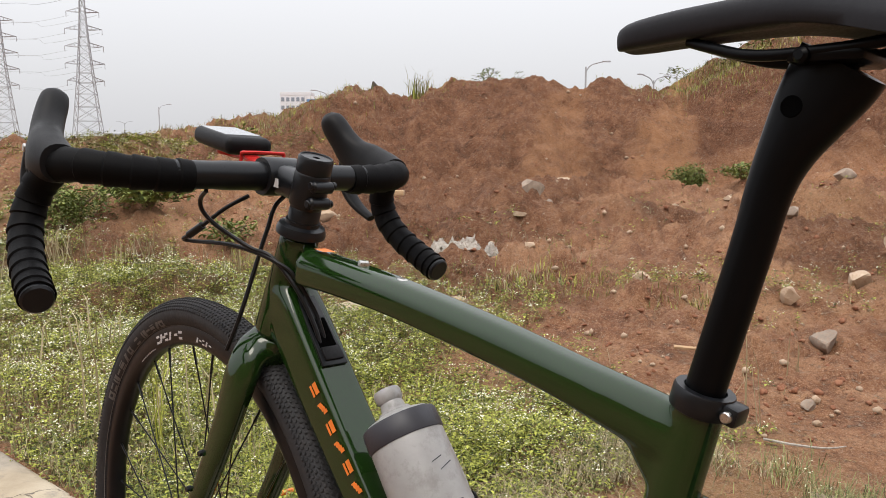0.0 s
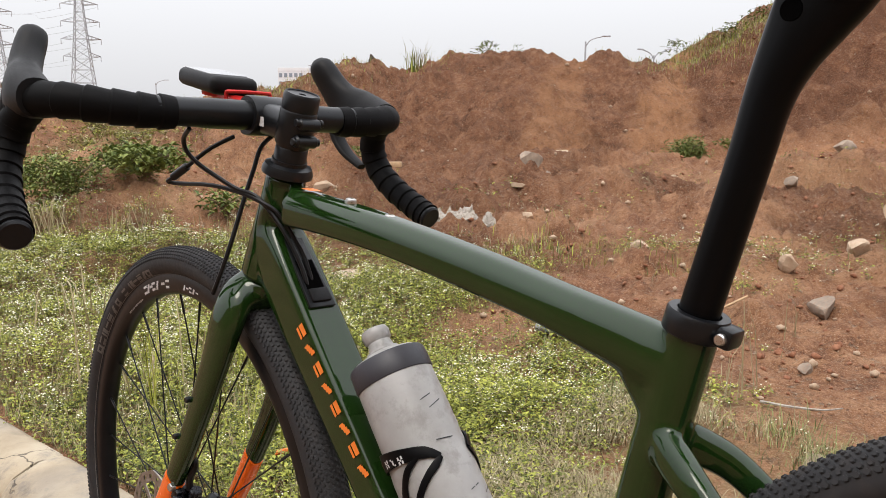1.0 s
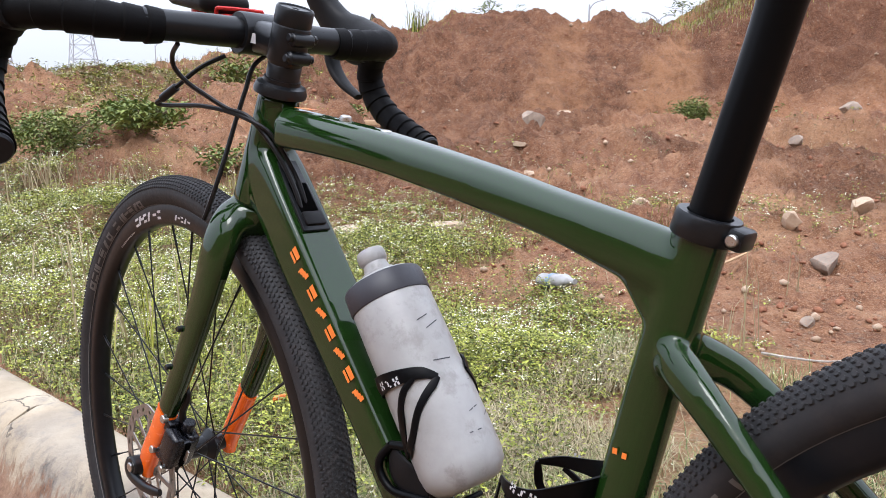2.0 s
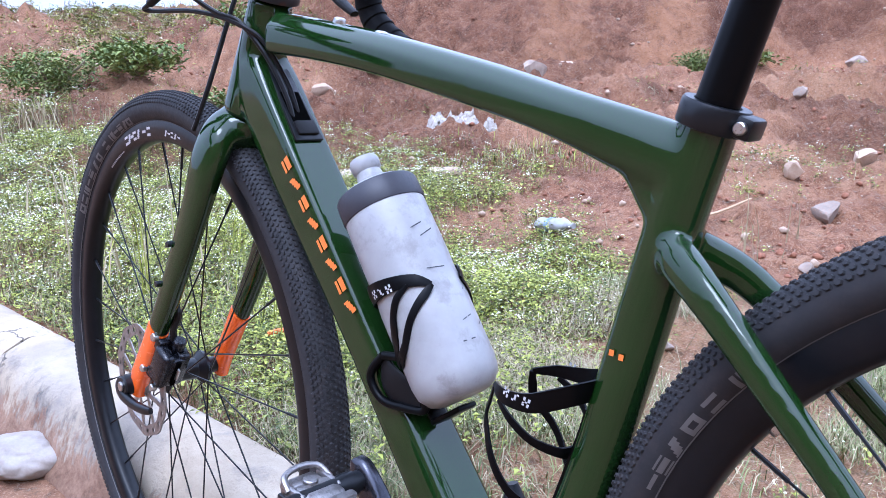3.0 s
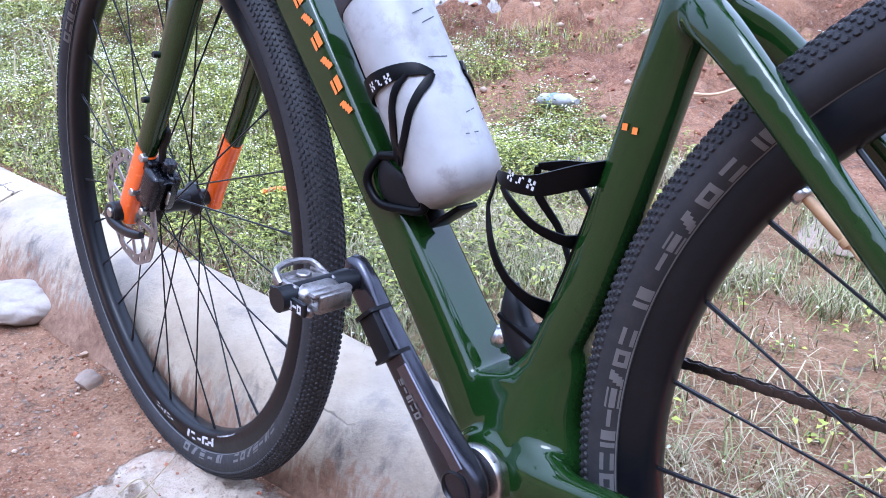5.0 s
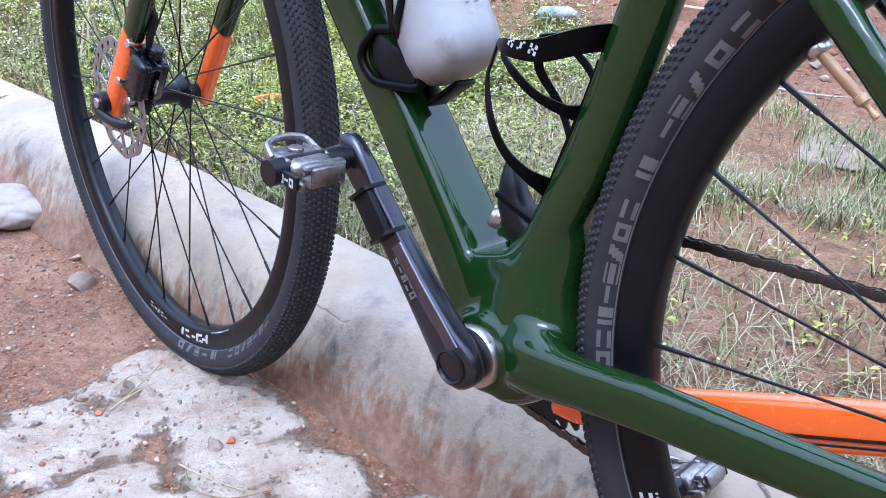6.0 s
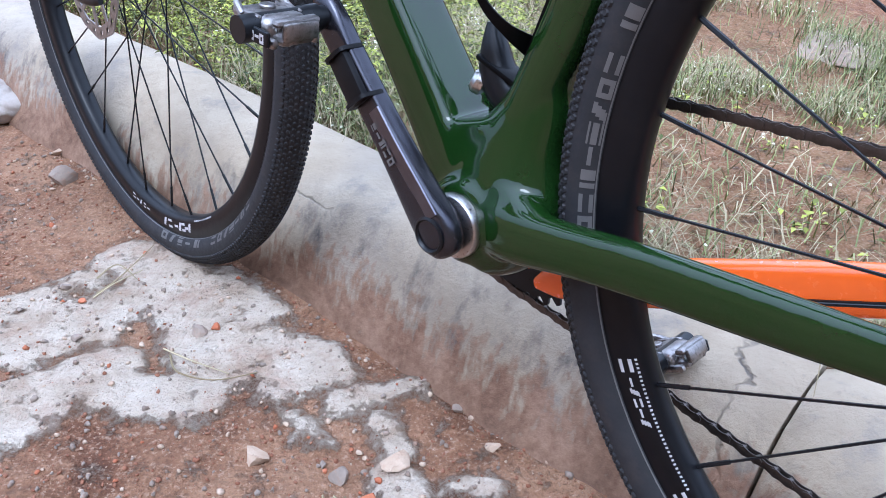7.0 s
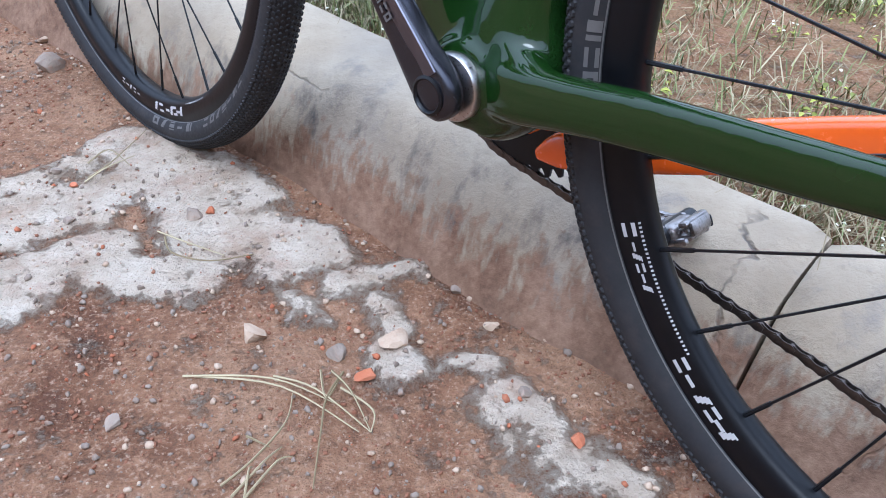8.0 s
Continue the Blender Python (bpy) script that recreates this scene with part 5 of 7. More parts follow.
def build_crank(sign):
    """A crank arm from the axle to the pedal eye; sign 1 is the left one, up and ahead, -1 the right one."""
    c, eye = Vector((BB[0], BB[1])), Vector((0.1155, 0.1330))
    def at(f):
        p = c + eye * f * sign
        return p.x, p.y
    rows = [(*at(-0.115), 0.062 * sign, 0.003, 0.004, 2.2), (*at(-0.10), 0.062 * sign, 0.008, 0.0115, 2.4), (*at(-0.05), 0.062 * sign, 0.0105, 0.0180, 2.8), (*at(0.03), 0.062 * sign, 0.011, 0.0198, 3.2), (*at(0.16), 0.064 * sign, 0.0100, 0.0165, 4.5), (*at(0.45), 0.067 * sign, 0.0085, 0.0128, 5.5), (*at(0.80), 0.070 * sign, 0.0080, 0.0115, 5.5), (*at(0.97), 0.071 * sign, 0.0082, 0.0135, 3), (*at(1.06), 0.071 * sign, 0.0078, 0.0112, 2.4), (*at(1.10), 0.071 * sign, 0.006, 0.0050, 2.2)]
    crank = part("crank_arm", sweep(bmesh.new(), rows, 24, 5), CRANK_GREY, bicycle, "dark grey alloy crank arm")
    if sign > 0:
        m = Matrix.Translation(V(*BB, 0.0)) @ ALONG_W
        part("bearing_cup", lathe(bmesh.new(), [(0.012, 0.040), (0.0245, 0.040), (0.0252, 0.042), (0.0252, 0.0495), (0.0240, 0.0512), (0.020, 0.052), (0.012, 0.052)], m, 40, caps=False), STEEL, bicycle, "bright steel bearing cup")
        bm = lathe(bmesh.new(), [(0.0135, 0.0715), (0.0145, 0.0735), (0.0125, 0.0745), (0.0115, 0.0735), (0.0108, 0.069), (0.0070, 0.0685), (0.0068, 0.066), (0, 0.066)], m, 32, caps=False)
        part("crank_bolt", bm, BLACK_ALLOY, crank)
        # highlight on the bevelled edge, laid on as a thin lighter strip
        rows = [(at(f)[0] - 0.754 * o, at(f)[1] + 0.655 * o, w, 0.0012, 0.0062, 4.0) for f, o, w in ((0.06, 0.0105, 0.0722), (0.20, 0.0090, 0.0732), (0.38, 0.0070, 0.0748), (0.56, 0.0055, 0.0756))]
        part("bevel", sweep(bmesh.new(), rows, 10, 4), CRANK_HIGHLIGHT, crank, "silver strip painted as the highlight on the bevelled edge")
        # sensor strapped to the arm
        u, v = at(0.72)
        mm = axis_frame(V(u, v, 0.0805), (0, 1, 0), (0.655, 0, 0.754))
        part("cadence_sensor", block(bmesh.new(), mm, (0.040, 0.021, 0.007), 0.0028), HOOD, crank, "black strapped-on cadence sensor")
        for f in (0.62, 0.83):
            u, v = at(f)
            bm = sweep(bmesh.new(), [(u - 0.0012, v - 0.0014, 0.0745, 0.0122, 0.0128, 4.5), (u + 0.0008, v + 0.0009, 0.0745, 0.0122, 0.0128, 4.5)], 20, 1)
            part("strap", bm, HOOD, crank)
        for k in range(5):
            u, v = at(0.34 + 0.04 * k)
            mark("print", MARKS[k], lambda a, b: V(u + 0.655 * 0.005 * (a - 0.5) + 0.754 * 0.008 * (b - 0.5), v + 0.754 * 0.005 * (a - 0.5) - 0.655 * 0.008 * (b - 0.5), 0.0768), GREY_PRINT, crank)
    return crank


def build_pedal(sign):
    p = Vector((BB[0] + 0.1155 * sign, BB[1] + 0.1330 * sign))
    def P(du, dv, w):
        return V(p.x + du, p.y + dv, w * sign)
    bm = lathe(bmesh.new(), [(0, 0.078), (0.0085, 0.078), (0.0085, 0.084), (0.0105, 0.085), (0.0105, 0.096), (0.0095, 0.104), (0.0095, 0.150), (0, 0.150)], Matrix.Translation(V(p.x, p.y)) @ (ALONG_W if sign > 0 else Matrix.Rotation(math.pi / 2, 4, "X")), 24)
    pedal = part("pedal", bm, BLACK_ALLOY, bicycle, "worn silver clipless pedal")
    tilt = 0.06 if sign > 0 else -0.55
    c, s = math.cos(tilt), math.sin(tilt)
    m = Matrix((Vector((c, 0, s)), Vector((0, sign, 0)), Vector((-s, 0, c)))).transposed().to_4x4()
    m.translation = P(0, 0, 0.0164)
    m = m @ Matrix.Diagonal((0.76, 0.82, 0.74, 1))
    def Q(a, b, w):
        q = m @ Vector((a, w, b))
        return (q.x, q.z, q.y)
    # waisted body with a cleat seat on each face
    body = block(bmesh.new(), m @ Matrix.Translation((0, 0.125, 0)), (0.040, 0.046, 0.024), 0.007, 3)
    part("body", body, PEDAL_SILVER, pedal, "scuffed silver pedal body")
    for e in (1, -1):
        part("cleat_seat", block(bmesh.new(), m @ Matrix.Translation((0.020 * e, 0.125, 0.006 * e)), (0.030, 0.034, 0.010), 0.004, 2), PEDAL_SILVER, pedal)
        for w in (0.104, 0.146):
            part("side_rail", block(bmesh.new(), m @ Matrix.Translation((0.012 * e, w, 0.008 * e)), (0.040, 0.0075, 0.010), 0.003, 2), PEDAL_SILVER, pedal)
        part("adjuster", disc(bmesh.new(), m @ Vector((0.014 * e, 0.125, 0.0135 * e)), m.to_3x3() @ Vector((0, 0, 1)), 0.006, 0.003, 14), PEDAL_SILVER, pedal)
    for e in (1, -1):
        bm = pipe(bmesh.new(), [Q(0.014 * e, 0.008 * e, 0.101), Q(0.028 * e, 0.015 * e, 0.104), Q(0.033 * e, 0.018 * e, 0.112), Q(0.035 * e, 0.019 * e, 0.125), Q(0.033 * e, 0.018 * e, 0.138), Q(0.028 * e, 0.015 * e, 0.146), Q(0.014 * e, 0.008 * e, 0.149)], 0.0028, 8, 5)
        if e > 0:
            part("bail", bm, PEDAL_SILVER, pedal, "bright steel bail")
        else:
            bm.free()
        bm = bmesh.new()
        block(bm, m @ Matrix.Translation((-0.030 * e, 0.125, 0.011 * e)), (0.012, 0.044, 0.008), 0.003)
        block(bm, m @ Matrix.Translation((-0.037 * e, 0.125, 0.004 * e)), (0.007, 0.036, 0.018), 0.003)
        part("binding", bm, PEDAL_SILVER, pedal, "worn steel binding claw")
        bm = pipe(bmesh.new(), [(lambda q: (q.x, q.z, q.y))(m @ Vector((-0.024 * e + 0.0045 * math.cos(0.9 * k), 0.108 + 0.0011 * k, 0.001 * e + 0.0045 * math.sin(0.9 * k)))) for k in range(32)], 0.0010, 6, 1)
        part("spring", bm, STEEL, pedal)
    plate = part("end_plate", block(bmesh.new(), m @ Matrix.Translation((-0.004, 0.1535, -0.002)), (0.058, 0.005, 0.015), 0.002), BLACK_ALLOY, pedal, "black end plate with white marks")
    for k in range(7):
        mark("print", MARKS[(k * 3) % len(MARKS)], lambda a, b: m @ Vector((-0.029 + 0.0072 * (k + 0.85 * a), 0.1564, -0.0065 + 0.009 * b)), WHITE_PRINT, plate)
    return pedal


for sign in (1, -1):
    build_crank(sign)
    build_pedal(sign)


def build_chain():
    # toothed ring
    n, w = 46, -0.045
    bm = bmesh.new()
    rings = []
    for off in (w + 0.0015, w - 0.0015):
        ring = []
        for k in range(n * 4):
            r = 0.0975 if k % 4 in (0, 1) else 0.0905
            a = 2 * math.pi * k / (n * 4)
            ring.append((bm.verts.new(V(BB[0] + 0.056 * math.cos(a), BB[1] + 0.056 * math.sin(a), off)), bm.verts.new(V(BB[0] + r * math.cos(a), BB[1] + r * math.sin(a), off))))
        rings.append(ring)
    m = n * 4
    for k in range(m):
        q = (k + 1) % m
        for ring in rings:
            bm.faces.new((ring[k][0], ring[q][0], ring[q][1], ring[k][1]))
        for e in (0, 1):
            bm.faces.new((rings[0][k][e], rings[0][q][e], rings[1][q][e], rings[1][k][e]))
    ringob = part("chainring", bm, BLACK_ALLOY, bicycle, "black toothed chainring")
    for k in range(4):
        a = math.pi / 4 + k * math.pi / 2
        part("spider_arm", sweep(bmesh.new(), [(BB[0] + 0.015 * math.cos(a), BB[1] + 0.015 * math.sin(a), w - 0.008, 0.004, 0.011, 3), (BB[0] + 0.080 * math.cos(a), BB[1] + 0.080 * math.sin(a), w - 0.003, 0.003, 0.008, 3)], 14, 1), BLACK_ALLOY, ringob)
    # chain: upper run, round the ring, lower run to the derailleur
    path = [(0.0, 0.046), (0.15, 0.037), (0.30, 0.027), (BB[0], BB[1] + 0.094)]
    for k in range(1, 13):
        a = math.pi / 2 - math.pi * k / 12.5
        path.append((BB[0] + 0.094 * math.cos(a), BB[1] + 0.094 * math.sin(a)))
    path += [(0.36, -0.181), (0.26, -0.195), (0.17, -0.207), (0.06, -0.226), (-0.02, -0.235)]
    pts = np.array(path)
    seglen = np.r_[0, np.cumsum(np.hypot(*np.diff(pts, axis=0).T))]
    total, pitch = seglen[-1], 0.0127
    bm = bmesh.new()
    for k in range(int(total / pitch)):
        s0, s1 = k * pitch, (k + 1) * pitch
        a = np.array([np.interp(s0, seglen, pts[:, i]) for i in (0, 1)])
        b = np.array([np.interp(s1, seglen, pts[:, i]) for i in (0, 1)])
        mid, d = (a + b) / 2, (b - a) / np.linalg.norm(b - a)
        half = 0.0026 if k % 2 else 0.0016
        for sgn in (1, -1):
            rows = [(*(a - d * 0.003), w + half * sgn, 0.0006, 0.0022, 2.2), (*(a + d * 0.001), w + half * sgn, 0.0006, 0.0041, 2.2), (*mid, w + half * sgn, 0.0006, 0.0030, 2.2), (*(b - d * 0.001), w + half * sgn, 0.0006, 0.0041, 2.2), (*(b + d * 0.003), w + half * sgn, 0.0006, 0.0022, 2.2)]
            sweep(bm, rows, 8, 1)
        disc(bm, V(a[0], a[1], w), (0, 1, 0), 0.0032, 0.0056, 8, 0.0003)
    part("chain", bm, plain("oily_chain_steel", (0.10, 0.085, 0.075), 0.42, metal=0.9, var=0.35, scale=200), bicycle, "oily steel chain")
    # cassette behind the rear hub
    for k in range(9):
        r = 0.026 + 0.0042 * k
        off = -0.048 + 0.0030 * k
        part("sprocket", lathe(bmesh.new(), [(0.014, off - 0.0009), (r, off - 0.0009), (r, off + 0.0009), (0.014, off + 0.0009)], ALONG_W, 40), DULL_STEEL, bicycle)
    # front derailleur mount at the foot of the seat tube and its bolt
    bm = sweep(bmesh.new(), [(0.430, 0.060, 0, 0.005, 0.004, 2.4), (0.4265, 0.044, 0, 0.010, 0.009, 2.5), (0.421, 0.026, 0, 0.0125, 0.0135, 2.6), (0.410, 0.013, 0, 0.013, 0.0145, 2.6), (0.392, 0.008, 0, 0.012, 0.013, 2.5)], 20, 6)
    fd = part("derailleur_clamp", bm, BLACK_ALLOY, bicycle, "black front derailleur clamp")
    part("bolt", disc(bmesh.new(), V(0.433, 0.016, 0.006), (0.75, 0.55, 0.4), 0.0095, 0.012, 20, 0.003), STEEL, fd, "round silver bolt head")


build_chain()


def build_cage(name, origin, axis, away, label, wing, arm, strut, radius):
    """A carbon bottle cage: a back plate on the tube and two wings that wrap the bottle. wing, arm, strut: rows of degrees round the bottle and height."""
    m = axis_frame(origin, axis, away)
    flip = -1 if (m.to_3x3() @ Vector((0, 1, 0))).y < 0 else 1
    def C(phi, h, r=0.0415):
        a = math.radians(phi)
        p = m @ Vector((r * math.sin(a), flip * r * math.cos(a), h))
        return (p.x, p.z, p.y)
    bm = bmesh.new()
    rows = [(*C(-90, h, 0.0385 + e), 0.010, 0.0025, 3) for h, e in ((-0.004, 0), (0.02, 0.001), (0.06, 0.001), (0.10, 0.001), (0.125, 0))]
    sweep(bm, rows, 12, 4)
    block(bm, m @ Matrix.Translation((-0.020, 0, -0.004)), (0.040, 0.022, 0.005), 0.002)
    cage = part(name, bm, CARBON, bicycle, label)
    for side in (1, -1):
        def W(phi, h):
            a = phi if side > 0 else 180 - phi
            return C(a, h, radius)
        axis_dir = (m.to_3x3() @ Vector((0, 0, 1)))
        def ribbon(name, path, wides):
            bm = bmesh.new()
            pts, rows = catmull(path, 6), []
            for k, q in enumerate(pts):
                p = V(*q)
                t = (V(*pts[min(k + 1, len(pts) - 1)]) - V(*pts[max(k - 1, 0)])).normalized()
                radial = (p - m.translation)
                radial = (radial - axis_dir * radial.dot(axis_dir)).normalized()
                across = radial.cross(t).normalized()
                wide = float(np.interp(k / (len(pts) - 1), np.linspace(0, 1, len(wides)), wides))
                rows.append([bm.verts.new(p + across * (wide * a) + radial * (0.0015 * b)) for a, b in ((-1, -0.5), (0, -1), (1, -0.5), (1, 0.5), (0, 1), (-1, 0.5))])
            for a, b in zip(rows, rows[1:]):
                for j in range(6):
                    bm.faces.new((a[j], a[(j + 1) % 6], b[(j + 1) % 6], b[j]))
            bm.faces.new(rows[0])
            bm.faces.new(rows[-1][::-1])
            return part(name, bm, CARBON, cage)
        band = ribbon("wing", [W(*q) for q in wing], (0.010, 0.009, 0.0075, 0.0060, 0.0050, 0.0022))
        ribbon("arm", [W(*q) for q in arm], (0.0022, 0.0036, 0.0034, 0.0030, 0.0032, 0.0042, 0.008))
        ribbon("strut", [W(*q) for q in strut], (0.0020, 0.0030, 0.0030, 0.0040, 0.0075))
        for k in range(3):
            mark("print", ("101/101/010/101/101", "100/010/010/010/001", "101/101/010/101/101")[k], lambda a, b: (lambda q: (q[0], q[2], q[1]))(C((lambda f: f if side > 0 else 180 - f)(-16 + 13 * k + 8 * a), wing[2][1] - 0.0055 - 0.0016 * k + 0.0070 * b, radius + 0.0017)), WHITE_PRINT, band)
    return cage


BOTTLE_AXIS, BOTTLE_AWAY = Vector((0.589, 0, 0.808)), Vector((-0.808, 0, 0.589))
BOTTLE_FOOT = V(0.4815, 0.1135, 0.002)
down_cage = build_cage("bottle_cage", BOTTLE_FOOT, BOTTLE_AXIS, BOTTLE_AWAY, "black carbon bottle cage on the down tube",
    ((-88, 0.108), (-45, 0.111), (-10, 0.110), (21, 0.107), (47, 0.102), (64, 0.094)),
    ((64, 0.094), (54, 0.089), (40, 0.083), (23, 0.0735), (2, 0.058), (-16, 0.050), (-60, 0.045)),
    ((36, 0.101), (18, 0.095), (4, 0.085), (-7, 0.072), (-40, 0.050)), 0.0392)
# the cage's moulded side loop beside the tube
side = [(0.5556, 0.1393, 0.028), (0.566, 0.125, 0.031), (0.5659, 0.1130, 0.032), (0.552, 0.1005, 0.031), (0.530, 0.100, 0.028), (0.507, 0.1035, 0.024), (0.512, 0.120, 0.024), (0.530, 0.140, 0.025), (0.5556, 0.1393, 0.028)]
part("side_loop", pipe(bmesh.new(), side, 0.0038, 10, 5, caps=False), CARBON, down_cage)
part("side_web", sweep(bmesh.new(), [(0.555, 0.136, 0.026, 0.002, 0.004, 2.6), (0.545, 0.120, 0.027, 0.0026, 0.015, 2.8), (0.530, 0.110, 0.025, 0.0026, 0.014, 2.8), (0.512, 0.106, 0.023, 0.002, 0.004, 2.6)], 14, 4), HOOD, down_cage)
build_cage("bottle_cage", V(0.432, 0.040, 0.002), Vector((-0.298, 0, 0.954)), Vector((0.954, 0, 0.298)), "empty black carbon bottle cage on the seat tube",
    ((-88, 0.141), (-55, 0.137), (-20, 0.122), (5, 0.114), (28, 0.109), (55, 0.104)),
    ((55, 0.104), (50, 0.092), (41, 0.079), (8, 0.0615), (-19, 0.0465), (-47, 0.036), (-85, 0.024)),
    ((24, 0.104), (0, 0.0995), (-29, 0.0925), (-62, 0.0875), (-88, 0.086)), 0.0392)

# frame marks: orange blocks on the down tube, two on the seat tube, faint ones on the top tube, the badge and the bolts
def frame_marks():
    d, nrm = Vector((0.636, 0, 0.772)), Vector((0.772, 0, -0.636))
    for k in range(8):
        c = V(0.6985, 0.2908, 0.0257) - d * (0.0218 * k) + nrm * 0.002
        mark("decal", MARKS[(k * 3 + 2) % len(MARKS)], lambda a, b: c + nrm * (0.0062 * (1 - 2 * a)) + d * (0.0064 * (1 - 2 * b)) + Vector((0, 0.0010, 0)), DECAL_ORANGE, frame_mesh)
    for c in (V(0.3375, 0.1965, 0.0176), V(0.3300, 0.1950, 0.0176)):
        vv = [tuple(c + Vector((a, 0.0004, b))) for a, b in ((-0.0018, -0.0020), (0.0020, -0.0020), (0.0016, 0.0024), (-0.0022, 0.0024))]
        pydata("decal", vv, [(0, 1, 2, 3)], DECAL_ORANGE, frame_mesh, "small orange marks on the seat tube")
    for k in range(9):
        u = 0.485 - 0.0115 * k
        v = 0.3705 + (u - 0.48) * 0.225 + 0.0164
        vv = [tuple(V(u + a, v + a * 0.225, w)) for a, w in ((-0.0028, -0.0022), (0.0028, -0.0022), (0.0028, 0.0022), (-0.0028, 0.0022))]
        pydata("decal", vv, [(0, 1, 2, 3)], TAN_PRINT, frame_mesh, "faint tan marks on the top tube")
    vv = [tuple(V(0.715 + a, 0.4305 + a * 0.1, w)) for a, w in ((-0.012, -0.004), (0.012, -0.008), (0.014, 0.006), (-0.004, 0.009))]
    pydata("decal", vv, [(0, 1, 2, 3)], DECAL_ORANGE, frame_mesh)
    for u, v in ((0.6549, 0.4205), (0.5977, 0.4075)):
        bm = lathe(bmesh.new(), [(0, -0.004), (0.0058, -0.004), (0.0060, 0.001), (0.0050, 0.0032), (0.0030, 0.004), (0.0026, 0.0022), (0, 0.0022)], axis_frame(V(u, v), (-0.2, 0, 0.98), (1, 0, 0)), 20)
        part("bolt", bm, STEEL, frame_mesh, "silver top tube bolt")


frame_marks()


def build_bottle():
    bottle = tagged(new("water_bottle"), "dusty frosted plastic water bottle in the down tube cage", "bottle")
    bottle.matrix_world = BIKE @ axis_frame(BOTTLE_FOOT, BOTTLE_AXIS, BOTTLE_AWAY)
    prof = [(0.0, 0.004), (0.022, 0.003), (0.029, 0.006), (0.0360, 0.015), (0.0378, 0.026), (0.0380, 0.090), (0.0372, 0.104), (0.0366, 0.112), (0.0372, 0.121), (0.0370, 0.150), (0.0366, 0.176), (0.0355, 0.181), (0.0330, 0.184), (0.0, 0.184)]
    body = part("body", lathe(bmesh.new(), prof, Matrix(), 64), FROSTED, bottle, "frosted clear plastic body with scratches")
    band = part("cap_band", lathe(bmesh.new(), [(0.030, 0.1765), (0.0372, 0.1770), (0.0379, 0.179), (0.0374, 0.1965), (0.0358, 0.199), (0.030, 0.200), (0.0, 0.200)], Matrix(), 64, caps=False), GREY_BAND, bottle, "dark grey rubber cap ring")
    part("cap", lathe(bmesh.new(), [(0.0345, 0.1985), (0.031, 0.2015), (0.022, 0.2045), (0.0165, 0.2065), (0.0155, 0.209), (0, 0.209)], Matrix(), 48, caps=False), FROSTED, bottle)
    part("nozzle", lathe(bmesh.new(), [(0.0125, 0.207), (0.0120, 0.2135), (0.0110, 0.2175), (0.0132, 0.2200), (0.0138, 0.2270), (0.0125, 0.2305), (0.004, 0.2315), (0.0035, 0.229), (0, 0.229)], Matrix(), 40, caps=False), FROSTED, bottle, "clear drinking nozzle")
    rng = random.Random(4)
    for k in range(11):
        phi, h = rng.uniform(0.2, 1.9), rng.uniform(0.03, 0.165)
        ln, tilt = rng.uniform(0.004, 0.018), rng.uniform(-0.5, 0.2)
        vv = []
        for a, b in ((-0.5, -0.0006), (0.5, -0.0003), (0.5, 0.0006), (-0.5, 0.0004)):
            p = phi + a * ln * math.cos(tilt) / 0.0366
            z = h + a * ln * math.sin(tilt) + b
            vv.append((0.0383 * math.sin(p), 0.0383 * math.cos(p), z))
        pydata("scratch", vv, [(0, 1, 2, 3)], GREY_BAND, body)


build_bottle()

# ---- weeds, grass and bushes ----
rs = np.random.RandomState(7)


def on_ground(x, y):
    return np.stack([x, y, ground_height(x, y)], -1)


def leaves(roots, length, width, yaw, pitch, fold=0.25):
    """Folded leaf blades: four corners each, two triangles."""
    d = np.stack([np.cos(yaw) * np.cos(pitch), np.sin(yaw) * np.cos(pitch), np.sin(pitch)], -1)
    side = np.stack([-np.sin(yaw), np.cos(yaw), np.zeros_like(yaw)], -1)
    up = np.cross(d, side)
    mid = roots + d * (length * 0.5)[:, None]
    a = mid + side * (width * 0.5)[:, None] + up * (width * fold)[:, None]
    b = mid - side * (width * 0.5)[:, None] + up * (width * fold)[:, None]
    tip = roots + d * length[:, None] - np.array([0, 0, 1.0]) * (length * 0.10)[:, None]
    verts = np.stack([roots, a, tip, b], 1).reshape(-1, 3)
    k = np.arange(len(roots))[:, None] * 4
    return verts, np.concatenate([k + [0, 1, 2], k + [0, 2, 3]])


def blades(roots, length, width, yaw, bend):
    """Grass blades that arch over: a quad and a tip."""
    d = np.stack([np.cos(yaw), np.sin(yaw), np.zeros_like(yaw)], -1)
    side = np.stack([-np.sin(yaw), np.cos(yaw), np.zeros_like(yaw)], -1)
    z = np.array([0, 0, 1.0])
    p1 = roots + d * (length * bend * 0.35)[:, None] + z * (length * 0.62)[:, None]
    p2 = roots + d * (length * bend)[:, None] + z * (length * (1.0 - 0.45 * bend))[:, None]
    w = (width * 0.5)[:, None]
    verts = np.stack([roots - side * w, roots + side * w, p1 + side * w * 0.7, p1 - side * w * 0.7, p2], 1).reshape(-1, 3)
    k = np.arange(len(roots))[:, None] * 5
    return verts, np.concatenate([k + [0, 1, 2], k + [0, 2, 3], k + [3, 2, 4]])


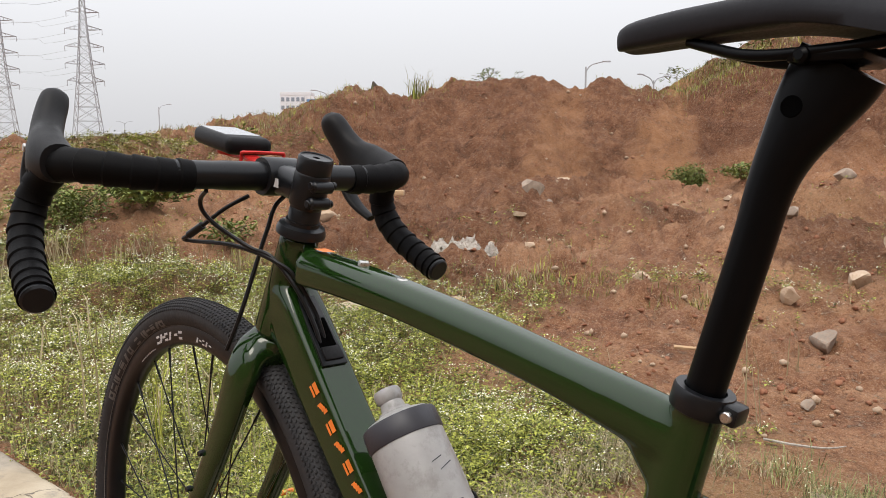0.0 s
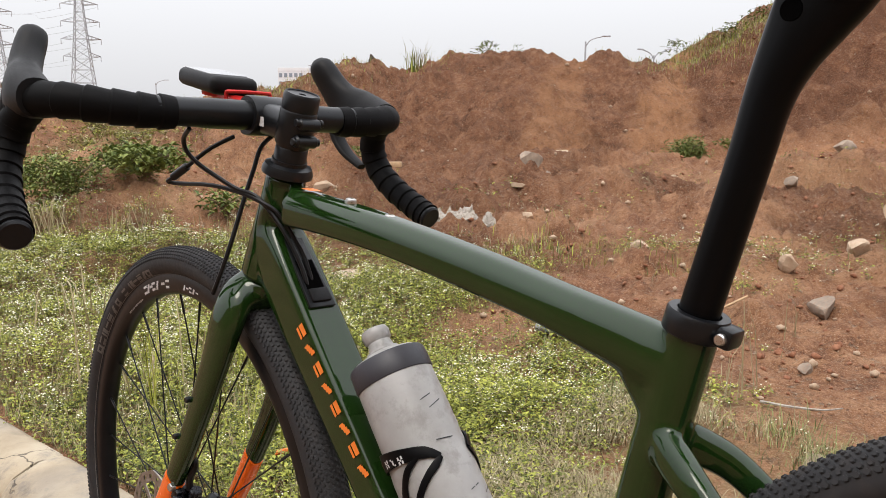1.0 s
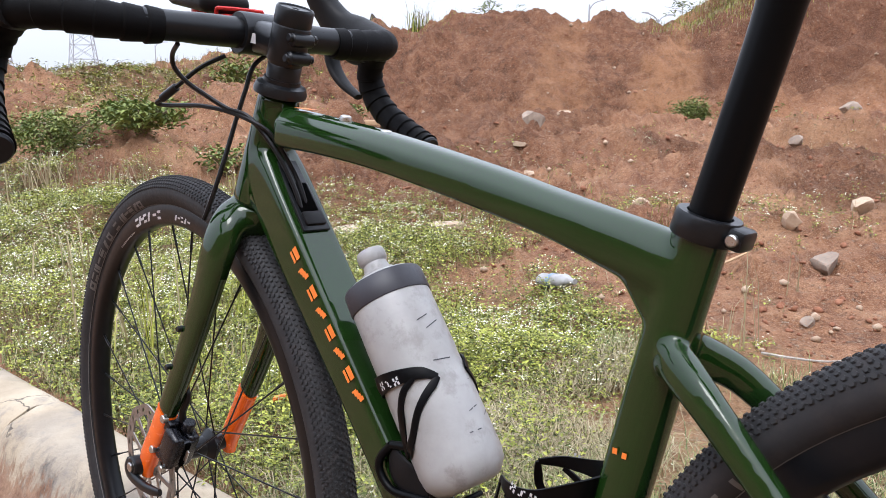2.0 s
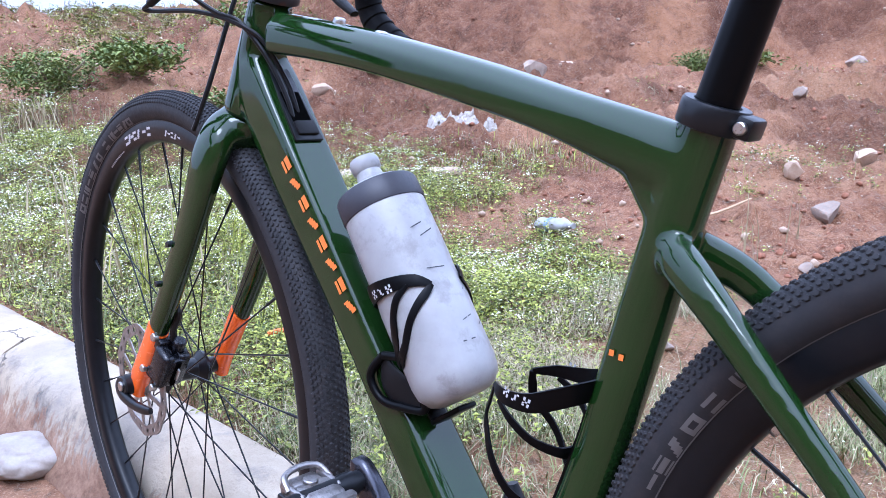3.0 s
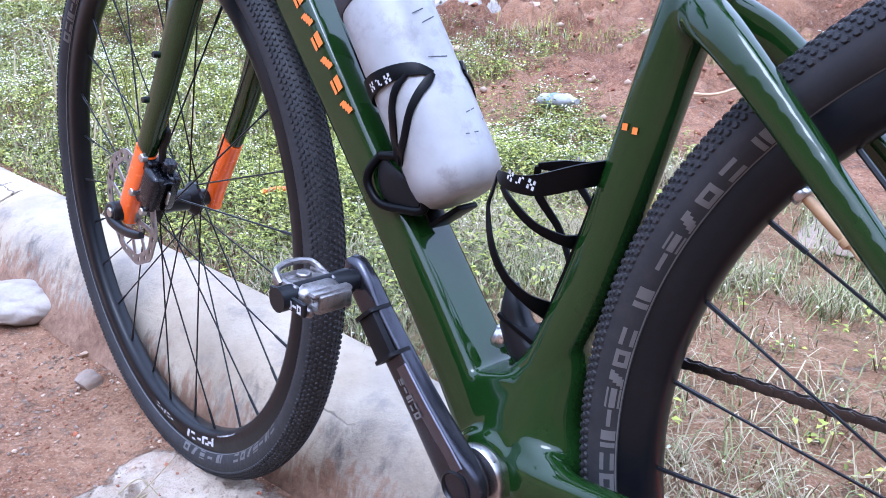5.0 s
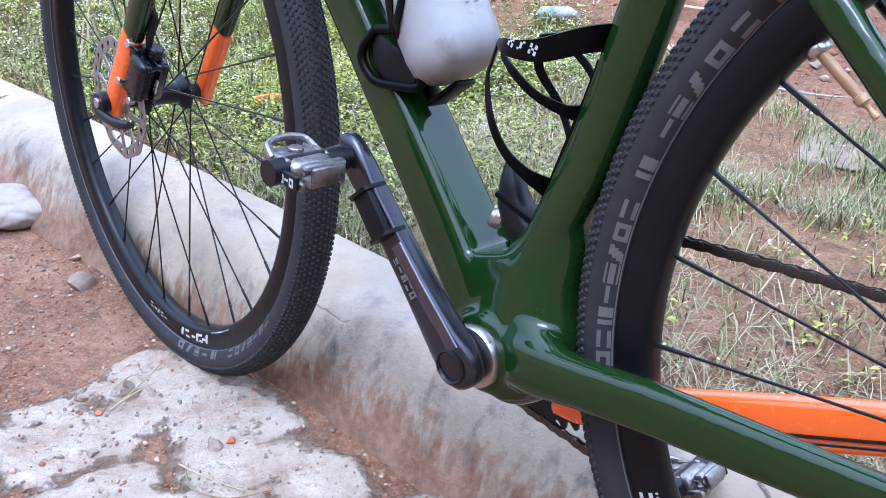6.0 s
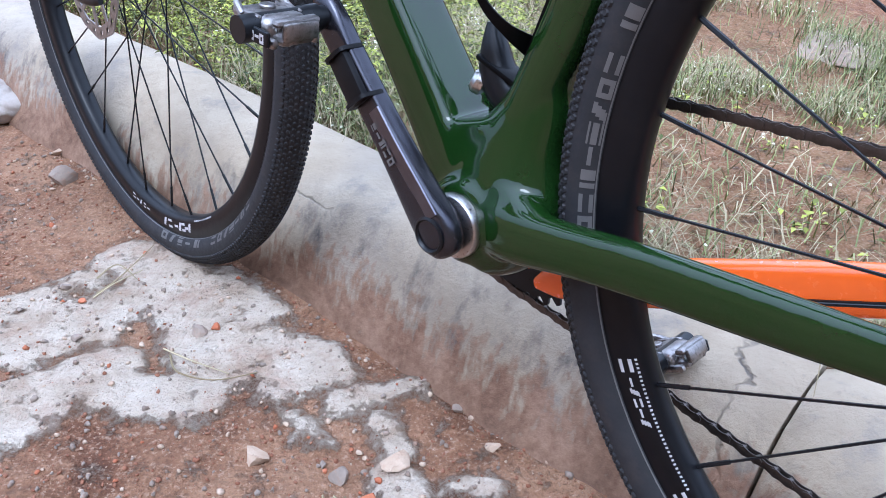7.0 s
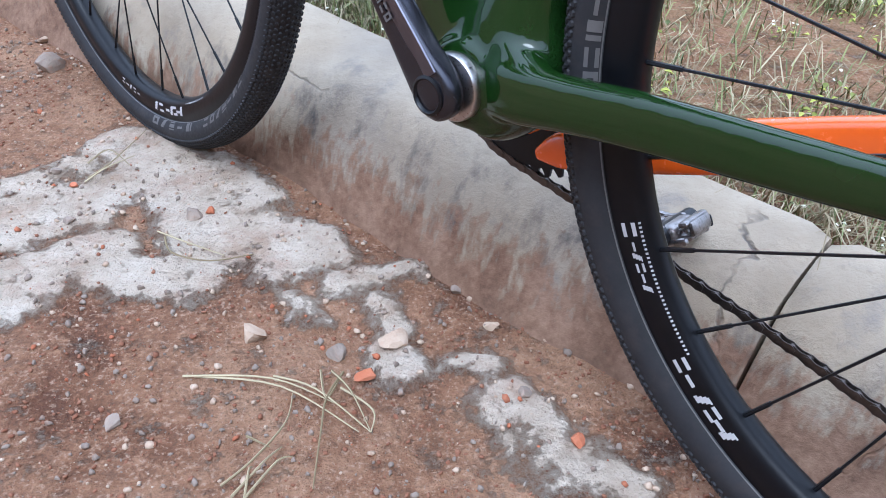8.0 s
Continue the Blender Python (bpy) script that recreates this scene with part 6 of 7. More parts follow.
def florets(at, radius):
    """Tiny five-sided flower heads, slightly domed."""
    n = len(at)
    ang = np.arange(5) * 2 * np.pi / 5
    tilt = rs.uniform(-0.5, 0.5, (n, 2))
    ring = np.stack([np.cos(ang), np.sin(ang), np.zeros(5)], -1)[None] * radius[:, None, None]
    ring[..., 2] = ring[..., 0] * tilt[:, :1] + ring[..., 1] * tilt[:, 1:]
    top = np.zeros((n, 1, 3))
    top[..., 2] = radius[:, None] * 0.7
    verts = (np.concatenate([ring, top], 1) + at[:, None]).reshape(-1, 3)
    k = np.arange(n)[:, None] * 6
    faces = np.concatenate([k + [j, (j + 1) % 5, 5] for j in range(5)])
    return verts, faces


def stuff_mesh(name, pieces, mat, label, category):
    verts, faces, base = [], [], 0
    for v, f in pieces:
        verts.append(v)
        faces.append(f + base)
        base += len(v)
    me = bpy.data.meshes.new(name)
    v, f = np.concatenate(verts), np.concatenate(faces)
    me.vertices.add(len(v))
    me.vertices.foreach_set("co", v.astype(np.float32).ravel())
    me.loops.add(len(f) * 3)
    me.loops.foreach_set("vertex_index", f.astype(np.int32).ravel())
    me.polygons.add(len(f))
    me.polygons.foreach_set("loop_start", np.arange(0, len(f) * 3, 3, dtype=np.int32))
    me.update()
    me.validate()
    me.materials.append(mat)
    return tagged(link(name, me), label, category, kind="stuff")


def scatter(n, r0, r1, a0, a1, power=1.0):
    """Random places in a fan round the bicycle, denser near it; angles in degrees from +x."""
    r = r0 * (r1 / r0) ** (rs.rand(n) ** power)
    a = np.radians(rs.uniform(a0, a1, n))
    return 0.2 + r * np.cos(a), 0.35 + r * np.sin(a)


def grow_weeds():
    x, y = scatter(98000, 0.6, 9.5, 38, 141, 0.8)
    u_all = KERB_DIR[0] * x + KERB_DIR[1] * y
    keep = rs.rand(len(x)) < grass_cover(x, y) * (0.70 + 0.8 * (fbm(x, y, 2.4, 3, 111) + 0.3)) * (0.35 + 0.65 * smoothstep(0.25, 0.8, behind_kerb(x, y))) * np.interp(u_all, [-1.3, -0.8], [1.0, 0.03])
    x, y = x[keep], y[keep]
    dist = np.hypot(x - 0.2, y - 0.35)
    mound = np.clip(fbm(x, y, 2.6, 3, 121) + 0.35, 0, 1)
    height = rs.uniform(0.018, 0.050, len(x)) * (0.40 + 2.0 * mound) * np.clip(0.8 + behind_kerb(x, y) * 0.35, 0.7, 1.15)
    root = on_ground(x, y)
    top = root + np.stack([rs.normal(0, 0.020, len(x)), rs.normal(0, 0.020, len(x)), height], -1)
    per = 14
    f = rs.rand(len(x), per) ** 0.6
    at = (root[:, None] + (top - root)[:, None] * f[..., None]).reshape(-1, 3) + rs.normal(0, 0.012, (len(x) * per, 3)) * [1, 1, 0.2]
    size = np.repeat(1.0 + 0.09 * np.clip(dist - 1.5, 0, 6), per)
    ln = rs.uniform(0.006, 0.0145, len(at)) * size
    green = leaves(at, ln, ln * rs.uniform(0.42, 0.72, len(at)), rs.uniform(0, 6.283, len(at)), rs.uniform(-0.35, 0.65, len(at)))
    few = np.flatnonzero(rs.rand(len(x)) < 0.75)
    stems = blades(root[few], height[few] * rs.uniform(0.9, 1.35, len(few)), np.full(len(few), 0.0013), rs.uniform(0, 6.283, len(few)), rs.uniform(0.1, 0.8, len(few)))
    stuff_mesh("weeds", [green, stems], GRASS, "low green flowering weeds matted behind the kerb", "weeds")
    thin = np.flatnonzero(rs.rand(len(x)) < 0.38)
    stuff_mesh("weed_straw", [blades(root[thin] + [0, 0, 0.006], height[thin] * rs.uniform(0.6, 1.7, len(thin)), rs.uniform(0.0009, 0.0018, len(thin)), rs.uniform(0, 6.283, len(thin)), rs.uniform(0.5, 1.6, len(thin)))], DRYGRASS, "pale dead stalks tangled in the weeds", "grass")
    lush = rs.rand(len(x)) < 0.44 * np.clip(0.8 + 1.5 * fbm(x, y, 1.1, 2, 131), 0.12, 1) * (behind_kerb(x, y) > 0.25)
    t, dl = np.repeat(top[lush], 6, 0), np.repeat(dist[lush], 6)
    t = t + rs.normal(0, 0.013, t.shape) * [1, 1, 0.35] + [0, 0, 0.004]
    stuff_mesh("flowers", [florets(t, rs.uniform(0.0014, 0.0030, len(t)) * (1 + 0.12 * np.clip(dl - 1.5, 0, 6)))], FLOWER, "scattered tiny white flower heads on the weeds", "flowers")


def grow_grass():
    x, y = scatter(150000, 0.55, 7, 25, 141, 0.85)
    n = behind_kerb(x, y)
    u_all = KERB_DIR[0] * x + KERB_DIR[1] * y
    fringe = smoothstep(0.178, 0.19, n) * (1 - smoothstep(0.5, 1.0, n)) * 0.6 * np.interp(KERB_DIR[0] * x + KERB_DIR[1] * y, [-1.0, -0.5], [1.0, 0.16]) * (0.5 + 1.6 * np.clip(fbm(x, y, 3.0, 3, 161) + 0.25, 0, 0.8))
    keep = rs.rand(len(x)) < np.maximum(fringe, grass_cover(x, y) * np.interp(KERB_DIR[0] * x + KERB_DIR[1] * y, [-1.3, -0.7], [0.13, 0.25]) * np.where(u_all > -0.9, np.clip(0.5 + 2.2 * fbm(x, y, 3.6, 3, 261), 0.05, 1.3), 1.0))
    x, y, n = x[keep], y[keep], n[keep]
    u = KERB_DIR[0] * x + KERB_DIR[1] * y
    ln = rs.uniform(0.04, 0.12, len(x)) * np.clip(0.6 + n * 0.5, 0.6, 1.0) * np.interp(u, [-1.4, -0.8], [1.0, 0.5])
    dry = rs.rand(len(x)) < np.clip(0.50 + 0.12 * smoothstep(-0.9, -0.2, u) + 0.5 * fbm(x, y, 2.0, 2, 171), 0.1, 0.9)
    yaw, bend, wd = rs.uniform(0, 6.283, len(x)), rs.uniform(0.25, 1.1, len(x)) * np.interp(u, [-1.4, -0.8], [1.0, 1.45]), rs.uniform(0.0012, 0.0028, len(x))
    g = on_ground(x, y)
    for mask, mat, name, label in ((~dry, SHORT_GRASS, "grass", "short green grass blades along the kerb"), (dry, DRYGRASS, "dry_grass", "bleached straw grass lying along the kerb")):
        stuff_mesh(name, [blades(g[mask], ln[mask], wd[mask], yaw[mask], bend[mask] * (1.3 if mat is DRYGRASS else 1))], mat, label, "grass")
    # thin cover on the slopes and the crest of the heap
    x, y = scatter(60000, 5, 16, 42, 140, 1.0)
    left = smoothstep(-1.5, -2.8, x + 0.14 * (y - 6)) * smoothstep(-0.1, 0.12, fbm(x, y, 0.8, 3, 91)) * smoothstep(5.6, 6.8, y)
    crest = np.exp(-((y - 13.3) / 0.9) ** 2) * (smoothstep(-0.9, -1.4, x) + smoothstep(3.9, 4.6, x) * smoothstep(6.6, 5.6, x)) * 0.9
    spots = smoothstep(0.2, 0.34, fbm(x, y, 0.9, 3, 151)) * 0.25
    keep = rs.rand(len(x)) < np.maximum(np.maximum(left, crest), spots * (y < 9.5))
    x, y = x[keep], y[keep]
    # denser growth along the crest
    for cx, cy, rx, ry, n in ((4.25, 12.95, 0.5, 0.30, 3000), (4.9, 12.6, 0.45, 0.35, 1800), (-1.75, 12.6, 0.5, 0.5, 1500), (-2.4, 11.6, 0.6, 0.7, 2200), (-3.4, 9.8, 0.9, 0.8, 2600), (0.15, 13.0, 0.3, 0.3, 200), (0.69, 4.3, 0.24, 0.17, 900), (1.25, 3.75, 0.12, 0.08, 160), (-2.5, 8.0, 0.6, 0.7, 2200), (-3.6, 8.6, 0.8, 0.8, 2400), (-4.2, 12.4, 0.8, 0.8, 2000)):
        x, y = np.append(x, rs.normal(cx, rx, n)), np.append(y, rs.normal(cy, ry, n))
    d = np.hypot(x, y)
    ln = rs.uniform(0.03, 0.10, len(x)) * (0.6 + d * 0.05)
    g = on_ground(x, y)
    dry = rs.rand(len(x)) < 0.42
    yaw, bend, wd = rs.uniform(0, 6.283, len(x)), rs.uniform(0.2, 1.0, len(x)), rs.uniform(0.003, 0.008, len(x)) * (0.6 + d * 0.06)
    for mask, mat, label in ((~dry, GRASS, "patchy green growth on the earth slopes"), (dry, DRYGRASS, "pale dry growth on the earth slopes")):
        tall = mask & ((y > 11.5) | (y < 5.5) | (rs.rand(len(y)) < 0.35))
        pieces = [blades(g[tall], ln[tall], wd[tall] * 0.6, yaw[tall], bend[tall])]
        for k in range(2):
            low = mask & (y < 11.5) & (y > 5.5)
            p = g[low] + rs.normal(0, 0.025, g[low].shape) * [1, 1, 0.4] + [0, 0, 0.02]
            pieces.append(leaves(p, ln[low] * 0.42, ln[low] * 0.2, rs.uniform(0, 6.283, len(p)), rs.uniform(-0.2, 0.8, len(p))))
        stuff_mesh("slope_grass", pieces, mat, label, "grass")


def grow_verge():
    """Short trampled grass and straw between the kerb and the bare field, in ragged patches."""
    s, n = rs.uniform(-1.15, 0.5, 120000), rs.uniform(0.185, 1.75, 120000)
    x, y = KERB_DIR[0] * s + KERB_NORMAL[0] * (n + KERB_FOOT), KERB_DIR[1] * s + KERB_NORMAL[1] * (n + KERB_FOOT)
    patch = np.clip(0.46 + 2.6 * fbm(x, y, 3.4, 4, 271), 0.02, 0.9) * (1 - smoothstep(1.2, 1.7, n + 0.5 * fbm(x, y, 2.1, 3, 281)))
    patch = patch * (1 - 0.85 * smoothstep(-0.62, -0.30, s) * smoothstep(0.30, 0.45, n) * (1 - smoothstep(0.62, 0.8, n)))
    keep = rs.rand(len(x)) < patch
    x, y, n = x[keep], y[keep], n[keep]
    count = len(x)
    dry = rs.rand(count) < np.clip(0.50 + 1.3 * fbm(x, y, 2.7, 3, 291), 0.15, 0.92)
    ln = 0.018 + 0.062 * rs.rand(count) ** 1.6
    yaw, wd = rs.uniform(0, 6.283, count), rs.uniform(0.0010, 0.0022, count)
    bend = np.where(dry, rs.uniform(0.9, 1.9, count), rs.uniform(0.3, 1.2, count))
    g = on_ground(x, y)
    for mask, mat, name, label in ((~dry, SHORT_GRASS, "verge_grass", "short trampled green grass beside the kerb"), (dry, DRYGRASS, "verge_straw", "flattened pale straw beside the kerb")):
        stuff_mesh(name, [blades(g[mask], ln[mask], wd[mask], yaw[mask], bend[mask])], mat, label, "grass")
    few = rs.rand(count) < 0.03
    stuff_mesh("verge_flowers", [florets(g[few] + [0, 0, 0.02], rs.uniform(0.0016, 0.0032, int(few.sum())))], FLOWER, "a few tiny white flowers in the short grass", "flowers")


grow_weeds()
grow_grass()
grow_verge()


def grow_bush(x, y, radius, height, count, label, leaf=0.035, mat=None):
    z = float(ground_height(x, y))
    bush = tagged(new("bush"), label, "bush")
    bush.location = (x, y, z)
    bm = bmesh.new()
    for k in range(7):
        a = 2 * math.pi * k / 7 + 0.4
        pipe(bm, [(0, -0.03, 0), (radius * 0.25 * math.cos(a), height * 0.4, radius * 0.25 * math.sin(a)), (radius * 0.62 * math.cos(a), height * rs.uniform(0.6, 0.85), radius * 0.62 * math.sin(a))], 0.006 + radius * 0.01, 5, 3)
    part("stem", bm, BARK, bush)
    u = rs.normal(0, 1, (count, 3))
    u = u / np.linalg.norm(u, axis=1, keepdims=True) * (rs.rand(count, 1) ** 0.4)
    lump = 1 + 0.35 * np.sin(u[:, :1] * 5 + x) * np.cos(u[:, 1:2] * 4 + y)
    p = u * lump * [radius, radius, height * 0.5] + [0, 0, height * 0.52]
    p = p[p[:, 2] > 0.01]
    ln = rs.uniform(0.6, 1.4, len(p)) * leaf
    v, f = leaves(p, ln, ln * 0.5, rs.uniform(0, 6.283, len(p)), rs.uniform(-0.5, 0.9, len(p)))
    me = bpy.data.meshes.new("crown")
    me.from_pydata(v.tolist(), [], f.tolist())
    me.materials.append(mat or BUSH)
    link("crown", me, bush)
    return bush


for x, y, r, h, c, label, lf in ((2.78, 8.9, 0.22, 0.33, 2600, "small dark green bush at the foot of the heap", 0.032), (-2.36, 5.75, 0.36, 0.30, 3600, "dense green bush on the grassy slope", 0.030), (-2.1, 6.2, 0.24, 0.26, 1800, "rounded green bush on the grassy slope", 0.035), (-1.75, 5.7, 0.26, 0.20, 1100, "low green bush on the grassy slope", 0.05), (3.25, 8.6, 0.24, 0.16, 500, "low green weeds at the foot of the heap", 0.05), (-1.75, 8.2, 0.22, 0.3, 450, "small green bush on the bare slope", 0.06), (-0.55, 7.0, 0.14, 0.14, 250, "small weed clump on bare earth", 0.04), (-1.1, 5.2, 0.16, 0.16, 300, "small weed clump on bare earth", 0.04)):
    grow_bush(x, y, r, h, c, label, lf)


def grow_tuft(x, y, height, count, spread, mat, label, category="grass tuft", width=0.008, bend=0.55):
    z = float(ground_height(x, y))
    root = np.zeros((count, 3))
    root[:, :2] = rs.normal(0, spread * 0.22, (count, 2))
    v, f = blades(root, height * rs.uniform(0.55, 1.1, count), np.full(count, width), rs.uniform(0, 6.283, count), rs.uniform(0.05, bend, count))
    me = bpy.data.meshes.new("grass_tuft")
    me.from_pydata(v.tolist(), [], f.tolist())
    me.materials.append(mat)
    ob = tagged(link("grass_tuft", me), label, category, kind="stuff")
    ob.location = (x, y, z - 0.01)


grow_tuft(-0.22, 13.2, 0.55, 46, 0.40, GRASS, "tall dark grass tuft on the crest", width=0.013, bend=0.85)
grow_tuft(-0.15, 13.25, 0.55, 26, 0.3, DRYGRASS, "tall dry grass tuft on the crest", width=0.011, bend=0.9)
for x, y, h, c in ((-1.95, 4.75, 0.36, 60), (-1.55, 4.9, 0.30, 50), (-2.3, 4.6, 0.33, 40), (-2.75, 5.4, 0.4, 40), (-0.9, 4.5, 0.22, 30), (-3.3, 5.9, 0.4, 40), (-1.05, 3.1, 0.30, 18), (-0.62, 2.45, 0.34, 16)):
    grow_tuft(x, y, h, c, 0.4, DRYGRASS, "dry straw-coloured grass tuft", width=0.006, bend=0.8)
for x, y, h, c in ((-0.52, 2.3, 0.36, 22), (-0.15, 2.05, 0.28, 16), (-0.35, 2.6, 0.32, 16)):
    grow_tuft(x, y, h, c, 0.3, GRASS, "tall thin green grass tuft", width=0.003, bend=0.6)
for x, y, h in ((1.02, 2.45, 0.34), (0.93, 2.35, 0.24), (1.35, 2.9, 0.2)):
    grow_tuft(x, y, h, 5, 0.1, DRYGRASS, "lone dry weed stalk on bare earth", "weed stalk", 0.004, 0.3)

# ---- stones and rubble ----
def stone_mesh(seed, size, flat, detail=2, jag=0.35):
    bm = bmesh.new()
    bmesh.ops.create_icosphere(bm, subdivisions=detail, radius=0.5)
    r = random.Random(seed)
    planes = [(Vector((r.gauss(0, 1), r.gauss(0, 1), r.gauss(0, 0.8))).normalized(), r.uniform(0.18, 0.36)) for _ in range(11)]
    for v in bm.verts:
        for n, d in planes:
            over = v.co.dot(n) - d
            if over > 0:
                v.co -= n * over * 0.98
        v.co *= 1 + jag * 0.25 * noise.noise(v.co * 5 + Vector((seed, 0, 0)))
        v.co.x *= size[0]
        v.co.y *= size[1]
        v.co.z *= size[2] * flat
    me = bpy.data.meshes.new("stone")
    bm.to_mesh(me)
    bm.free()
    me.shade_smooth()
    me.set_sharp_from_angle(angle=radians(28))
    return me


def stone_at(x, y, sx, sy, sz, mat, label, seed, name="stone", category="stone", turn=None):
    me = stone_mesh(seed, (sx, sy, sz), 1.0, 3 if max(sx, sy) > 0.12 else 2)
    me.materials.append(mat)
    ob = tagged(link(name, me), label, category)
    ob.location = (x, y, float(ground_height(x, y)) + sz * 0.22)
    ob.rotation_euler = (0, 0, turn if turn is not None else seed * 1.7)
    return ob


PALE_ROCKS = [(1.16, 4.2, .20, .12, .08), (2.2, 6.75, .16, .12, .16), (1.66, 3.72, .15, .12, .11), (2.15, 4.1, .17, .14, .12), (2.5, 4.45, .19, .16, .20), (1.42, 4.3, .12, .09, .08), (0.72, 5.2, .13, .09, .06), (1.42, 8.6, .30, .18, .12), (0.72, 6.1, .16, .1, .06), (-0.55, 5.55, .20, .12, .1), (2.6, 7.2, .22, .14, .08), (1.9, 6.3, .14, .1, .06), (3.7, 7.0, .34, .2, .14), (4.3, 7.6, .4, .22, .16), (1.75, 2.35, .06, .04, .03), (2.9, 8.0, .2, .16, .1), (1.0, 7.6, .14, .1, .08), (-1.35, 5.6, .14, .1, .1)]
GREY_ROCKS = [(1.57, 3.22, .15, .13, .125), (0.98, 7.25, .30, .22, .20), (1.12, 7.45, .2, .18, .14), (3.9, 7.9, .3, .2, .16), (0.70, 2.05, .05, .04, .035), (1.25, 2.6, .07, .05, .04), (2.3, 5.2, .12, .1, .08)]
for k, (x, y, sx, sy, sz) in enumerate(PALE_ROCKS):
    stone_at(x, y, sx, sy, sz, STONE_PALE, "pale angular rubble stone on red earth", 10 + k)
for k, (x, y, sx, sy, sz) in enumerate(GREY_ROCKS):
    stone_at(x, y, sx, sy, sz, STONE_GREY, "grey angular stone on red earth", 60 + k)

# loose stones on the roadside by the front wheel
NEAR_STONES = [(-0.030, 1.112, .026, .022, .016, 1), (-0.162, 1.094, .020, .018, .013, 1), (-0.012, 1.118, .015, .013, .011, 3), (0.070, 0.930, .050, .028, .026, 0), (0.181, 0.876, .030, .022, .016, 2), (0.296, 0.944, .022, .014, .012, 0), (-0.024, 0.816, .024, .020, .014, 1), (0.319, 0.856, .018, .016, .012, 1), (0.150, 0.905, .026, .022, .016, 1), (0.262, 0.996, .016, .014, .010, 1), (0.258, 1.022, .014, .012, .010, 1), (-0.329, 1.470, .052, .046, .042, 1), (-0.421, 1.638, .05, .032, .026, 0), (-0.37, 1.56, .03, .02, .016, 0), (-0.21, 1.19, .018, .016, .013, 1), (0.205, 0.918, .040, .034, .012, 0), (-0.18, 1.165, .012, .012, .008, 3), (0.36, 0.80, .020, .016, .012, 3)]
for k, (x, y, sx, sy, sz, m) in enumerate(NEAR_STONES):
    stone_at(x, y, sx, sy, sz, (STONE_PALE, STONE_GREY, BRICK_RED, BRICK_RED)[m], ("pale cement crumb on the roadside dirt", "small grey pebble on the roadside dirt", "orange brick fragment on the roadside dirt", "small red brick crumb on the roadside dirt")[m], 100 + k, "pebble", "pebble")


def gravel():
    """Crumbs and clods strewn over the roadside and the bare field."""
    for mat, name, label, n, far, seed in ((STONE_RED, "earth_crumbs", "strewn crumbs of red earth", 22000, False, 1), (STONE_GREY, "grit", "strewn small grey grit", 7000, False, 2), (STONE_PALE, "cement_grit", "strewn pale cement grit", 4200, False, 3), (BRICK_RED, "brick_grit", "strewn orange brick crumbs", 700, False, 6), (STONE_GREY, "small_pebbles", "small rounded grey pebbles on the dirt", 380, False, 7), (STONE_RED, "earth_clods", "clods of red earth strewn over the field", 9000, True, 4), (STONE_PALE, "field_rubble", "pale small rubble strewn over the field", 1500, True, 5)):
        r = np.random.RandomState(seed)
        tmpl = stone_mesh(seed + 300, (1, 1, 0.75), 1.0, 1)
        tv = np.array([v.co for v in tmpl.vertices])
        tf = np.array([p.vertices for p in tmpl.polygons])
        bpy.data.meshes.remove(tmpl)
        if far:
            rad = 2.2 * (14 / 2.2) ** r.rand(n)
            a = np.radians(r.uniform(42, 128, n))
            x, y = 0.2 + rad * np.cos(a), 0.35 + rad * np.sin(a)
            size = 0.005 + 0.020 * r.rand(n) ** 6 * (1 + rad / 4)
            size = size * (1.25 if mat is STONE_PALE else 1.0)
            ok = (behind_kerb(x, y) > 0.3) & (r.rand(n) > grass_cover(x, y) * 0.9)
        else:
            x, y = r.uniform(-0.7, 0.7, n), 0.5 + 1.1 * r.rand(n) ** 1.3
            size = 0.004 + 0.007 * r.rand(n) ** 1.6 if name == "small_pebbles" else 0.0013 + (0.0060 if mat is STONE_RED else 0.0095) * r.rand(n) ** 4.0
            ok = (behind_kerb(x, y) < 0.0) & ((mat is not STONE_RED) | (r.rand(n) > 0.85 * cement_band(x, y)))
        x, y, size = x[ok], y[ok], size[ok]
        yaw = r.uniform(0, 6.283, len(x))
        c, s = np.cos(yaw)[:, None], np.sin(yaw)[:, None]
        sc = size[:, None, None] * r.uniform(0.7, 1.3, (len(x), 1, 3))
        v = tv[None] * sc
        v = np.stack([v[..., 0] * c - v[..., 1] * s, v[..., 0] * s + v[..., 1] * c, v[..., 2]], -1)
        v = v + np.stack([x, y, ground_height(x, y) + size * 0.15], -1)[:, None]
        f = (tf[None] + (np.arange(len(x)) * len(tv))[:, None, None]).reshape(-1, 3)
        stuff_mesh(name, [(v.reshape(-1, 3), f)], mat, label, "gravel")


gravel()


def straw(points, radius, mat, label, category="straw", name="straw_stalk"):
    bm = pipe(bmesh.new(), [(x, float(ground_height(x, y)) + h, y) for x, y, h in points], lambda f: radius * (1.1 - 0.6 * f), 6, 5)
    return tagged(part(name, bm, mat), label, category)


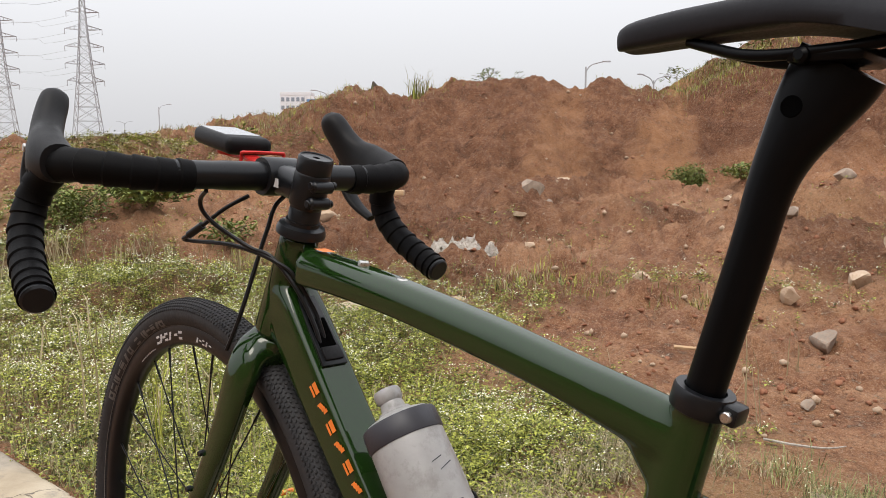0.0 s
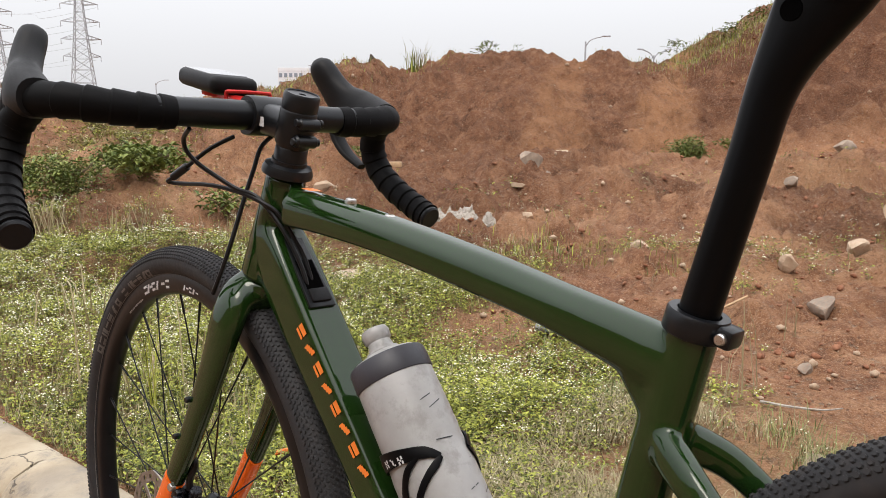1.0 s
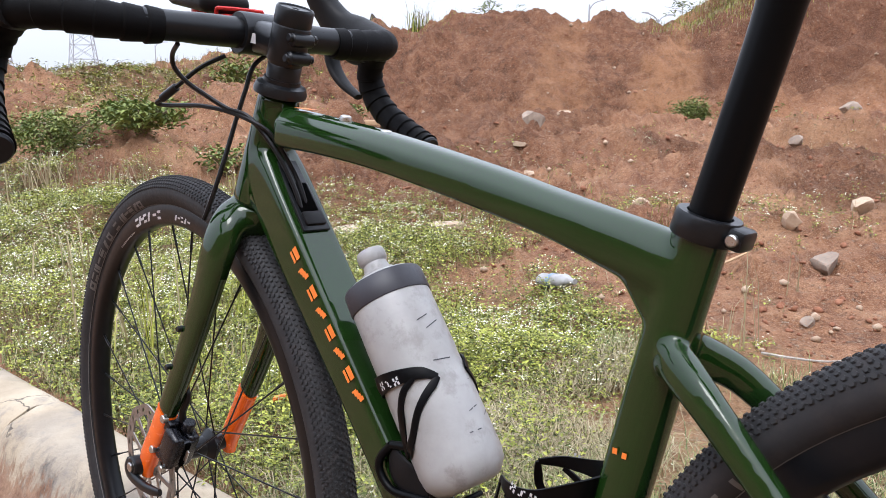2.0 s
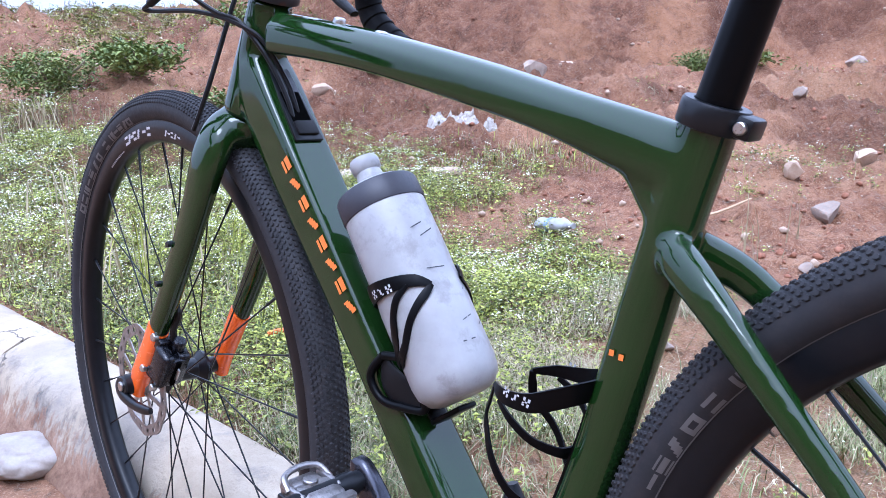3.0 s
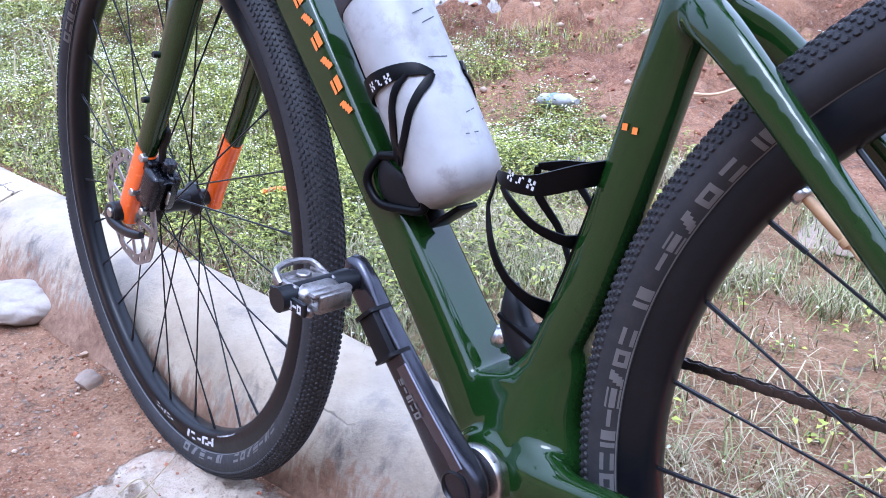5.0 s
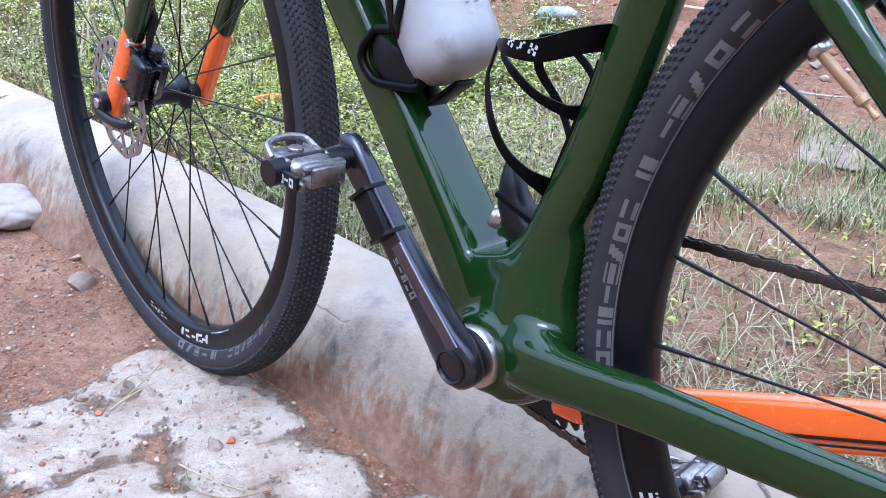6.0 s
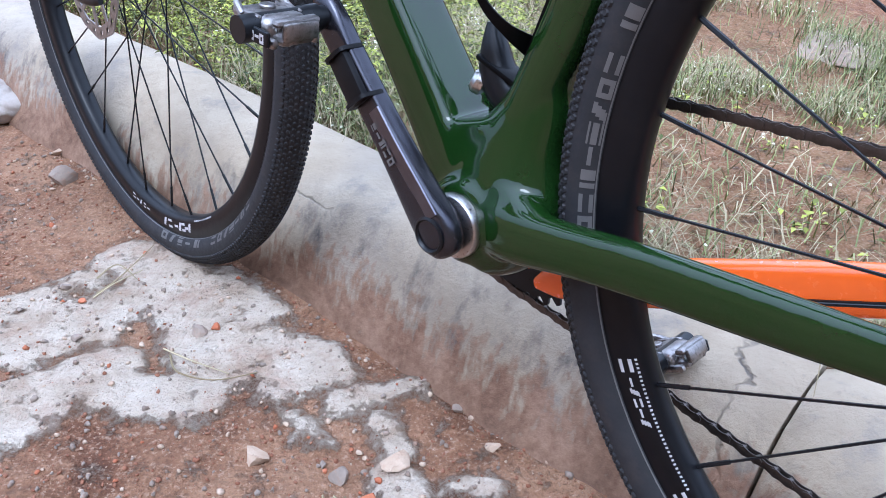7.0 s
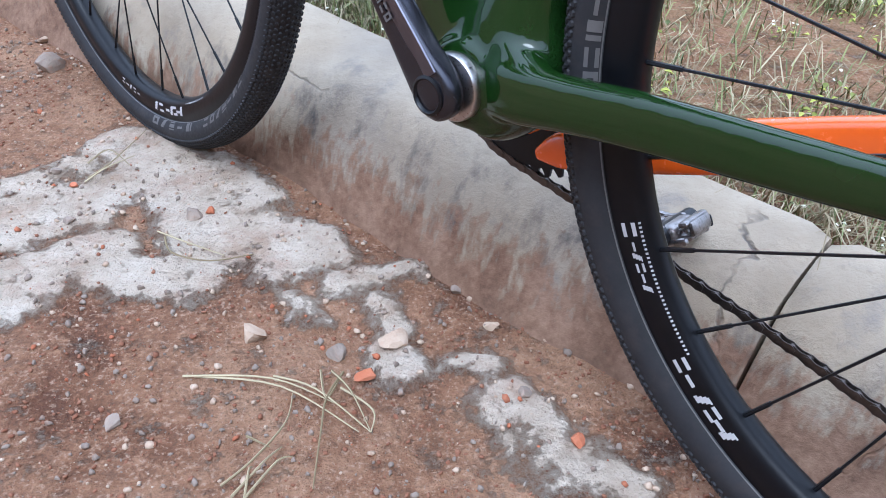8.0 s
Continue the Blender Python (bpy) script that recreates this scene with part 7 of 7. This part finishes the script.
for pts in (
    ((0.020, 0.870, 0.003), (0.100, 0.860, 0.010), (0.160, 0.840, 0.003)),
    ((0.030, 0.870, 0.003), (0.110, 0.850, 0.010), (0.180, 0.810, 0.003)),
    ((0.100, 0.870, 0.003), (0.140, 0.850, 0.010), (0.190, 0.810, 0.003)),
    ((0.150, 0.880, 0.003), (0.170, 0.850, 0.010), (0.190, 0.810, 0.003)),
    ((0.160, 0.880, 0.003), (0.150, 0.840, 0.010), (0.150, 0.800, 0.010), (0.150, 0.750, 0.003)),
    ((0.160, 0.860, 0.003), (0.190, 0.830, 0.010), (0.190, 0.810, 0.003)),
    ((0.080, 0.750, 0.003), (0.100, 0.770, 0.010), (0.120, 0.810, 0.010), (0.120, 0.850, 0.003)),
    ((0.090, 0.740, 0.003), (0.110, 0.770, 0.010), (0.120, 0.790, 0.003)),
    ((0.100, 0.740, 0.003), (0.100, 0.760, 0.010), (0.100, 0.770, 0.003)),
    ((0.090, 0.800, 0.003), (0.110, 0.790, 0.003)),
    ((0.100, 0.740, 0.003), (0.120, 0.770, 0.010), (0.130, 0.780, 0.003)),
    ((0.140, 0.880, 0.003), (0.150, 0.840, 0.010), (0.160, 0.880, 0.003)),
    ((-0.170, 1.180, 0.004), (-0.150, 1.210, 0.012), (-0.130, 1.280, 0.004)),
    ((-0.180, 1.210, 0.004), (-0.160, 1.230, 0.012), (-0.130, 1.210, 0.004)),
    ((-0.170, 1.170, 0.004), (-0.150, 1.190, 0.012), (-0.130, 1.230, 0.004)),
    ((-0.050, 1.070, 0.004), (-0.030, 1.030, 0.012), (0.010, 1.020, 0.012), (0.050, 1.040, 0.004)),
    ((-0.060, 1.080, 0.004), (-0.020, 1.050, 0.012), (0.020, 1.040, 0.004))):
    straw(pts, 0.0011, DRYGRASS, "dry straw stalk lying on the roadside dirt")
straw(((1.02, 2.36, .01), (1.08, 2.31, .02), (1.15, 2.29, .02), (1.22, 2.33, .01)), 0.004, CLOTH, "curved pale root lying on red earth", "root", "pale_root")
straw(((0.98, 3.05, .02), (1.10, 3.04, .03), (1.25, 3.08, .02)), 0.008, WOOD, "thin dry stick lying on red earth", "stick", "stick")
stone_at(1.03, 1.99, 0.32, 0.26, 0.035, DUSTY_SLAB, "flat dusty rock sunk among dry weeds", 333, "rock", "rock")


def build_litter():
    # flattened white cloth heap with folds
    for cx, cy, w, d, h, seed, label in ((0.28, 4.95, 0.34, 0.20, 0.115, 5, "crumpled dirty white sheeting on bare earth"), (0.45, 5.02, 0.20, 0.16, 0.09, 9, "torn pale sheeting on bare earth")):
        bm = bmesh.new()
        n = 26
        grid = {}
        for i in range(n):
            for j in range(n):
                u, v = i / (n - 1) - 0.5, j / (n - 1) - 0.5
                p = Vector((u * 6, v * 6, seed))
                edge = 1 - min(1, (abs(u) * 2) ** 4 + (abs(v) * 2) ** 4)
                x, y = cx + u * w + 0.04 * noise.noise(p * 0.9), cy + v * d + 0.04 * noise.noise(p * 0.9 + Vector((7, 3, 1)))
                z = float(ground_height(x, y)) + 0.006 + h * edge * (0.25 + abs(noise.noise(p * 0.7)) + 0.45 * abs(noise.noise(p * 1.9)))
                grid[i, j] = bm.verts.new((x, y, z))
        for i in range(n - 1):
            for j in range(n - 1):
                bm.faces.new((grid[i, j], grid[i + 1, j], grid[i + 1, j + 1], grid[i, j + 1]))
        ob = tagged(part("sheeting", bm, CLOTH, angle=180), label, "litter")
        sol = ob.modifiers.new("thick", "SOLIDIFY")
        sol.thickness = 0.003
    # pale brick, planks, crushed bottle, wrapped stone by the kerb
    for x, y, size, turn, mat, label, name in ((0.215, 3.93, (0.15, 0.10, 0.055), 0.35, STONE_PALE, "pale dusty brick lying at the edge of the weeds", "brick"), (-0.42, 6.6, (0.62, 0.07, 0.04), -0.12, WOOD, "weathered plank lying on red earth", "plank"), (-0.22, 3.9, (0.16, 0.12, 0.05), 0.9, STONE_PALE, "pale broken slab at the edge of the weeds", "slab")):
        bm = block(bmesh.new(), Matrix.Translation((x, y, float(ground_height(x, y)) + size[2] * 0.42)) @ Matrix.Rotation(turn, 4, "Z"), size, 0.006, 2)
        tagged(part(name, bm, mat), label, name)
    bottle = tagged(new("crushed_bottle"), "crushed clear plastic bottle with blue label in the weeds", "bottle")
    bottle.location = (0.56, 2.95, float(ground_height(0.56, 2.95)) + 0.035)
    bottle.rotation_euler = (radians(82), 0, radians(40))
    part("body", lathe(bmesh.new(), [(0.0, -0.05), (0.030, -0.05), (0.033, -0.045), (0.030, -0.02), (0.033, 0.0), (0.031, 0.03), (0.033, 0.05), (0.014, 0.08), (0.012, 0.095), (0, 0.095)], Matrix.Diagonal((1, 0.72, 1, 1)), 24), FROSTED, bottle)
    part("label", lathe(bmesh.new(), [(0.0345, -0.004), (0.0350, 0.002), (0.0345, 0.010)], Matrix.Diagonal((1, 0.72, 1, 1)), 24, caps=False), PLASTIC_BLUE, bottle, "blue paper label")
    bm = bmesh.new()
    bmesh.ops.create_icosphere(bm, subdivisions=5, radius=0.5)
    for v in bm.verts:
        p = v.co.copy()
        fold = abs(noise.noise(p * 3.1)) * 0.40 + abs(noise.noise(p * 8.3)) * 0.12
        v.co = Vector((p.x * 0.17, p.y * 0.13, max(p.z, -0.32) * 0.070)) * (0.90 + 0.42 * fold + 0.25 * noise.noise(p * 1.7))
    bag = tagged(part("plastic_bag", bm, BAG, angle=180), "crumpled pale plastic bag lying beside the kerb", "plastic bag")
    bag.location = (-0.545, 1.70, float(ground_height(-0.545, 1.70)) + 0.026)
    bm = pipe(bmesh.new(), [(-0.160, 0.150, 1.985), (-0.130, 0.153, 2.000), (-0.100, 0.150, 2.012)], 0.006, 8, 4)
    tagged(part("orange_stub", bm, DECAL_ORANGE), "short orange tipped stick in the weeds", "stick")


build_litter()

# ---- far things ----
def lattice_beam(bm, a, b, r):
    a, b = Vector(a), Vector(b)
    d = (b - a).normalized()
    s = d.orthogonal().normalized()
    t = d.cross(s)
    v = [bm.verts.new(p + (s * c + t * e) * r) for p in (a, b) for c, e in ((1, 0), (-0.5, 0.87), (-0.5, -0.87))]
    for k in range(3):
        q = (k + 1) % 3
        bm.faces.new((v[k], v[q], v[3 + q], v[3 + k]))


def build_pylon(x, y, height, turn):
    pylon = tagged(new("pylon"), "tall grey steel lattice power pylon", "pylon", "power pylons")
    pylon.matrix_world = Matrix.Translation((x, y, -0.5)) @ Matrix.Rotation(turn, 4, "Z")
    def half(z):
        f = z / height
        return 4.6 * (1 - f) ** 1.35 + 0.75
    levels = [0, 6, 11.5, 16.5, 21, 25, 28.5, 31.8, 35, 38, 41, 44, 47, 50, height]
    corners = ((1, 1), (-1, 1), (-1, -1), (1, -1))
    bm = bmesh.new()
    for z0, z1 in zip(levels, levels[1:]):
        h0, h1 = half(z0), half(z1)
        for k in range(4):
            (ax, ay), (bx, by) = corners[k], corners[(k + 1) % 4]
            lattice_beam(bm, (ax * h0, ay * h0, z0), (ax * h1, ay * h1, z1), 0.17)
            lattice_beam(bm, (ax * h0, ay * h0, z0), (bx * h1, by * h1, z1), 0.09)
            lattice_beam(bm, (bx * h0, by * h0, z0), (ax * h1, ay * h1, z1), 0.09)
            lattice_beam(bm, (ax * h1, ay * h1, z1), (bx * h1, by * h1, z1), 0.09)
    part("tower", bm, GALV, pylon, smooth=False)
    for z, reach in ((25.5, 6.2), (31.5, 6.6), (37.5, 6.4), (43.5, 6.2), (49.5, 5.4)):
        for s in (1, -1):
            bm = bmesh.new()
            h = half(z)
            for e in (1, -1):
                lattice_beam(bm, (s * h, e * h, z), (s * reach, 0, z + 0.3), 0.12)
                lattice_beam(bm, (s * h, e * h, z + 1.6), (s * reach, 0, z + 0.3), 0.12)
            for f in (0.3, 0.6):
                lattice_beam(bm, (s * (h + (reach - h) * f), h * (1 - f), z), (s * (h + (reach - h) * f), -h * (1 - f), z + 1.6 * (1 - f)), 0.07)
            arm = part("cross_arm", bm, GALV, pylon, smooth=False)
            bm = bmesh.new()
            lattice_beam(bm, (s * reach, 0, z + 0.3), (s * reach, 0, z - 1.6), 0.13)
            part("insulator", bm, GALV, arm, smooth=False)


build_pylon(-127.5, 295, 55, 0.25)
build_pylon(-167, 312, 52, 0.3)
for k, (z, off) in enumerate(((24, 5), (30, 6), (36, 6), (42, 6), (48, 5), (55, 0))):
    for s in (1, -1):
        bm = pipe(bmesh.new(), [(-330, z + 6, 330 + s * off), (-250, z - 3, 322 + s * off), (-167 + s * off, z, 312), (-147, z - 1.8, 303 + s * off), (-127.5 + s * off, z, 295)], 0.045, 4, 8)
        tagged(part("power_line", bm, GALV), "thin sagging overhead power line", "power line", "power lines")


def build_street_lamp(x, y, height, arms, turn):
    lamp = tagged(new("street_lamp"), "grey steel street lamp beyond the heap", "street lamp", "street lamps")
    lamp.matrix_world = Matrix.Translation((x, y, -0.3)) @ Matrix.Rotation(turn, 4, "Z")
    part("pole", pipe(bmesh.new(), [(0, 0, 0), (0, height * 0.5, 0), (0, height, 0)], lambda f: 0.13 - 0.05 * f, 8, 3), GALV, lamp)
    for s in ((1, -1) if arms == 2 else (1,)):
        arm = part("arm", pipe(bmesh.new(), [(0, height - 0.5, 0), (0.5 * s, height + 0.15, 0), (1.7 * s, height + 0.5, 0)], 0.055, 6, 4), GALV, lamp)
        part("lantern", block(bmesh.new(), Matrix.Translation((2.0 * s, 0, height + 0.52)), (0.8, 0.3, 0.14), 0.04), WALL_GREY, arm)


for px, dist, height, arms, turn in ((289, 158, 9.3, 1, 0.1), (228, 232, 8.6, 2, 0.0), (464, 178, 8.6, 2, 0.1), (585, 112, 8.6, 2, 0.35), (1031, 79, 9.0, 1, 0.1), (1149, 86, 8.3, 2, 0.6)):
    build_street_lamp(0.19 + (px - 784) / 1432 * dist, dist, height, arms, turn)


def build_hall(x, y, w, d, h, wall, roof, label, rows, cols, name="building"):
    hall = tagged(new(name), label, "building")
    hall.matrix_world = Matrix.Translation((x, y, -0.4))
    part("wall", block(bmesh.new(), Matrix.Translation((0, 0, h / 2)), (w, d, h), 0.05, 1), wall, hall, smooth=False)
    part("roof", block(bmesh.new(), Matrix.Translation((0, 0, h + h * 0.03)), (w * 1.02, d * 1.02, h * 0.06), 0.05, 1), roof, hall, smooth=False)
    ww, hh = w / cols, h / rows
    me = None
    for i in range(cols):
        for j in range(rows):
            if me is None:
                bm = block(bmesh.new(), Matrix(), (ww * 0.62, 0.25, hh * 0.5), 0.02, 1)
                win = part("window", bm, GLASS_DARK, hall, smooth=False)
                me = win.data
            else:
                win = link("window", me, hall)
            win.location = (-w / 2 + ww * (i + 0.5), -d / 2 - 0.03, hh * (j + 0.5))
    return hall


build_hall(-70.5, 400, 14.5, 12, 27, WALL_WHITE, WALL_WHITE, "white multi-storey block far behind the heap", 7, 6)
build_hall(-51, 355, 13.5, 10, 22.5, ROOF_BLUE, WALL_WHITE, "blue and white industrial block far away", 4, 5)
build_hall(-108, 250, 21, 12, 3.9, ROOF_BLUE, WALL_GREY, "long low blue hall on the horizon", 1, 10)
build_hall(-80, 222, 17, 12, 5.2, WALL_GREY, WALL_GREY, "long low grey hall on the horizon", 1, 9)
build_hall(-172, 260, 38, 14, 4.2, WALL_GREY, ROOF_BLUE, "long low shed on the horizon", 1, 12)


def far_tree(x, y, height, spread, count, label):
    """A small tree on or behind the crest: stem, limbs and loose leaf clumps."""
    z = float(ground_height(x, y))
    tree = tagged(new("tree"), label, "tree")
    tree.location = (x, y, z - 0.05)
    bm = pipe(bmesh.new(), [(0, 0, 0), (0.02 * height, height * 0.4, 0), (0, height * 0.9, 0.01)], lambda f: height * 0.02 * (1.1 - f), 6, 4)
    for k in range(6):
        a = k * 1.05
        pipe(bm, [(0, height * (0.3 + 0.08 * k), 0), (spread * 0.4 * math.cos(a), height * (0.42 + 0.08 * k), spread * 0.4 * math.sin(a))], height * 0.008, 5, 2)
    part("trunk", bm, BARK, tree)
    t = rs.rand(count)
    a, r = rs.uniform(0, 6.283, count), spread * 0.5 * (1 - t * 0.75) * np.sqrt(rs.rand(count))
    p = np.stack([r * np.cos(a), r * np.sin(a), height * (0.3 + 0.7 * t)], -1)
    ln = rs.uniform(0.05, 0.13, count) * spread
    v, f = leaves(p, ln, ln * 0.45, rs.uniform(0, 6.283, count), rs.uniform(-0.6, 0.6, count))
    me = bpy.data.meshes.new("crown")
    me.from_pydata(v.tolist(), [], f.tolist())
    me.materials.append(BUSH)
    link("crown", me, tree)


far_tree(2.03, 16.0, 0.62, 0.30, 160, "small dark conifer behind the crest")
far_tree(3.40, 16.0, 0.66, 0.22, 140, "small dark conifer behind the crest")
far_tree(0.95, 14.2, 0.34, 0.7, 140, "sparse green shrub on the crest")
far_tree(1.50, 14.6, 0.42, 0.45, 90, "sparse green shrub on the crest")
far_tree(4.62, 13.1, 0.30, 0.6, 110, "sparse shrub on the grassy crest")
far_tree(4.95, 12.9, 0.32, 0.7, 120, "green shrub on the grassy crest")
far_tree(3.95, 13.6, 0.32, 0.7, 90, "sparse green shrub on the crest")
stone_at(-0.86, 13.1, 0.20, 0.20, 0.24, STUMP, "dark stump on the crest of the heap", 401, "stump", "stump")
